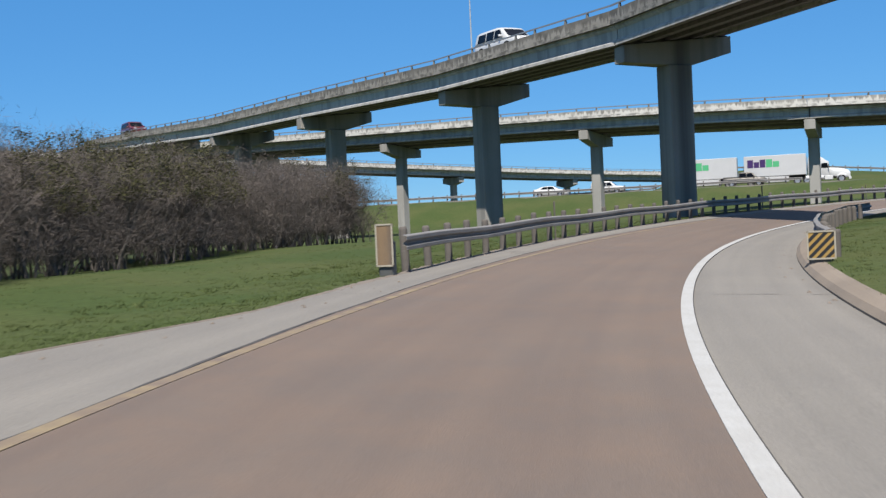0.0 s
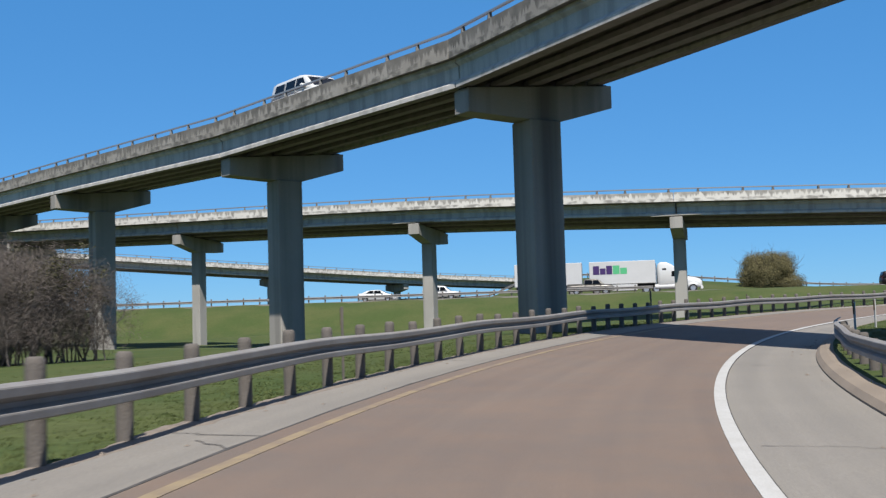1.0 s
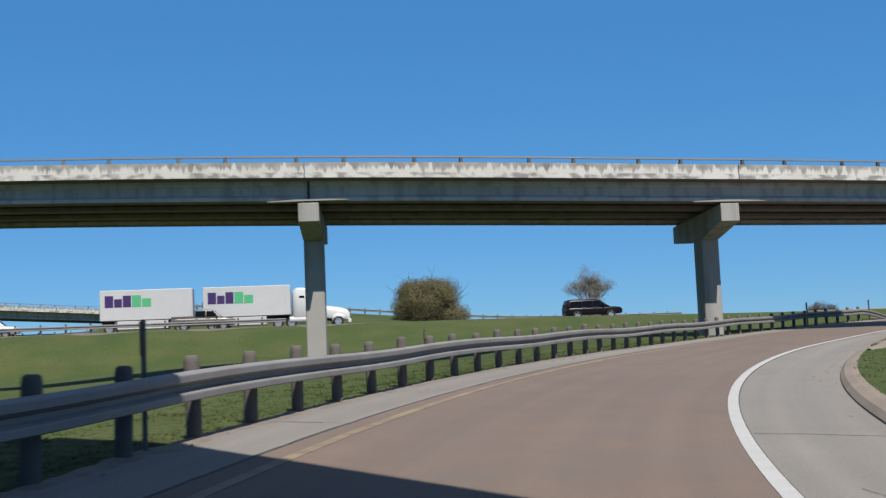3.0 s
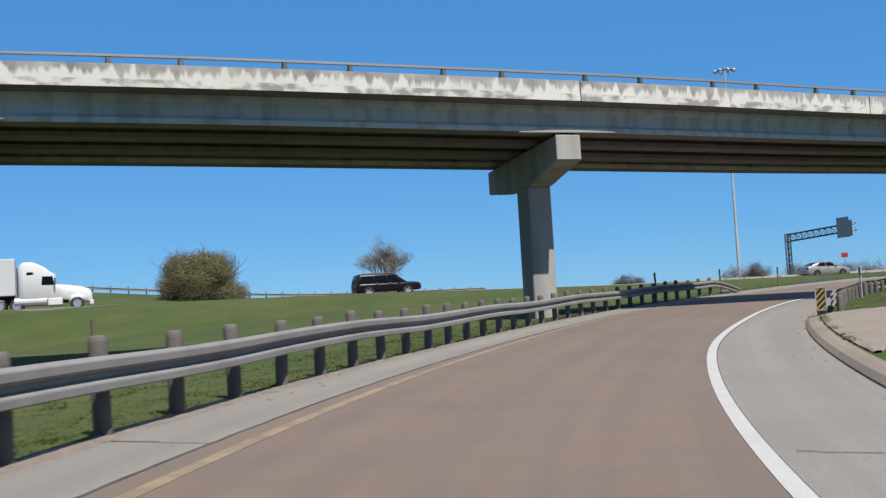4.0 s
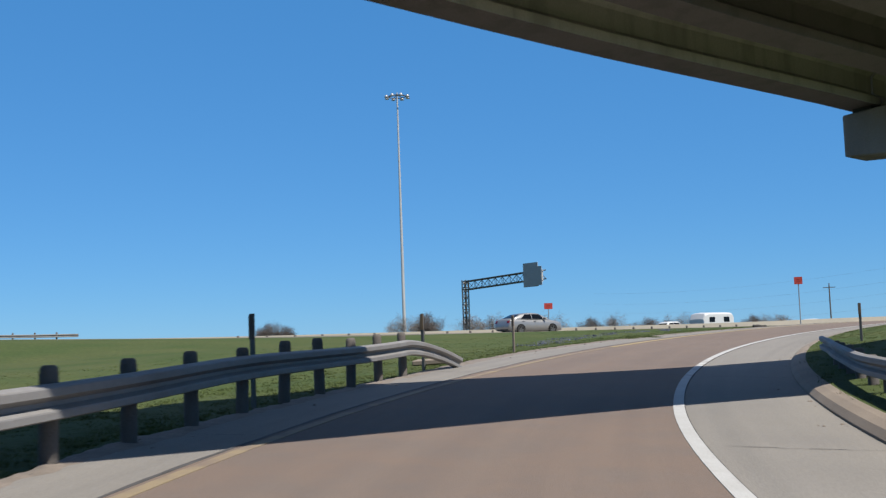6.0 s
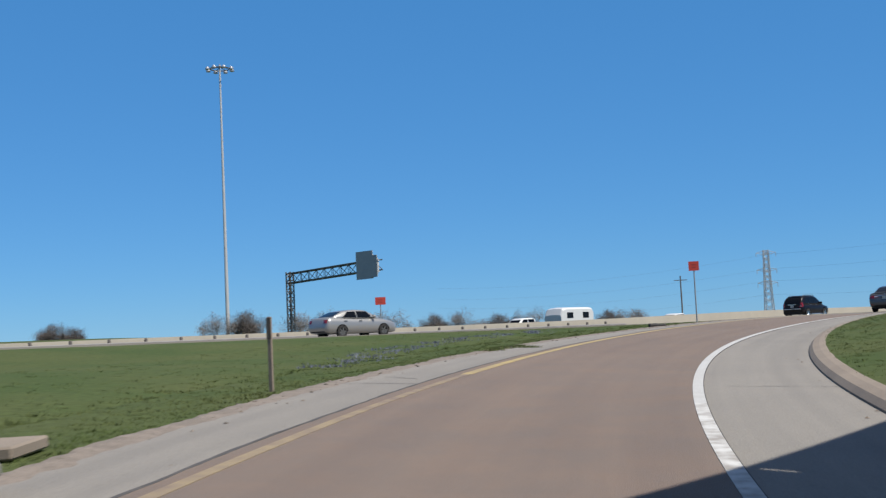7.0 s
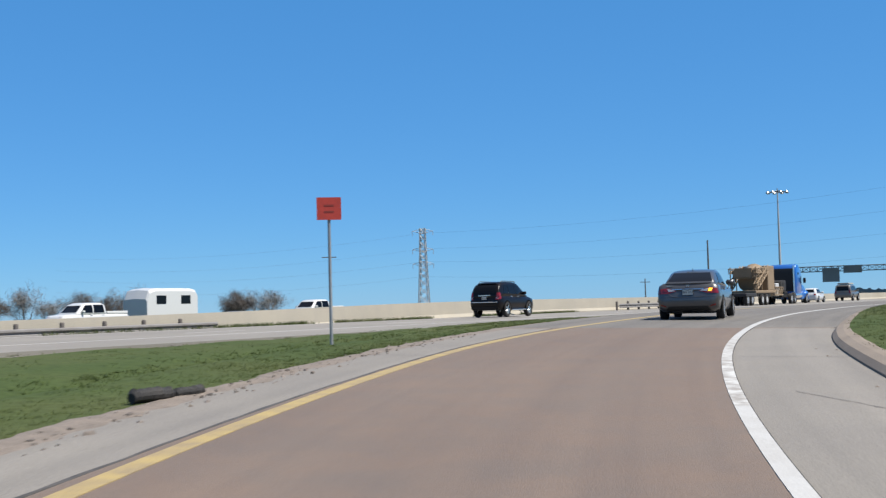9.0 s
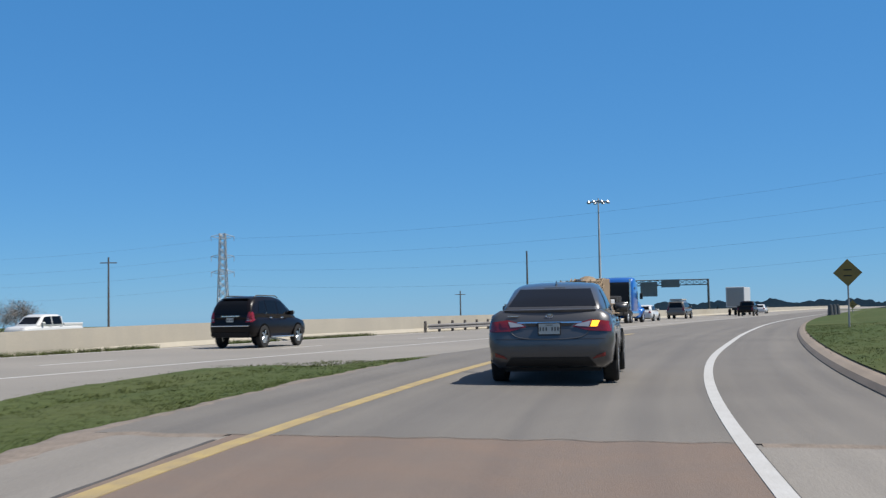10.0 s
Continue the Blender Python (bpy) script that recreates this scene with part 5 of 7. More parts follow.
def lattice(bm, a, b, width, depth, bays, r):
    """A boxed truss from a to b: four chords, posts and diagonals."""
    a, b = Vector(a), Vector(b)
    d = (b - a).normalized()
    side = d.cross(Vector((0, 0, 1)))
    side = side.normalized() if side.length > 1e-3 else Vector((1, 0, 0))
    up = side.cross(d).normalized()
    corner = [side * sx * width / 2 + up * sy * depth / 2 for sx, sy in ((-1, -1), (1, -1), (1, 1), (-1, 1))]
    for c in corner:
        tube(bm, a + c, b + c, r, r, 5)
    for i in range(bays):
        p, q = a + (b - a) * i / bays, a + (b - a) * (i + 1) / bays
        for k in range(4):
            c0, c1 = corner[k], corner[(k + 1) % 4]
            tube(bm, p + c0, q + c1, r * 0.6, r * 0.6, 4, caps=False)
            tube(bm, p + c0, p + c1, r * 0.6, r * 0.6, 4, caps=False)


thing = tagged(new("sign_gantry"), "cantilever steel truss gantry carrying two sign panels seen from behind", "sign gantry")
pa, pb = Vector((166.9, 169.1, 0)), Vector((163.3, 155.6, 0))
gz = ground_z(pa.x, pa.y)
bm = bmesh.new()
lattice(bm, (pa.x, pa.y, gz - 0.3), (pa.x, pa.y, 12.4), 0.55, 0.55, 9, 0.08)
part("post", bm, M_STEELDARK, thing, "latticed steel gantry post")
bm = bmesh.new()
lattice(bm, (pa.x, pa.y, 11.7), (pb.x, pb.y, 12.1), 0.9, 1.0, 11, 0.07)
part("truss_arm", bm, M_STEELDARK, thing)
d = (pb - pa).normalized()
m = Matrix(((d.y, d.x, 0, pb.x), (-d.x, d.y, 0, pb.y), (0, 0, 1, 0), (0, 0, 0, 1)))
for x0, y0, y1, z0, z1 in ((0.62, -2.6, -0.15, 10.75, 13.5), (0.70, -0.6, 0.55, 10.85, 13.0)):
    bm = bmesh.new()
    box(bm, x0, x0 + 0.05, y0, y1, z0, z1, m)
    for k in range(3):
        z = z0 + (z1 - z0) * (k + 0.5) / 3
        box(bm, x0 - 0.09, x0, y0, y1, z - 0.05, z + 0.05, m)
    board = part("sign_panel", bm, M_SIGNBACK, thing, "grey back of a sign panel")
    if x0 > 0.65:
        for ya, yb, za, zb in ((y0 - 0.5, y1, 11.3, 11.42), (y0 - 0.5, y1, 12.4, 12.52), (y0 - 0.5, y0 - 0.38, 11.42, 12.4), (y1 - 0.2, y1 - 0.08, 11.42, 12.4)):
            bm = bmesh.new()
            box(bm, x0 - 0.26, x0 - 0.10, ya, yb, za, zb, m)
            part("walkway_bar", bm, M_MAST, board, "pale walkway rail behind the sign")




def high_mast(x, y, top, lamps, label):
    thing = tagged(new("light_mast"), label, "light mast")
    g = ground_z(x, y)
    bm = bmesh.new()
    tube(bm, (x, y, g - 0.5), (x, y, top), 0.32, 0.12, 14)
    part("pole", bm, M_MAST, thing, "tall tapered galvanised pole", smooth=False)
    bm = bmesh.new()
    n = 24
    for i in range(n):
        a, b = 2 * math.pi * i / n, 2 * math.pi * (i + 1) / n
        tube(bm, (x + 1.5 * math.cos(a), y + 1.5 * math.sin(a), top - 0.7), (x + 1.5 * math.cos(b), y + 1.5 * math.sin(b), top - 0.7), 0.09, 0.09, 5, caps=False)
    for i in range(6):
        a = 2 * math.pi * i / 6
        tube(bm, (x, y, top - 0.4), (x + 1.5 * math.cos(a), y + 1.5 * math.sin(a), top - 0.7), 0.06, 0.06, 5)
    part("lamp_ring", bm, M_STEELDARK, thing)
    for i in range(lamps):
        a = 2 * math.pi * (i + 0.3) / lamps
        bm = bmesh.new()
        c = Vector((x + 2.0 * math.cos(a), y + 2.0 * math.sin(a), top - 0.8))
        tube(bm, c + Vector((0, 0, 0.28)), c, 0.16, 0.36, 10)
        tube(bm, c, c - Vector((0, 0, 0.18)), 0.36, 0.36, 10)
        part("floodlight", bm, mat("lamp_housing", (0.5, 0.5, 0.5), 0.35, 0.6) if "lamp_housing" not in MATS else MATS["lamp_housing"], thing, "round metal floodlight")
    return thing


high_mast(208.9, 212.6, 49.6, 8, "very tall galvanised light mast with a ring of floodlights")
high_mast(15.7, 290, 61.6, 8, "very tall distant light mast with a ring of floodlights")
high_mast(346.8, 88.4, 27.4, 8, "tall distant light mast with a ring of floodlights")


def utility_pole(x, y, top, label, arm=True):
    thing = tagged(new("utility_pole"), label, "utility pole")
    g = ground_z(x, y)
    bm = bmesh.new()
    tube(bm, (x, y, g - 0.5), (x, y, top), 0.20, 0.13, 8)
    part("pole", bm, M_POST, thing)
    if arm:
        bm = bmesh.new()
        box(bm, -1.3, 1.3, -0.06, 0.06, -0.08, 0.08, Matrix.Translation((x, y, top - 0.9)) @ Matrix.Rotation(1.9, 4, "Z"))
        part("crossarm", bm, M_POST, thing)


utility_pole(303.4, 170, 15.6, "dark wooden utility pole with a crossarm")
utility_pole(317.8, 102.9, 16.0, "dark slim distant utility pole", False)
utility_pole(405, 118, 11.0, "small distant utility pole with a crossarm")

thing = tagged(new("transmission_tower"), "grey steel lattice transmission tower far off", "transmission tower")
M_TOWER = mat("tower_steel", (0.42, 0.43, 0.44), 0.6, 0.3)
bm = bmesh.new()
tx, ty = 377.8, 170.0
for z0, z1, w0, w1 in ((4, 12, 2.5, 1.9), (12, 18, 1.9, 1.5), (18, 24.4, 1.5, 1.2)):
    for sx, sy in ((-1, -1), (1, -1), (1, 1), (-1, 1)):
        tube(bm, (tx + sx * w0 / 2, ty + sy * w0 / 2, z0), (tx + sx * w1 / 2, ty + sy * w1 / 2, z1), 0.10, 0.10, 4)
    nb = 4
    for i in range(nb):
        za, zb = z0 + (z1 - z0) * i / nb, z0 + (z1 - z0) * (i + 1) / nb
        wa, wb = w0 + (w1 - w0) * i / nb, w0 + (w1 - w0) * (i + 1) / nb
        for (ax, ay), (bx, by) in (((-1, -1), (1, -1)), ((1, -1), (1, 1)), ((1, 1), (-1, 1)), ((-1, 1), (-1, -1))):
            tube(bm, (tx + ax * wa / 2, ty + ay * wa / 2, za), (tx + bx * wb / 2, ty + by * wb / 2, zb), 0.07, 0.07, 4, caps=False)
            tube(bm, (tx + bx * wa / 2, ty + by * wa / 2, za), (tx + ax * wb / 2, ty + ay * wb / 2, zb), 0.07, 0.07, 4, caps=False)
part("frame", bm, M_TOWER, thing)
for z in (15.5, 19, 23.5):
    bm = bmesh.new()
    for sgn in (-1, 1):
        e = Vector((tx + sgn * 0.8, ty - sgn * 2.4, z + 0.2))
        tube(bm, (tx, ty, z - 0.4), e, 0.08, 0.05, 4)
        tube(bm, (tx, ty, z + 0.8), e, 0.08, 0.05, 4)
        tube(bm, e, e - Vector((0, 0, 1.1)), 0.06, 0.06, 4)
    part("crossarm", bm, M_TOWER, thing)
for k, (z, z2, o) in enumerate(((23.2, 33.5, 0.0), (19.4, 29.0, 3.0), (16.2, 24.5, 6.0), (12.6, 20.0, 9.0))):
    thing = tagged(new("power_line"), "thin dark overhead power line sagging across the sky", "power line", group="power lines")
    bm = bmesh.new()
    for (x0, y0, z0), (x1, y1, z1) in (((tx, ty, z), (318 + o, 38, z2 - 5)), ((tx, ty, z), (430, 300, z)), ((318 + o, 38, z2 - 5), (268, -90, z2))):
        prev = None
        for i in range(13):
            u = i / 12
            p = Vector((x0 + (x1 - x0) * u, y0 + (y1 - y0) * u, z0 + (z1 - z0) * u - 4 * 2.4 * u * (1 - u)))
            if prev:
                tube(bm, prev, p, 0.012, 0.012, 3, caps=False)
            prev = p
    part("wire", bm, M_STEELDARK, thing)

thing = tagged(new("sign_gantry"), "distant steel truss gantry over the highway carrying grey sign panels", "sign gantry")
pr, pl = Vector((387, 61, 0)), Vector((392, 90, 0))
for p in (pr, pl):
    bm = bmesh.new()
    tube(bm, (p.x, p.y, 3), (p.x, p.y, 12.4), 0.28, 0.24, 8)
    part("post", bm, M_STEELDARK, thing)
bm = bmesh.new()
lattice(bm, (pr.x, pr.y, 11.7), (pl.x, pl.y, 11.7), 1.2, 1.2, 18, 0.10)
part("truss", bm, M_STEELDARK, thing)
for a, b, z0, z1 in ((0.22, 0.36, 10.6, 12.4), (0.39, 0.52, 8.6, 11.9), (0.74, 0.84, 8.0, 12.6)):
    p, q = pr + (pl - pr) * a, pr + (pl - pr) * b
    bm = bmesh.new()
    v = [bm.verts.new((x - 0.9, y, z)) for (x, y), z in (((p.x, p.y), z0), ((q.x, q.y), z0), ((q.x, q.y), z1), ((p.x, p.y), z1))]
    bmesh.ops.solidify(bm, geom=[bm.faces.new(v)], thickness=0.1)
    part("sign_panel", bm, M_SIGNBACK, thing, "grey sign panel")


# rails along the highway and on the bank behind it
def hw_rail(u0, u1, v, up0, label, bank=False):
    thing = tagged(new("guardrail"), label, "guardrail")
    n = max(2, int((u1 - u0) / 4))
    st = []
    for i in range(n + 1):
        p = hw(u0 + (u1 - u0) * i / n, v)
        if bank:
            p.z = ground_z(p.x, p.y)
        st.append((p + Vector((0, 0, up0)), HV, Vector((0, 0, 1))))
    bm = bmesh.new()
    sweep(bm, st, rail_profile(1))
    part("rail", bm, M_RAIL, thing)
    for i in range(2 * n):
        a, b = st[i // 2][0], st[min(n, i // 2 + 1)][0]
        p = a + (b - a) * (0.5 * (i % 2))
        put("post", POST, thing, Matrix.Translation(p + HV * 0.12 - Vector((0, 0, 0.53))))


hw_rail(-230, -104, -8.6, 0.55, "steel guardrail along the highway's shoulder")
hw_rail(-150, -48, 49, 0.55, "steel guardrail along the crest of the grassy bank", True)
hw_rail(-52, -4, 3.60, 0.10, "low steel guardrail in front of the median barrier")
hw_rail(39, 52, 3.3, 0.32, "short steel guardrail against the median barrier")
thing = tagged(new("leaning_sign"), "small dark sign leaning over on bent poles against the barrier", "sign")
c = hw(22.5, 3.6)
m = Matrix.Translation(c + Vector((0, 0, 0.95))) @ Matrix.Rotation(math.atan2(HU.y, HU.x), 4, "Z") @ Matrix.Rotation(radians(28), 4, "Y")
bm = bmesh.new()
box(bm, -0.45, 0.45, -0.02, 0.02, -0.3, 0.35, m)
part("sign_panel", bm, M_SIGNBACK, thing)
for o in (-0.2, 0.35):
    bm = bmesh.new()
    tube(bm, m @ Vector((o, 0, 0)), c + HU * (2.0 + o) + Vector((0, 0, -0.02)), 0.03, 0.03, 6)
    part("pole", bm, M_POLE, thing)


# ---- vehicles ----
def paint(name, base, rough=0.35, metal=0.35, coat=0.7, spec=0.5):
    return mat(name, base, rough, metal, coat=coat, spec=spec)


P_GREY = paint("grey_metallic_paint", (0.125, 0.125, 0.128), 0.36, 0.55)
P_BLACK = paint("black_car_paint", (0.008, 0.006, 0.007), 0.3, 0.0, 0.10, 0.2)
P_SILVER = paint("silver_paint", (0.40, 0.39, 0.37), 0.4, 0.5)
P_WHITE = paint("white_car_paint", (0.74, 0.74, 0.72), 0.4, 0.0, 0.5)
P_TAUPE = paint("taupe_paint", (0.16, 0.145, 0.125), 0.4, 0.3)
P_BLUE = paint("bright_blue_paint", (0.012, 0.16, 0.58), 0.35, 0.1, 0.8)
P_RED = paint("dark_red_paint", (0.16, 0.012, 0.015), 0.35, 0.2)
P_TAN = mat("tan_machine_paint", (0.42, 0.30, 0.18), 0.7, var=(0.33, 0.23, 0.13), scale=1.0, fine=12)
M_GLASS = mat("tinted_glass", (0.006, 0.007, 0.009), 0.08, spec=0.18)
M_TYRE = mat("car_tyre", (0.022, 0.021, 0.02), 0.85, var=(0.05, 0.045, 0.04), scale=0.2, fine=60)
M_CHROME = mat("chrome", (0.82, 0.82, 0.82), 0.24, 1.0)
M_ALLOY = mat("alloy_rim", (0.55, 0.55, 0.56), 0.3, 0.8)
M_TRIM = mat("black_trim", (0.018, 0.018, 0.019), 0.7)
M_ARCHSHADE = mat("wheel_arch_shade", (0.006, 0.006, 0.006), 0.95, spec=0.05)
M_TAIL = mat("red_lens", (0.26, 0.010, 0.012), 0.15, coat=0.6)
M_CLEAR = mat("clear_lens", (0.62, 0.60, 0.60), 0.15, 0.2, coat=0.6)
M_AMBER = mat("amber_lens_lit", (1.0, 0.42, 0.03), 0.2, emit=1.3)
M_PLATE = mat("plate_white", (0.70, 0.72, 0.66), 0.5)
M_CANVAS = mat("pale_roof_load", (0.62, 0.61, 0.57), 0.8, var=(0.5, 0.48, 0.44), scale=0.4, fine=15)
P_PURPLE = mat("purple_print", (0.055, 0.02, 0.13), 0.5)
P_GREEN = mat("green_print", (0.10, 0.50, 0.22), 0.5)
M_BOXWHITE = mat("white_trailer_skin", (0.84, 0.84, 0.83), 0.45, var=(0.76, 0.76, 0.75), scale=1.4, fine=6, amount=0.5, grain=0.06)


def shell(rings, smooth_it=True):
    """A closed skin over half rings (y, z) at stations x, mirrored."""
    bm = bmesh.new()
    full = []
    for x, half in rings:
        pts = [(y, z) for y, z in half] + [(-y, z) for y, z in reversed(half) if y > 1e-4]
        full.append([bm.verts.new((x, y, z)) for y, z in pts])
    n = len(full[0])
    for a, b in zip(full, full[1:]):
        for i in range(n):
            j = (i + 1) % n
            bm.faces.new((a[i], b[i], b[j], a[j]))
    bm.faces.new(full[0])
    bm.faces.new(full[-1][::-1])
    bmesh.ops.recalc_face_normals(bm, faces=bm.faces)
    return bm


def body_ring(x, w, zb, zt):
    h = zt - zb
    return x, [(0.0, zb), (0.84 * w, zb), (0.955 * w, zb + 0.10 * h), (w, zb + 0.45 * h), (0.985 * w, zb + 0.72 * h), (0.94 * w, zb + 0.91 * h), (0.80 * w, zt), (0.4 * w, zt + 0.012), (0.0, zt + 0.015)]


def cabin_ring(x, wb, zb, wt, zt):
    k = lambda f: wb + (wt - wb) * f  # noqa: E731
    h = zt - zb
    return x, [(0.0, zb - 0.05), (wb, zb - 0.05), (k(0.25), zb + 0.3 * h), (k(0.62), zb + 0.68 * h), (k(0.94), zb + 0.93 * h), (wt - 0.07, zt - 0.004), (wt * 0.5, zt + 0.014), (0.0, zt + 0.02)]


def patch(tree, corners, axis, material, name, parent, label="", lift=0.010, n=14, m=8, flip=1):
    """A panel lying on a skin: corners lower-near, lower-far, upper-far, upper-near in the plane seen along the axis."""
    a, b, c, d = (Vector(q) for q in corners)
    bm = bmesh.new()
    grid = []
    for j in range(m + 1):
        row = []
        for i in range(n + 1):
            u, v = i / n, j / m
            q = (a * (1 - u) + b * u) * (1 - v) + (d * (1 - u) + c * u) * v
            if axis == "x":
                o, r = Vector((-9.0 * flip, q.x, q.y)), Vector((flip, 0, 0))
            else:
                o, r = Vector((q.x, 9.0 * flip, q.y)), Vector((0, -flip, 0))
            hit = tree.ray_cast(o, r)[0]
            if hit is None:
                hit = row[-1].co.copy() if row else o
                hit = hit if isinstance(hit, Vector) else o
            row.append(bm.verts.new(hit - r * lift))
        grid.append(row)
    for g, h in zip(grid, grid[1:]):
        for i in range(n):
            f = (g[i], g[i + 1], h[i + 1], h[i])
            if len({tuple(round(t, 4) for t in w.co) for w in f}) > 2:
                bm.faces.new(f)
    return part(name, bm, material, parent, label, smooth=True)


def tree_of(*bms):
    """One search tree over several skins."""
    vs, fs = [], []
    for bm in bms:
        bm.verts.index_update()
        o = len(vs)
        vs += [v.co.copy() for v in bm.verts]
        fs += [[v.index + o for v in f.verts] for f in bm.faces]
    return BVHTree.FromPolygons(vs, fs)


def wheel(parent, x, y, r, w, rim, spokes=5):
    side = 1 if y > 0 else -1
    bm = bmesh.new()
    n = 28
    prof = [(0.62, -w / 2), (0.93, -w / 2), (1.0, -w / 2 + 0.03), (1.0, w / 2 - 0.03), (0.93, w / 2), (0.62, w / 2)]
    rings = [[bm.verts.new((x + r * k * math.cos(2 * math.pi * i / n), y + o, r + r * k * math.sin(2 * math.pi * i / n))) for k, o in prof] for i in range(n)]
    for i in range(n):
        g, h = rings[i], rings[(i + 1) % n]
        for j in range(6):
            k = (j + 1) % 6
            bm.faces.new((g[j], h[j], h[k], g[k]))
    bmesh.ops.recalc_face_normals(bm, faces=bm.faces)
    hub = part("wheel", bm, M_TYRE, parent, "black rubber tyre", smooth=False)
    bm = bmesh.new()
    yo = y + side * w * 0.42
    tube(bm, (x, yo - side * 0.1, r), (x, yo, r), r * 0.64, r * 0.60, 24)
    for i in range(spokes):
        a = 2 * math.pi * i / spokes
        box(bm, 0.03, r * 0.6, -0.035, 0.035, -0.012, 0.012, Matrix.Translation((x, yo + side * 0.004, r)) @ Matrix.Rotation(-a, 4, "Y") @ Matrix.Rotation(radians(90), 4, "X"))
    part("rim", bm, rim, hub, "metal wheel rim")
    return hub


def place(thing, p, ahead, pitch=0.0):
    """Stand a vehicle at p, its nose along ahead; it is built nose to +x with its rear at 0."""
    a = math.atan2(ahead.y, ahead.x)
    thing.matrix_basis = Matrix.Translation(p) @ Matrix.Rotation(a, 4, "Z") @ Matrix.Rotation(-pitch, 4, "Y")


SEDAN = dict(body=[(0, .68, .46, .62), (.03, .79, .38, .72), (.07, .85, .33, .90), (.13, .885, .29, 1.02), (.20, .90, .26, 1.07), (.30, .91, .24, 1.07), (.6, .915, .22, 1.06), (1.2, .917, .2, 1.03), (2.4, .917, .2, .99), (3.4, .915, .2, .97), (3.9, .905, .2, .93), (4.4, .88, .2, .83), (4.68, .80, .22, .74), (4.82, .62, .28, .62)],
             cabin=[(.46, .70, 1.05, .68, 1.075), (.78, .76, 1.05, .65, 1.22), (1.2, .80, 1.03, .61, 1.39), (1.7, .82, 1.01, .60, 1.45), (2.2, .82, .99, .60, 1.468), (2.75, .81, .97, .59, 1.43), (3.3, .79, .95, .62, 1.19), (3.75, .74, .94, .70, .96)],
             rear=((-.65, 1.12), (.65, 1.12), (.535, 1.375), (-.535, 1.375)), front=((-.66, 1.0), (.66, 1.0), (.56, 1.38), (-.56, 1.38)),
             sides=[((1.08, 1.06), (2.02, 1.035), (2.02, 1.37), (1.5, 1.36)), ((2.08, 1.035), (3.18, 1.0), (2.78, 1.36), (2.08, 1.375))], wheels=(0.98, 3.78), r=.33, length=4.82, tail=((.52, .88, .78, .96),))
SUV = dict(body=[(0, .80, .50, .78), (.03, .92, .42, .95), (.08, .97, .38, 1.08), (.4, 1.0, .36, 1.12), (2.5, 1.0, .36, 1.12), (3.7, 1.0, .36, 1.12), (4.5, .97, .36, 1.09), (4.92, .88, .40, 1.02), (5.08, .76, .46, .88)],
           cabin=[(.05, .90, 1.06, .86, 1.11), (.11, .92, 1.06, .84, 1.45), (.22, .94, 1.06, .79, 1.80), (.5, .95, 1.06, .77, 1.87), (2.6, .95, 1.06, .77, 1.88), (3.1, .94, 1.06, .76, 1.80), (3.55, .92, 1.06, .80, 1.42), (3.95, .88, 1.06, .84, 1.12)],
           rear=((-.70, 1.20), (.70, 1.20), (.62, 1.72), (-.62, 1.72)), front=((-.74, 1.2), (.74, 1.2), (.68, 1.72), (-.68, 1.72)),
           sides=[((.42, 1.18), (1.40, 1.18), (1.40, 1.70), (.50, 1.70)), ((1.48, 1.18), (2.38, 1.18), (2.38, 1.72), (1.48, 1.72)), ((2.46, 1.18), (3.42, 1.18), (3.02, 1.70), (2.46, 1.72))], wheels=(.98, 3.98), r=.40, length=5.08, tail=((.72, .95, .88, 1.30),))
ROUND_SUV = dict(body=[(0, .70, .66, .88), (.03, .86, .54, 1.00), (.08, .93, .46, 1.10), (.22, .975, .40, 1.17), (.6, 1.0, .38, 1.20), (2.5, 1.0, .36, 1.18), (3.6, .995, .36, 1.14), (4.2, .975, .36, 1.09), (4.65, .93, .38, 1.02), (4.92, .83, .42, .92), (5.04, .66, .50, .80)],
                 cabin=[(.06, .88, 1.12, .86, 1.16), (.14, .91, 1.12, .84, 1.38), (.26, .93, 1.12, .79, 1.60), (.42, .94, 1.12, .76, 1.76), (.7, .95, 1.12, .745, 1.86), (1.3, .95, 1.12, .74, 1.91), (2.2, .95, 1.12, .74, 1.90), (2.75, .945, 1.12, .74, 1.83), (3.15, .93, 1.12, .77, 1.62), (3.55, .91, 1.12, .82, 1.36), (3.9, .88, 1.12, .85, 1.16)],
                 rear=((-.72, 1.24), (.72, 1.24), (.60, 1.74), (-.60, 1.74)), front=((-.74, 1.24), (.74, 1.24), (.66, 1.74), (-.66, 1.74)),
                 sides=[((.62, 1.28), (1.28, 1.26), (1.28, 1.75), (.88, 1.73)), ((1.36, 1.26), (2.22, 1.24), (2.22, 1.77), (1.36, 1.76)), ((2.30, 1.24), (3.36, 1.22), (2.84, 1.70), (2.30, 1.77))], wheels=(.98, 3.95), r=.42, length=5.04, tail=((.74, .93, .94, 1.32),))
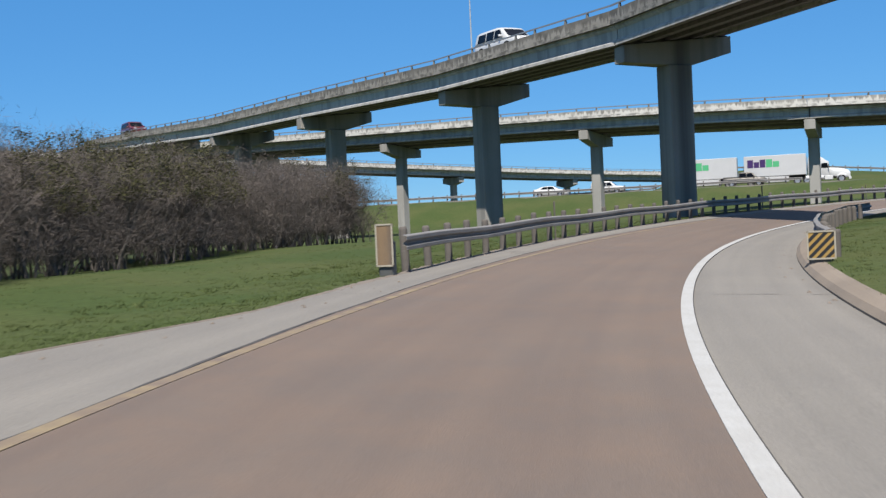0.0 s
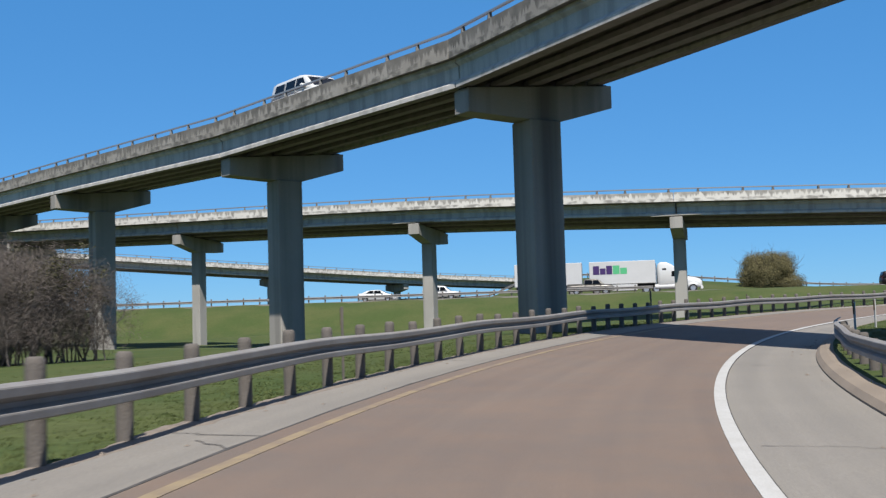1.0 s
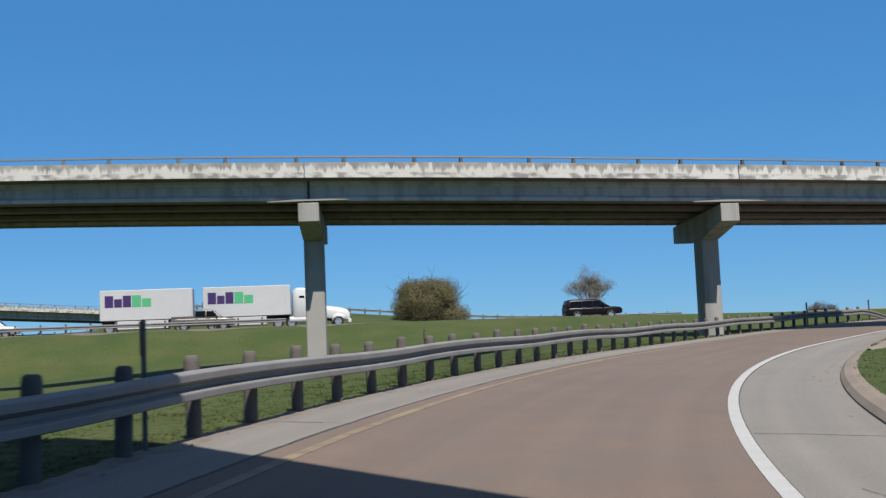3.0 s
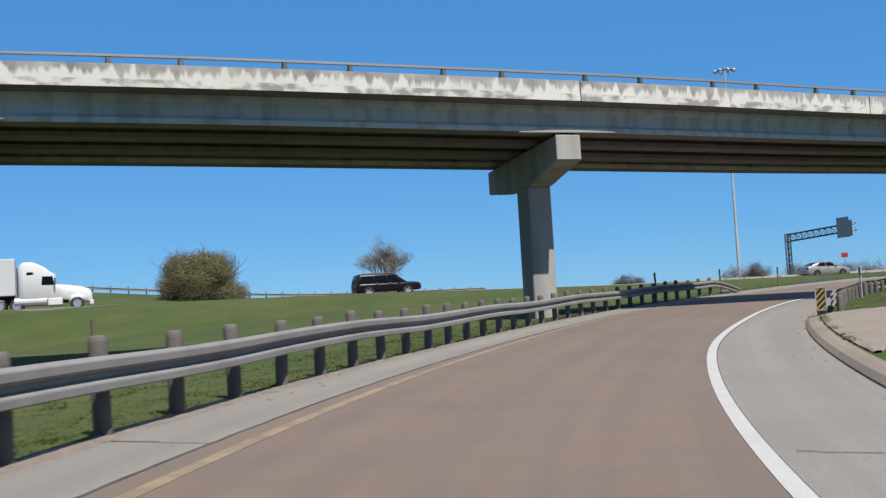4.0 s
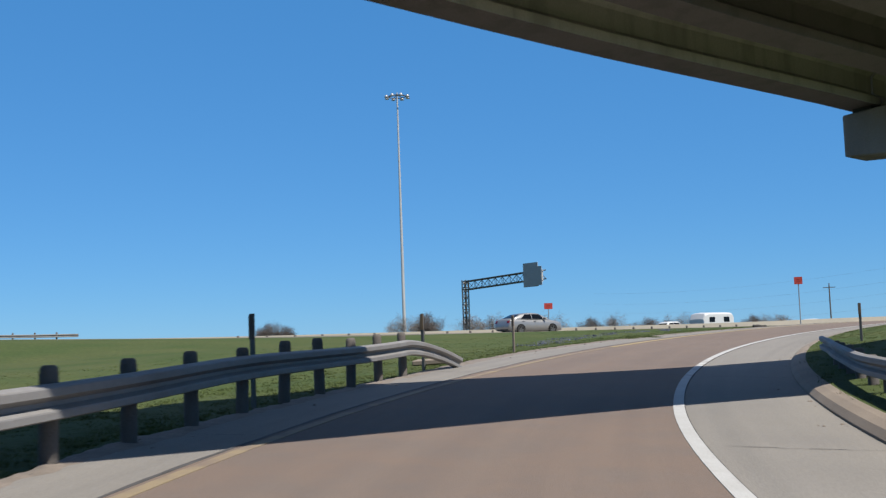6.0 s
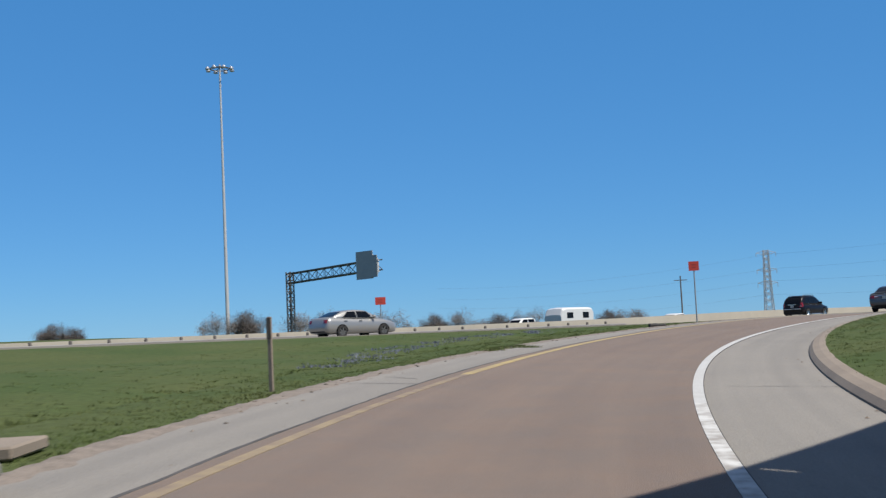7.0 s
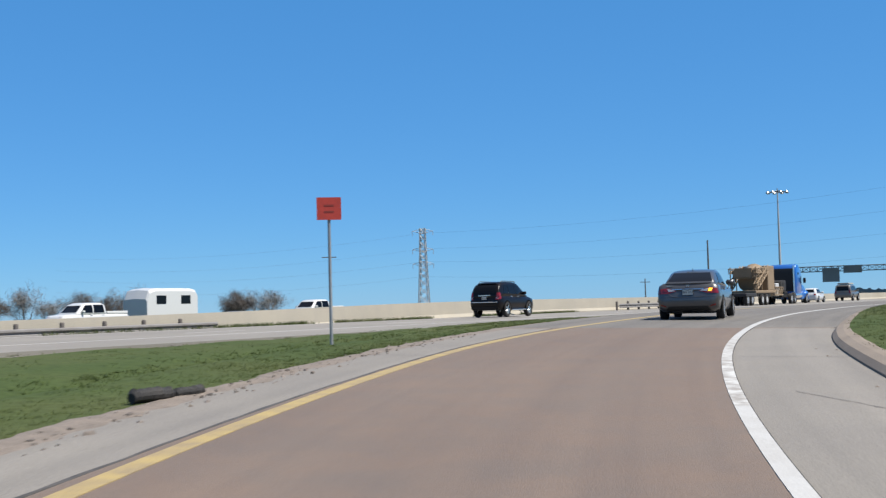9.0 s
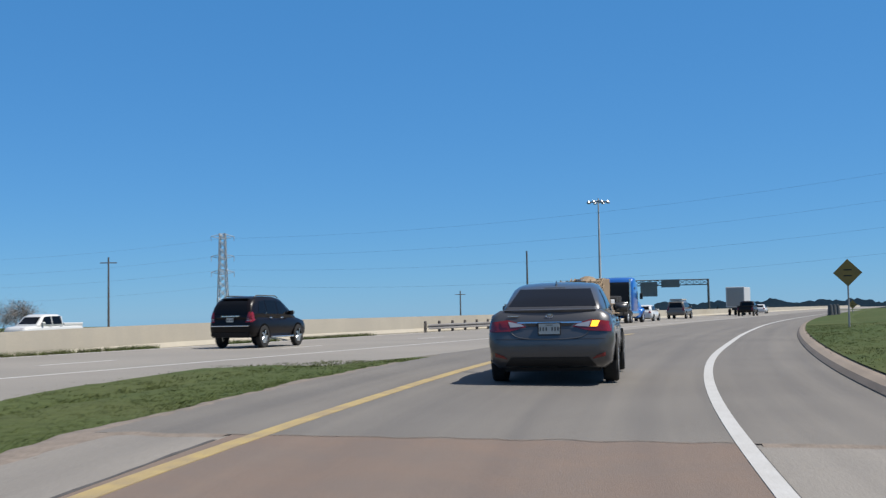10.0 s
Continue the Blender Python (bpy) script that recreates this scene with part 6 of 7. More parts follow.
HATCH = dict(body=[(0, .62, .36, .60), (.04, .76, .28, .80), (.10, .82, .24, .95), (.4, .86, .2, .96), (1.5, .88, .2, .93), (2.9, .87, .2, .90), (3.5, .82, .2, .80), (3.85, .70, .24, .68), (3.95, .55, .30, .58)],
             cabin=[(.12, .74, .94, .70, .97), (.25, .77, .94, .64, 1.22), (.55, .78, .93, .59, 1.42), (1.2, .79, .92, .58, 1.48), (1.9, .79, .91, .58, 1.45), (2.5, .76, .90, .60, 1.18), (3.0, .70, .89, .66, .91)],
             rear=((-.54, 1.06), (.54, 1.06), (.48, 1.36), (-.48, 1.36)), front=((-.6, 1.0), (.6, 1.0), (.52, 1.36), (-.52, 1.36)),
             sides=[((.50, .99), (1.35, .98), (1.35, 1.39), (.72, 1.36)), ((1.42, .98), (2.45, .96), (2.02, 1.36), (1.42, 1.39))], wheels=(.72, 3.15), r=.31, length=3.95, tail=((.52, .76, .74, .92),))
PICKUP = dict(body=[(0, .86, .60, .95), (.03, .96, .50, 1.08), (.10, .99, .48, 1.16), (.6, 1.0, .45, 1.18), (2.1, 1.0, .42, 1.18), (3.6, 1.0, .42, 1.16), (4.6, .98, .42, 1.14), (5.3, .92, .44, 1.08), (5.6, .78, .5, .9)],
              cabin=[(1.95, .93, 1.10, .90, 1.16), (2.02, .94, 1.10, .80, 1.75), (2.3, .95, 1.10, .77, 1.86), (3.4, .95, 1.10, .76, 1.86), (3.8, .94, 1.10, .76, 1.74), (4.2, .92, 1.10, .82, 1.36), (4.5, .90, 1.10, .86, 1.15)],
              rear=((-.66, 1.25), (.66, 1.25), (.6, 1.70), (-.6, 1.70)), front=((-.72, 1.25), (.72, 1.25), (.66, 1.7), (-.66, 1.7)),
              sides=[((2.10, 1.23), (3.0, 1.22), (3.0, 1.74), (2.16, 1.74)), ((3.08, 1.22), (4.08, 1.22), (3.68, 1.70), (3.08, 1.74))], wheels=(1.12, 4.55), r=.40, length=5.6, tail=((.80, .95, .72, 1.08),))


def road_car(name, spec, material, label, rim=None, category="car", group=""):
    thing = tagged(new(name), label, category, group)
    b = shell([body_ring(*q) for q in spec["body"]])
    c = shell([cabin_ring(*q) for q in spec["cabin"]])
    tree = tree_of(b, c)
    body = part("body", b, material, thing, smooth=True)
    part("cabin_shell", c, material, thing, smooth=True)
    L = spec["length"]
    patch(tree, spec["rear"], "x", M_GLASS, "rear_window", thing, "dark tinted rear window")
    patch(tree, spec["front"], "x", M_GLASS, "windscreen", thing, "dark windscreen", flip=-1)
    for quad in spec["sides"]:
        for f in (1, -1):
            patch(tree, quad, "y", M_GLASS, "side_window", thing, "dark side window", flip=f, n=5, m=3)
    r = spec["r"]
    for x in spec["wheels"]:
        wy = max(q[1] for q in spec["body"]) - 0.10
        for f in (1, -1):
            bm = bmesh.new()
            k = 18
            arc = [(r * 1.16 * math.cos(math.pi * i / k), r * 1.14 * math.sin(math.pi * i / k)) for i in range(k + 1)]
            va = [bm.verts.new((x + p, f * (wy + 0.105), max(0.24, r + q))) for p, q in arc]
            vb = [bm.verts.new((x + p, f * (wy - 0.05), max(0.24, r + q))) for p, q in arc]
            # flat dark face in place of the shaded opening; the body is uncut
            bm.faces.new(va)
            for i in range(k):
                bm.faces.new((va[i], va[i + 1], vb[i + 1], vb[i]))
            bmesh.ops.recalc_face_normals(bm, faces=bm.faces)
            part("wheel_arch", bm, M_ARCHSHADE, thing, "dark disc for the shaded wheel arch")
            wheel(thing, x, f * (wy + 0.012), r, 0.22, rim or M_ALLOY)
    for y0, y1, z0, z1 in spec["tail"]:
        for f in (1, -1):
            patch(tree, ((f * y0, z0), (f * y1, z0), (f * y1, z1), (f * y0, z1)), "x", M_TAIL, "tail_light", thing, "red tail light", n=4, m=3, lift=0.012)
            zf = spec["body"][-2][3] - 0.12
            patch(tree, ((f * 0.42, zf - .08), (f * 0.72, zf - .06), (f * 0.72, zf + .06), (f * 0.42, zf + .05)), "x", M_CLEAR, "headlight", thing, "clear headlight", n=4, m=2, lift=0.012, flip=-1)
    zw = spec["sides"][-1][1][1]
    xm = spec["sides"][-1][1][0] - 0.12
    for f in (1, -1):
        bm = bmesh.new()
        box(bm, xm - 0.05, xm + 0.10, f * (wy - 0.02), f * (wy + 0.24), zw - 0.01, zw + 0.15)
        bevel(bm, 0.03, 2)
        part("door_mirror", bm, material, thing, smooth=True)
        for quad in spec["sides"][-2:]:
            bm = bmesh.new()
            xa = quad[0][0] + 0.05
            box(bm, xa, xa + 0.2, f * (wy + 0.085), f * (wy + 0.125), zw - 0.13, zw - 0.09)
            bevel(bm, 0.01)
            part("door_handle", bm, M_CHROME if material == P_BLACK else material, thing)
    bm = bmesh.new()
    zb = spec["body"][0][2]
    box(bm, 0.03, 0.16, -0.62, 0.62, zb - 0.14, zb - 0.02)
    bevel(bm, 0.03)
    part("rear_bumper_trim", bm, M_TRIM, thing, "dark lower bumper")
    return thing, tree, body


def number_plate(thing, y, z, x=-0.02, w=0.30, h=0.15):
    bm = bmesh.new()
    box(bm, x - 0.012, x + 0.05, y - w / 2 - 0.014, y + w / 2 + 0.014, z - h / 2 - 0.014, z + h / 2 + 0.014)
    holder = part("plate_frame", bm, M_TRIM, thing, "black plate frame")
    bm = bmesh.new()
    box(bm, x - 0.016, x - 0.010, y - w / 2, y + w / 2, z - h / 2, z + h / 2)
    part("number_plate", bm, M_PLATE, holder, "white number plate")
    bm = bmesh.new()
    for k in range(7):
        if k == 3:
            continue
        o = y - w * 0.42 + w * 0.84 * k / 6
        box(bm, x - 0.020, x - 0.016, o - 0.010, o + 0.010, z - 0.030, z + 0.025)
    box(bm, x - 0.020, x - 0.016, y - 0.05, y + 0.05, z + 0.048, z + 0.058)
    part("plate_bars", bm, M_STEELDARK, holder, "unreadable dark bars")


# the grey sedan on the ramp
thing, tree, body = road_car("sedan", SEDAN, P_GREY, "mid-grey metallic four-door sedan on the ramp with one amber indicator lit", M_ALLOY)
for o in [c for c in thing.children if c.name.startswith(("tail_light", "rear_bumper_trim"))]:
    bpy.data.objects.remove(o)
for f in (1, -1):
    outer = patch(tree, ((f * .56, .775), (f * .875, .76), (f * .885, .90), (f * .60, .935)), "x", M_TAIL, "tail_light", thing, "swept red tail light", n=7, m=5, lift=0.014)
    patch(tree, ((f * .33, .835), (f * .56, .775), (f * .60, .935), (f * .38, .875)), "x", M_TAIL, "tail_light_inner", outer, "red inner tail light", n=6, m=4, lift=0.012)
    patch(tree, ((f * .36, .845), (f * .56, .83), (f * .595, .915), (f * .40, .872)), "x", M_CLEAR, "reversing_light", outer, "clear reversing light", n=5, m=3, lift=0.018)
    lamp = M_AMBER if f < 0 else M_TAIL
    patch(tree, ((f * .58, .83), (f * .68, .83), (f * .72, .915), (f * .61, .918)), "x", lamp, "indicator", outer, "amber indicator, lit" if f < 0 else "unlit indicator", n=4, m=3, lift=0.02)
    patch(tree, ((f * .60, .375), (f * .79, .415), (f * .79, .47), (f * .66, .425)), "x", M_TAIL, "reflector", thing, "red bumper reflector", n=5, m=2, lift=0.012)
# dark strip painted where the recess above the plate lies in shade
patch(tree, ((-.30, .84), (.30, .84), (.36, .885), (-.36, .885)), "x", M_TRIM, "plate_recess", thing, "dark strip for the shade over the plate", n=14, m=3, lift=0.006)
bm = bmesh.new()
ridge = []
for k in range(49):
    y = -0.58 + 1.16 * k / 48
    z = curve([0.0, 0.25, 0.42, 0.52, 0.58], [0.656, 0.662, 0.68, 0.72, 0.79], abs(y))
    ridge.append(tree.ray_cast(Vector((-9, y, z)), Vector((1, 0, 0)))[0] - Vector((0.002, 0, 0)))
for p, q in zip(ridge, ridge[1:]):
    tube(bm, p, q, 0.008, 0.008, 8, caps=False)
part("boot_crease", bm, P_GREY, thing, smooth=True)
patch(tree, ((-.46, .886), (.46, .886), (.46, .902), (-.46, .902)), "x", M_CHROME, "chrome_strip", thing, "thin chrome strip", n=14, m=1, lift=0.02)
patch(tree, ((-.86, .655), (.86, .655), (.86, .664), (-.86, .664)), "x", M_TRIM, "bumper_seam", thing, "dark bumper gap", n=20, m=1, lift=0.003)
patch(tree, ((-.66, .27), (.66, .27), (.56, .40), (-.56, .40)), "x", M_TRIM, "rear_bumper_trim", thing, "dark lower bumper", n=16, m=4, lift=0.010)
bm = bmesh.new()
box(bm, 0.45, 3.9, -0.70, 0.70, 0.18, 0.30)
part("underbody", bm, M_TRIM, thing, "dark underbody")
bm = bmesh.new()
pts = [(-.66, .175), (-.5, .150), (-.25, .135), (0, .13), (.25, .135), (.5, .150), (.66, .175)]
ra = [[bm.verts.new((x + dx, y, 1.062 + dz)) for dx, dz in ((0.0, -0.03), (-0.022, 0.010), (0.0, 0.018), (0.13, 0.012), (0.14, -0.03))] for y, x in pts]
for g, h in zip(ra, ra[1:]):
    for j in range(5):
        k = (j + 1) % 5
        bm.faces.new((g[j], h[j], h[k], g[k]))
bm.faces.new(ra[0]), bm.faces.new(ra[-1][::-1])
bmesh.ops.recalc_face_normals(bm, faces=bm.faces)
part("boot_spoiler", bm, P_GREY, thing, smooth=False)
number_plate(thing, 0.0, 0.805, 0.02)
bm = bmesh.new()
for k in range(20):
    a, b = 2 * math.pi * k / 20, 2 * math.pi * (k + 1) / 20
    tube(bm, (0.09, 0.05 * math.cos(a), 0.985 + 0.026 * math.sin(a)), (0.09, 0.05 * math.cos(b), 0.985 + 0.026 * math.sin(b)), 0.006, 0.006, 5, caps=False)
box(bm, 0.083, 0.097, -0.025, 0.025, 0.98, 0.99)
part("emblem", bm, M_CHROME, thing, "oval chrome emblem")
bm = bmesh.new()
box(bm, 0.085, 0.10, 0.44, 0.60, 0.985, 0.995)
part("model_badge", bm, M_CHROME, thing, "small chrome badge bar")
bm = bmesh.new()
v = [bm.verts.new(q) for q in ((1.32, 0, 1.415), (1.34, .018, 1.41), (1.52, .03, 1.44), (1.52, -.03, 1.44), (1.34, -.018, 1.41), (1.36, 0, 1.51), (1.40, 0, 1.51))]
for f in ((0, 1, 5), (1, 2, 6, 5), (2, 3, 6), (3, 4, 5, 6), (4, 0, 5), (0, 4, 3, 2, 1)):
    bm.faces.new([v[i] for i in f])
part("roof_aerial", bm, P_GREY, thing, "grey fin aerial")
bm = bmesh.new()
box(bm, 1.16, 1.20, -0.16, 0.16, 1.385, 1.40)
part("high_brake_light", bm, M_CLEAR, thing, "slim high brake light")
place(thing, on_ramp(194.1, 0.85, 0.0), Vector((math.sin(radians(97.3)), math.cos(radians(97.3)), 0)), 0.01)
thing.matrix_basis = thing.matrix_basis @ Matrix.Diagonal((1.0, 1.035, 1.045, 1))


def on_highway(thing, u, v, scale=(1, 1, 1), oncoming=False):
    """Stand a vehicle on the highway, or on the ground beyond it."""
    p = hw(u, v, 0.004)
    if v > 9:
        p.z = ground_z(p.x, p.y)
    place(thing, p, -HU if oncoming else HU)
    thing.matrix_basis = thing.matrix_basis @ Matrix.Diagonal((*scale, 1))


# the black sport utility with chrome rims
thing, tree, body = road_car("suv", ROUND_SUV, P_BLACK, "large black sport utility vehicle with chrome wheels on the highway", M_CHROME)
for o in [c for c in thing.children if c.name.startswith("tail_light")]:
    bpy.data.objects.remove(o)
for f in (1, -1):
    # lamps that wrap round the corner of the tail
    lamp = patch(tree, ((f * .70, .95), (f * .93, .96), (f * .925, 1.36), (f * .76, 1.32)), "x", M_TAIL, "tail_light", thing, "tall red tail light", n=6, m=6, lift=0.016)
    patch(tree, ((.09, .97), (.30, 1.02), (.26, 1.32), (.12, 1.34)), "y", M_TAIL, "side_lens", lamp, n=4, m=4, lift=0.014, flip=f)
    patch(tree, ((f * .74, 1.01), (f * .90, 1.01), (f * .90, 1.08), (f * .74, 1.08)), "x", M_CLEAR, "reversing_light", lamp, "clear reversing light", n=3, m=2, lift=0.02)
bm = bmesh.new()
box(bm, -0.05, 0.06, -0.84, 0.84, 0.80, 0.835)
bevel(bm, 0.01)
part("chrome_bumper_strip", bm, M_CHROME, thing, "chrome bumper strip")
bm = bmesh.new()
box(bm, -0.02, 0.10, -0.40, 0.40, 1.155, 1.20)
bevel(bm, 0.015, 2)
part("tailgate_bar", bm, M_CHROME, thing, "chrome bar across the tailgate")
number_plate(thing, 0.0, 1.04, 0.0)
bm = bmesh.new()
box(bm, -0.03, 0.5, -0.86, 0.86, 0.40, 0.62)
bevel(bm, 0.05, 2)
part("rear_bumper", bm, P_BLACK, thing)
bm = bmesh.new()
box(bm, 0.40, 0.56, -0.60, 0.60, 1.80, 1.84)
bevel(bm, 0.015)
part("roof_spoiler", bm, P_BLACK, thing)
for f in (1, -1):
    bm = bmesh.new()
    st = [(0.75, 1.87), (0.9, 1.945), (2.5, 1.935), (2.68, 1.86)]
    for (xa, za), (xb, zb) in zip(st, st[1:]):
        tube(bm, (xa, f * .68, za), (xb, f * .68, zb), 0.022, 0.022, 8)
    part("roof_rail", bm, M_STEELDARK, thing)
    bm = bmesh.new()
    box(bm, 1.5, 3.45, f * 0.95, f * 1.05, 0.36, 0.42)
    bevel(bm, 0.015)
    part("side_step", bm, M_CHROME, thing, "chrome side step")
    bm = bmesh.new()
    box(bm, 1.28, 1.36, f * 0.86, f * 0.915, 1.27, 1.30)
    part("window_badge", bm, M_CHROME, thing, "small chrome trim by the window")
on_highway(thing, 12.3, -0.2, (0.84, 0.93, 0.97))

# a longer black one further back
thing, tree, body = road_car("suv", SUV, P_BLACK, "long black sport utility vehicle with a squared roof on the highway", M_ALLOY)
for f in (1, -1):
    bm = bmesh.new()
    tube(bm, (.6, f * .70, 1.92), (2.9, f * .70, 1.92), 0.022, 0.022, 8)
    tube(bm, (.6, f * .70, 1.86), (.6, f * .70, 1.92), 0.02, 0.02, 6)
    tube(bm, (2.9, f * .70, 1.84), (2.9, f * .70, 1.92), 0.02, 0.02, 6)
    part("roof_rail", bm, M_STEELDARK, thing)
on_highway(thing, -77.5, -0.5, (1.1, 1.0, 0.98))

thing, tree, body = road_car("suv", SUV, P_TAUPE, "taupe sport utility vehicle with a pale load on its roof", M_ALLOY)
bm = bmesh.new()
box(bm, 0.35, 3.0, -0.68, 0.68, 1.92, 2.12)
bevel(bm, 0.06, 2)
part("roof_load", bm, M_CANVAS, thing, "pale wrapped roof load")
on_highway(thing, 100.2, 0.3)
thing, tree, body = road_car("sedan", SEDAN, P_SILVER, "silver-white saloon car on the highway", M_STEELDARK)
on_highway(thing, -34.4, -0.5)
thing, tree, body = road_car("suv", SUV, P_WHITE, "white sport utility vehicle with roof bars on the highway", M_ALLOY)
on_highway(thing, -131.5, -4.1, (0.9, 0.9, 0.9))
thing, tree, body = road_car("sedan", SEDAN, P_WHITE, "white low saloon car on the highway", M_ALLOY)
on_highway(thing, -139.5, -4.1)
thing, tree, body = road_car("hatchback", HATCH, P_WHITE, "white compact hatchback on the highway", M_ALLOY)
on_highway(thing, 82.5, 0.0)
thing, tree, body = road_car("hatchback", HATCH, P_WHITE, "white compact hatchback far along the highway", M_ALLOY)
on_highway(thing, 168, -0.5)


def bed_of(thing, material):
    """The open bed of a pickup, let into its top."""
    bm = bmesh.new()
    box(bm, 0.16, 1.86, -0.80, 0.80, 1.178, 1.21)
    part("bed_floor", bm, M_TRIM, thing, "dark open bed")
    for y0, y1, x0, x1 in ((0.80, 0.97, 0.06, 1.92), (-0.97, -0.80, 0.06, 1.92), (-0.8, 0.8, 0.04, 0.14)):
        bm = bmesh.new()
        box(bm, x0, x1, y0, y1, 1.12, 1.30)
        bevel(bm, 0.03)
        part("bed_side", bm, material, thing)


for material, u, v, label in ((P_TAUPE, -114.0, -4.1, "dull grey-brown pickup on the highway"), (P_WHITE, 40.5, 30, "white pickup on the road beyond the median"), (P_WHITE, 15.7, 30, "white pickup towing a travel trailer beyond the median"), (P_BLACK, 125.0, -3.7, "dark pickup far along the highway")):
    thing, tree, body = road_car("pickup", PICKUP, material, label, M_ALLOY, "pickup")
    bed_of(thing, material)
    on_highway(thing, u, v, oncoming=v > 9)
thing, tree, body = road_car("sedan", SEDAN, P_BLACK, "dark saloon car on the road beyond the median", M_ALLOY)
on_highway(thing, 42.8, 45)


def truck_wheel(parent, x, y, r=0.5, rim=M_ALLOY):
    return wheel(parent, x, y, r, 0.30, rim, 8)


def beveled(name, parent, material, dims, w=0.04, label="", seg=1):
    bm = bmesh.new()
    box(bm, *dims)
    bevel(bm, w, seg)
    return part(name, bm, material, parent, label)


def tractor(thing, x0, material, tank):
    """A sleeper tractor with its rear at x0, 7.2 m long."""
    def ring(x, w, zb, zt, r=0.12):
        return x0 + x, [(0, zb), (w - 0.05, zb), (w, zb + 0.06), (w, zt - r * 1.4), (w - r * 0.4, zt - r * 0.4), (w - r * 1.3, zt), (0, zt + 0.02)]
    b = shell([ring(1.9, 1.05, 1.0, 3.05), ring(2.0, 1.2, .9, 3.5), ring(2.3, 1.22, .9, 3.72), ring(3.0, 1.22, .9, 3.70), ring(3.7, 1.2, .9, 3.35), ring(4.2, 1.15, .9, 2.95), ring(4.55, 1.08, .9, 2.75)])
    tree = tree_of(b)
    part("sleeper_cab", b, material, thing, smooth=True)
    for f in (1, -1):
        patch(tree, ((x0 + 3.55, 1.95), (x0 + 4.45, 1.95), (x0 + 4.35, 2.6), (x0 + 3.6, 2.6)), "y", M_GLASS, "side_window", thing, "dark cab window", flip=f, n=4, m=3)
        patch(tree, ((x0 + 2.5, 2.75), (x0 + 3.0, 2.75), (x0 + 2.95, 2.95), (x0 + 2.5, 2.95)), "y", M_GLASS, "sleeper_window", thing, "small sleeper window", flip=f, n=3, m=2)
        bm = bmesh.new()
        tube(bm, (x0 + 1.6, f * 0.98, 0.78), (x0 + 3.9, f * 0.98, 0.78), 0.30, 0.30, 16)
        part("fuel_tank", bm, tank, thing, "bright cylindrical fuel tank")
        beveled("cab_step", thing, material, (x0 + 3.95, x0 + 5.0, f * 0.75, f * 1.2, 0.42, 0.95), 0.05)
        bm = bmesh.new()
        box(bm, x0 + 4.45, x0 + 4.55, f * 1.25, f * 1.5, 1.95, 2.45)
        bevel(bm, 0.03)
        part("door_mirror", bm, M_TRIM, thing, "black cab mirror")
        bm = bmesh.new()
        tube(bm, (x0 + 1.75, f * 1.05, 0.9), (x0 + 1.75, f * 1.05, 3.6), 0.075, 0.075, 10)
        part("exhaust_stack", bm, M_CHROME, thing, "chrome exhaust stack")
    patch(tree, ((-1.0, 1.15), (1.0, 1.15), (1.0, 3.35), (-1.0, 3.35)), "x", M_TRIM, "cab_back", thing, "dark rear wall of the sleeper", n=6, m=8)
    patch(tree, ((-.85, 2.1), (.85, 2.1), (.8, 2.68), (-.8, 2.68)), "x", M_GLASS, "windscreen", thing, "dark windscreen", flip=-1)
    h = shell([ring(4.5, 1.0, .9, 2.0, .2), ring(5.2, .98, .8, 1.95, .25), ring(6.3, .95, .7, 1.80, .3), ring(6.9, .90, .6, 1.60, .3), ring(7.15, .80, .6, 1.35, .3)])
    part("bonnet", h, material, thing, smooth=True)
    beveled("front_bumper", thing, material, (x0 + 6.95, x0 + 7.25, -1.1, 1.1, 0.35, 0.72), 0.05)
    for f in (1, -1):
        b2 = shell([(x0 + 5.45, [(0, .5), (.05, .5), (.06, .75), (0, .8)]), (x0 + 5.6, [(0, .6), (.2, .6), (.22, 1.05), (0, 1.1)]), (x0 + 6.1, [(0, .7), (.22, .7), (.22, 1.2), (0, 1.25)]), (x0 + 6.7, [(0, .6), (.18, .6), (.2, 1.0), (0, 1.05)])])
        bmesh.ops.translate(b2, verts=b2.verts, vec=(0, f * 0.98, 0))
        part("front_wing", b2, material, thing, smooth=True)
        truck_wheel(thing, x0 + 6.05, f * 1.05)
        for x in (0.55, 1.75):
            truck_wheel(thing, x0 + x, f * 1.0)
    beveled("chassis", thing, M_TRIM, (x0 - 0.3, x0 + 6.8, -0.45, 0.45, 0.6, 0.95), 0.03, "dark steel chassis")
    beveled("fifth_wheel", thing, M_TRIM, (x0 + 0.3, x0 + 1.4, -0.5, 0.5, 0.95, 1.2), 0.03, "black coupling plate")


# blue tractor drawing a low trailer with a tan batching machine
U0, LEN = 54.4, 21.6
thing = tagged(new("low_loader_truck"), "bright blue sleeper tractor drawing a low trailer of tan machinery", "truck")
tractor(thing, LEN - 7.2, P_BLUE, M_CHROME)
beveled("rear_dolly", thing, M_TRIM, (0.0, 3.1, -1.2, 1.2, 0.75, 1.05), 0.05, "black rear axle frame")
for x in (0.7, 2.0):
    for f in (1, -1):
        truck_wheel(thing, x, f * 1.0, 0.5)
for x in (4.9, 6.3):
    for f in (1, -1):
        truck_wheel(thing, x, f * 1.05, 0.48, M_BOXWHITE)
beveled("trailer_bed", thing, P_TAN, (2.9, 9.3, -1.2, 1.2, 1.05, 1.28), 0.03, "tan steel trailer bed")
beveled("machine_body", thing, P_TAN, (6.9, 8.9, -1.15, 1.15, 1.28, 3.45), 0.05, "tan boxed silo end")
bm = bmesh.new()
tube(bm, (4.3, 0, 1.9), (6.9, 0, 2.7), 0.75, 1.0, 18)
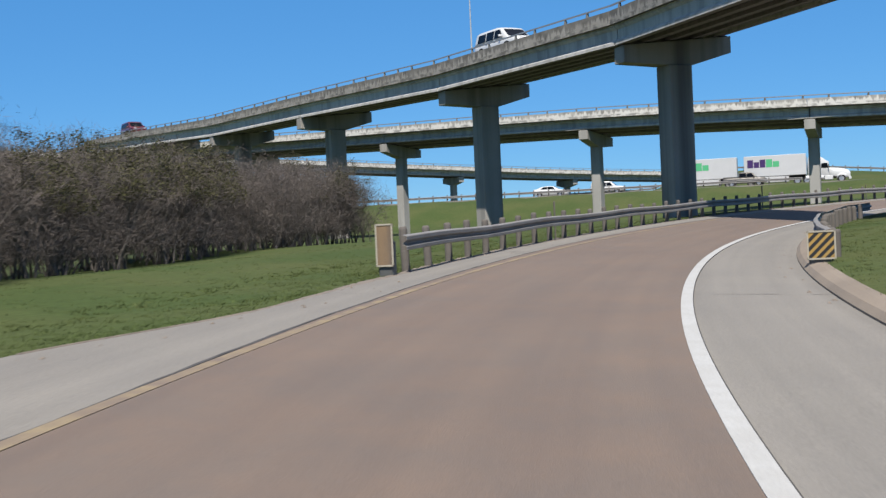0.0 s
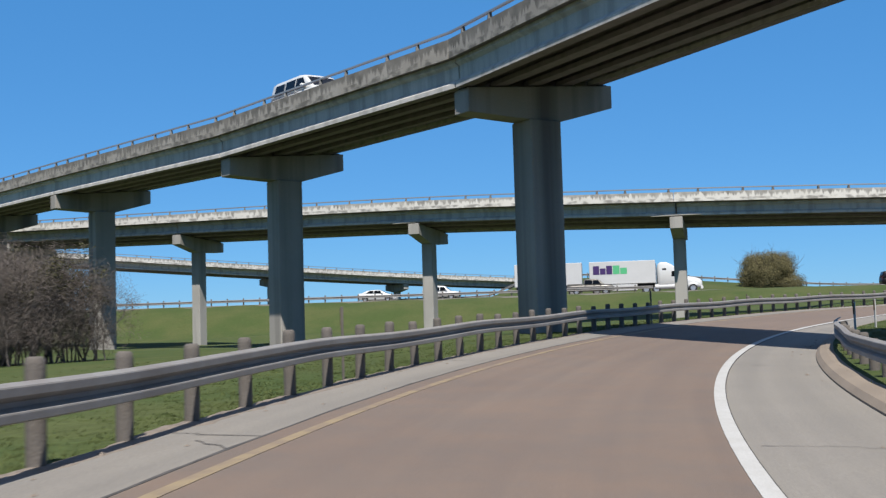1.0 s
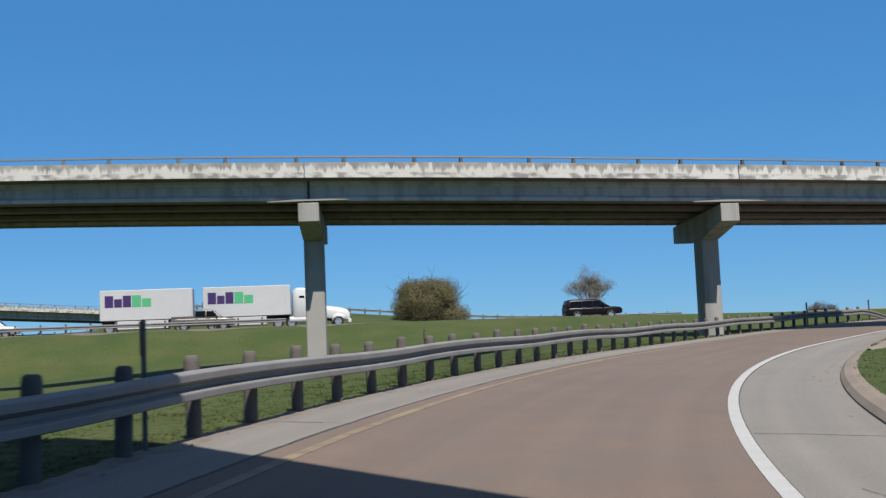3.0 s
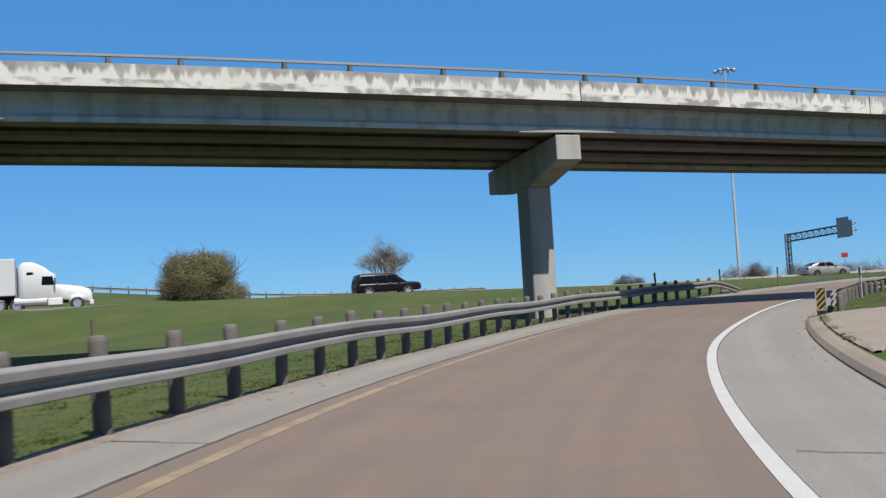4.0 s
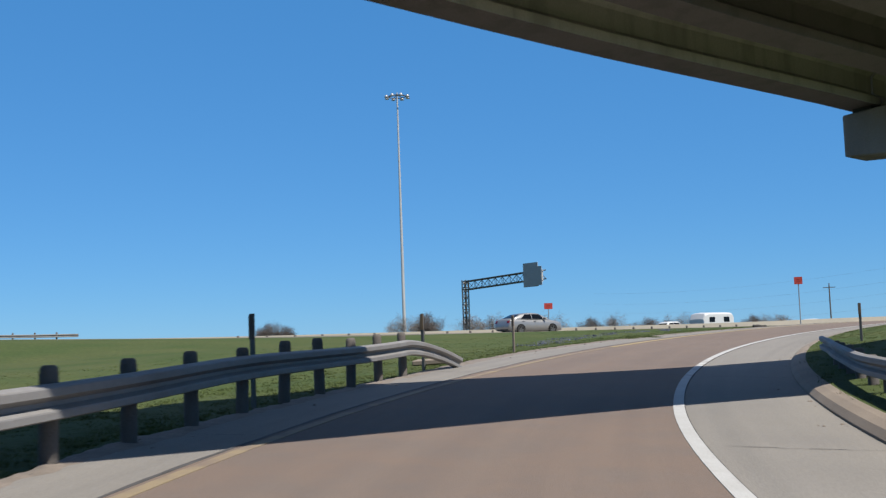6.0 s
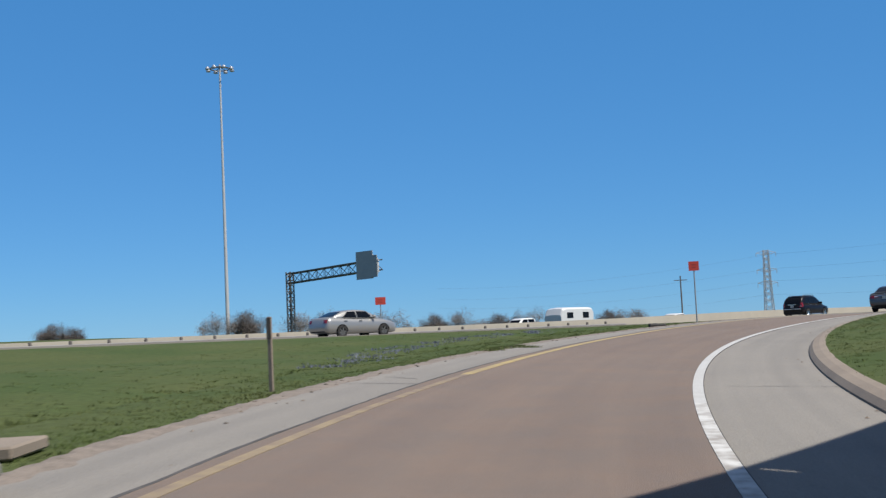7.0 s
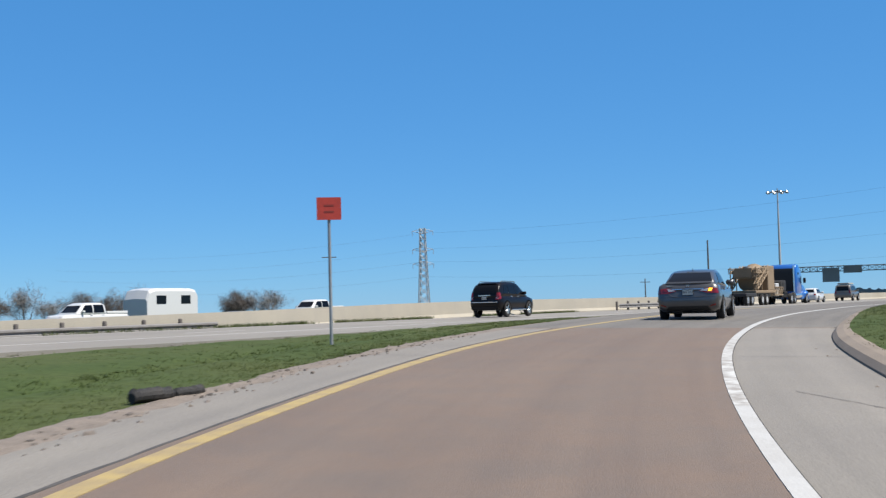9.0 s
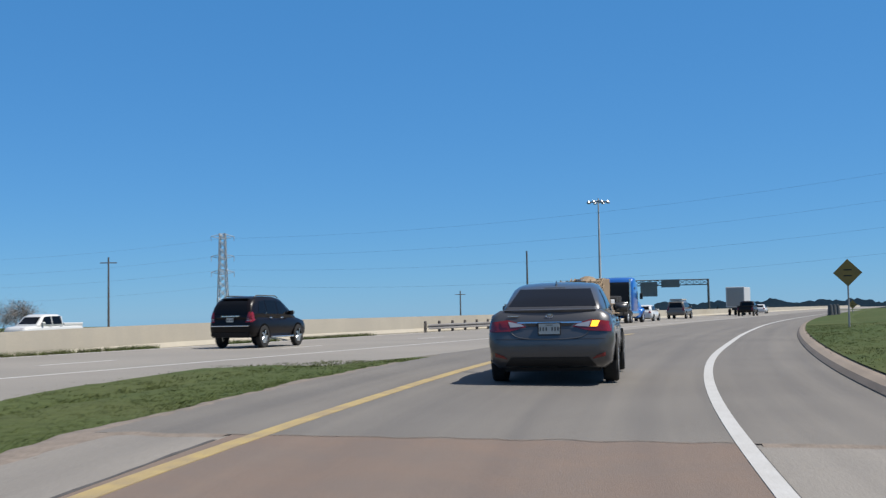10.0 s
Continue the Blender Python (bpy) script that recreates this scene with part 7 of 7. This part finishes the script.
part("mixing_drum", bm, P_TAN, thing, "tan mixing drum", smooth=False)
for y in (-1.1, 1.1):
    bm = bmesh.new()
    lattice(bm, (3.2, y, 1.6), (6.8, y, 3.2), 0.25, 0.55, 6, 0.05)
    part("conveyor_frame", bm, P_TAN, thing, "tan lattice conveyor frame")
    bm = bmesh.new()
    lattice(bm, (3.1, y, 2.95), (6.6, y, 3.05), 0.2, 0.4, 7, 0.04)
    tube(bm, (3.3, y, 1.2), (3.3, y, 3.3), 0.05, 0.05, 6)
    tube(bm, (5.0, y, 1.2), (5.0, y, 3.3), 0.05, 0.05, 6)
    tube(bm, (3.3, y, 1.3), (5.0, y, 3.2), 0.04, 0.04, 6)
    part("machine_frame", bm, P_TAN, thing, "tan steel bracing")
beveled("hopper", thing, P_TAN, (3.2, 4.6, -0.9, 0.9, 2.3, 3.2), 0.15, "tan feed hopper", 2)
bm = bmesh.new()
tube(bm, (6.2, 0.3, 2.8), (6.2, 0.3, 3.4), 0.5, 0.35, 14)
part("water_tank", bm, M_CANVAS, thing, "pale water tank")
beveled("gooseneck", thing, P_TAN, (9.2, 15.2, -0.4, 0.4, 1.15, 1.45), 0.04, "tan drawbar beam")
beveled("tool_box", thing, M_BOXWHITE, (9.9, 11.0, -1.0, 1.0, 0.75, 1.9), 0.05, "white equipment box")
bm = bmesh.new()
lattice(bm, (9.3, 0.9, 1.2), (12.2, 0.9, 1.2), 0.3, 0.7, 5, 0.05)
lattice(bm, (9.3, -0.9, 1.2), (12.2, -0.9, 1.2), 0.3, 0.7, 5, 0.05)
part("support_frame", bm, P_TAN, thing, "tan lattice support frame")
bm = bmesh.new()
for x in (12.0, 12.55):
    tube(bm, (x, -1.0, 1.7), (x, 1.0, 1.7), 0.48, 0.48, 16)
part("spare_tyres", bm, M_TYRE, thing, "stacked spare tyres")
beveled("engine_block", thing, M_TRIM, (12.9, 14.2, -0.8, 0.8, 1.2, 2.2), 0.08, "dark engine block")
on_highway(thing, U0, -0.5)

# white twin-trailer delivery lorry
thing = tagged(new("delivery_lorry"), "white tractor with two white box trailers marked purple and green", "truck")
tractor(thing, 15.3, P_WHITE, M_BOXWHITE)
for x0, x1 in ((0.0, 8.2), (9.1, 17.0)):
    box_part = beveled("trailer_box", thing, M_BOXWHITE, (x0, x1, -1.27, 1.27, 1.25, 4.0), 0.04, "white box trailer")
    for f in (1, -1):
        bm = bmesh.new()
        for k, (a, w, z0, z1) in enumerate(((0.45, 0.75, 2.45, 3.5), (1.28, 0.68, 2.45, 3.2), (2.04, 0.72, 2.45, 3.5))):
            xa = x0 + a if f < 0 else x1 - a - w - 1.6
            box(bm, xa, xa + w, f * 1.272, f * 1.284, z0, z1)
        part("purple_mark", bm, P_PURPLE, box_part, "plain purple shapes")
        bm = bmesh.new()
        for a, w, z0, z1 in ((2.84, 0.8, 2.45, 3.5), (3.72, 0.8, 2.45, 3.2)):
            xa = x0 + a if f < 0 else x1 - a - w + 1.3
            box(bm, xa, xa + w, f * 1.272, f * 1.284, z0, z1)
        part("green_mark", bm, P_GREEN, box_part, "plain green shapes")
        beveled("side_skirt", box_part, M_BOXWHITE, (x0 + 1.5, x1 - 2.2, f * 1.16, f * 1.22, 0.45, 1.2), 0.02, "white side skirt")
    for x in (x0 + 0.8, x1 - 1.2 if x0 < 1 else x0 + 1.9):
        for f in (1, -1):
            truck_wheel(thing, x, f * 1.0)
    beveled("trailer_frame", thing, M_TRIM, (x0 + 0.1, x1 - 0.1, -0.5, 0.5, 0.95, 1.26), 0.02, "dark trailer frame")
beveled("drawbar", thing, M_TRIM, (7.9, 9.3, -0.3, 0.3, 0.8, 1.0), 0.02, "dark drawbar")
on_highway(thing, -120.5, -0.5)

# white box truck far along the highway
thing = tagged(new("box_truck"), "white box truck with a grey rear door far along the highway", "truck")
cargo = beveled("cargo_box", thing, M_BOXWHITE, (0, 6.5, -1.25, 1.25, 1.1, 3.9), 0.04)
beveled("rear_door", cargo, P_SILVER, (-0.02, 0.02, -1.1, 1.1, 1.25, 3.75), 0.01, "grey roller door")
beveled("cab", thing, M_BOXWHITE, (6.6, 8.3, -1.05, 1.05, 0.7, 2.5), 0.2, "white cab", 2)
beveled("chassis", thing, M_TRIM, (0.1, 8.2, -0.5, 0.5, 0.7, 1.1), 0.02, "dark chassis")
for x in (1.6, 7.4):
    for f in (1, -1):
        truck_wheel(thing, x, f * 1.0, 0.45)
on_highway(thing, 140, -0.5)

# white travel trailer beyond the median
thing = tagged(new("travel_trailer"), "white travel trailer beyond the median barrier", "trailer")
b = shell([(x, [(0, .6), (1.1, .6), (1.15, .7), (1.15, zt - .25), (1.0, zt - .06), (0, zt)]) for x, zt in ((0, 2.5), (.15, 2.75), (.6, 2.85), (4.0, 2.85), (4.5, 2.7), (4.75, 2.1))])
tree = tree_of(b)
part("body", b, P_WHITE, thing, smooth=False)
for xa, xb in ((0.7, 1.6), (3.0, 3.9)):
    for f in (1, -1):
        patch(tree, ((xa, 1.7), (xb, 1.7), (xb, 2.3), (xa, 2.3)), "y", M_GLASS, "side_window", thing, "dark caravan window", flip=f, n=3, m=2)
for x in (1.9, 2.7):
    for f in (1, -1):
        wheel(thing, x, f * 1.0, 0.36, 0.22, M_ALLOY)
beveled("drawbar", thing, M_TRIM, (4.6, 6.0, -0.1, 0.1, 0.5, 0.62), 0.02, "dark drawbar")
on_highway(thing, 22.2, 30, (1.05, 1, 1), True)

# cars on the flyover's deck
for material, spec, label, name, q in ((P_RED, SUV, "dark red sport utility vehicle on the flyover", "suv", 36), (P_WHITE, SUV, "white sport utility vehicle on the flyover", "suv", 117)):
    thing, tree, body = road_car(name, spec, material, label, M_ALLOY)
    st, d = chords(FLYOVER)
    p, l, ahead, _ = st[q]
    place(thing, p + Vector((0, 0, 1.02 + 0.205 - 0.045)) - l * 0.5, ahead)

# drums by the far merge
for k in range(3):
    thing = tagged(new("traffic_drum"), "dark traffic drum beside the far shoulder", "traffic drum", group="drums by the merge")
    c = hw(95 + 2.2 * k, -15.6 - 0.2 * k)
    c.z = ground_z(c.x, c.y) - 0.02
    bm = bmesh.new()
    for z0, z1, r0, r1 in ((0, .08, .34, .34), (.08, .5, .28, .26), (.5, 1.0, .25, .22), (1.0, 1.06, .12, .1)):
        tube(bm, c + Vector((0, 0, z0)), c + Vector((0, 0, z1)), r0, r1, 14)
    part("drum_body", bm, M_STEELDARK, thing)
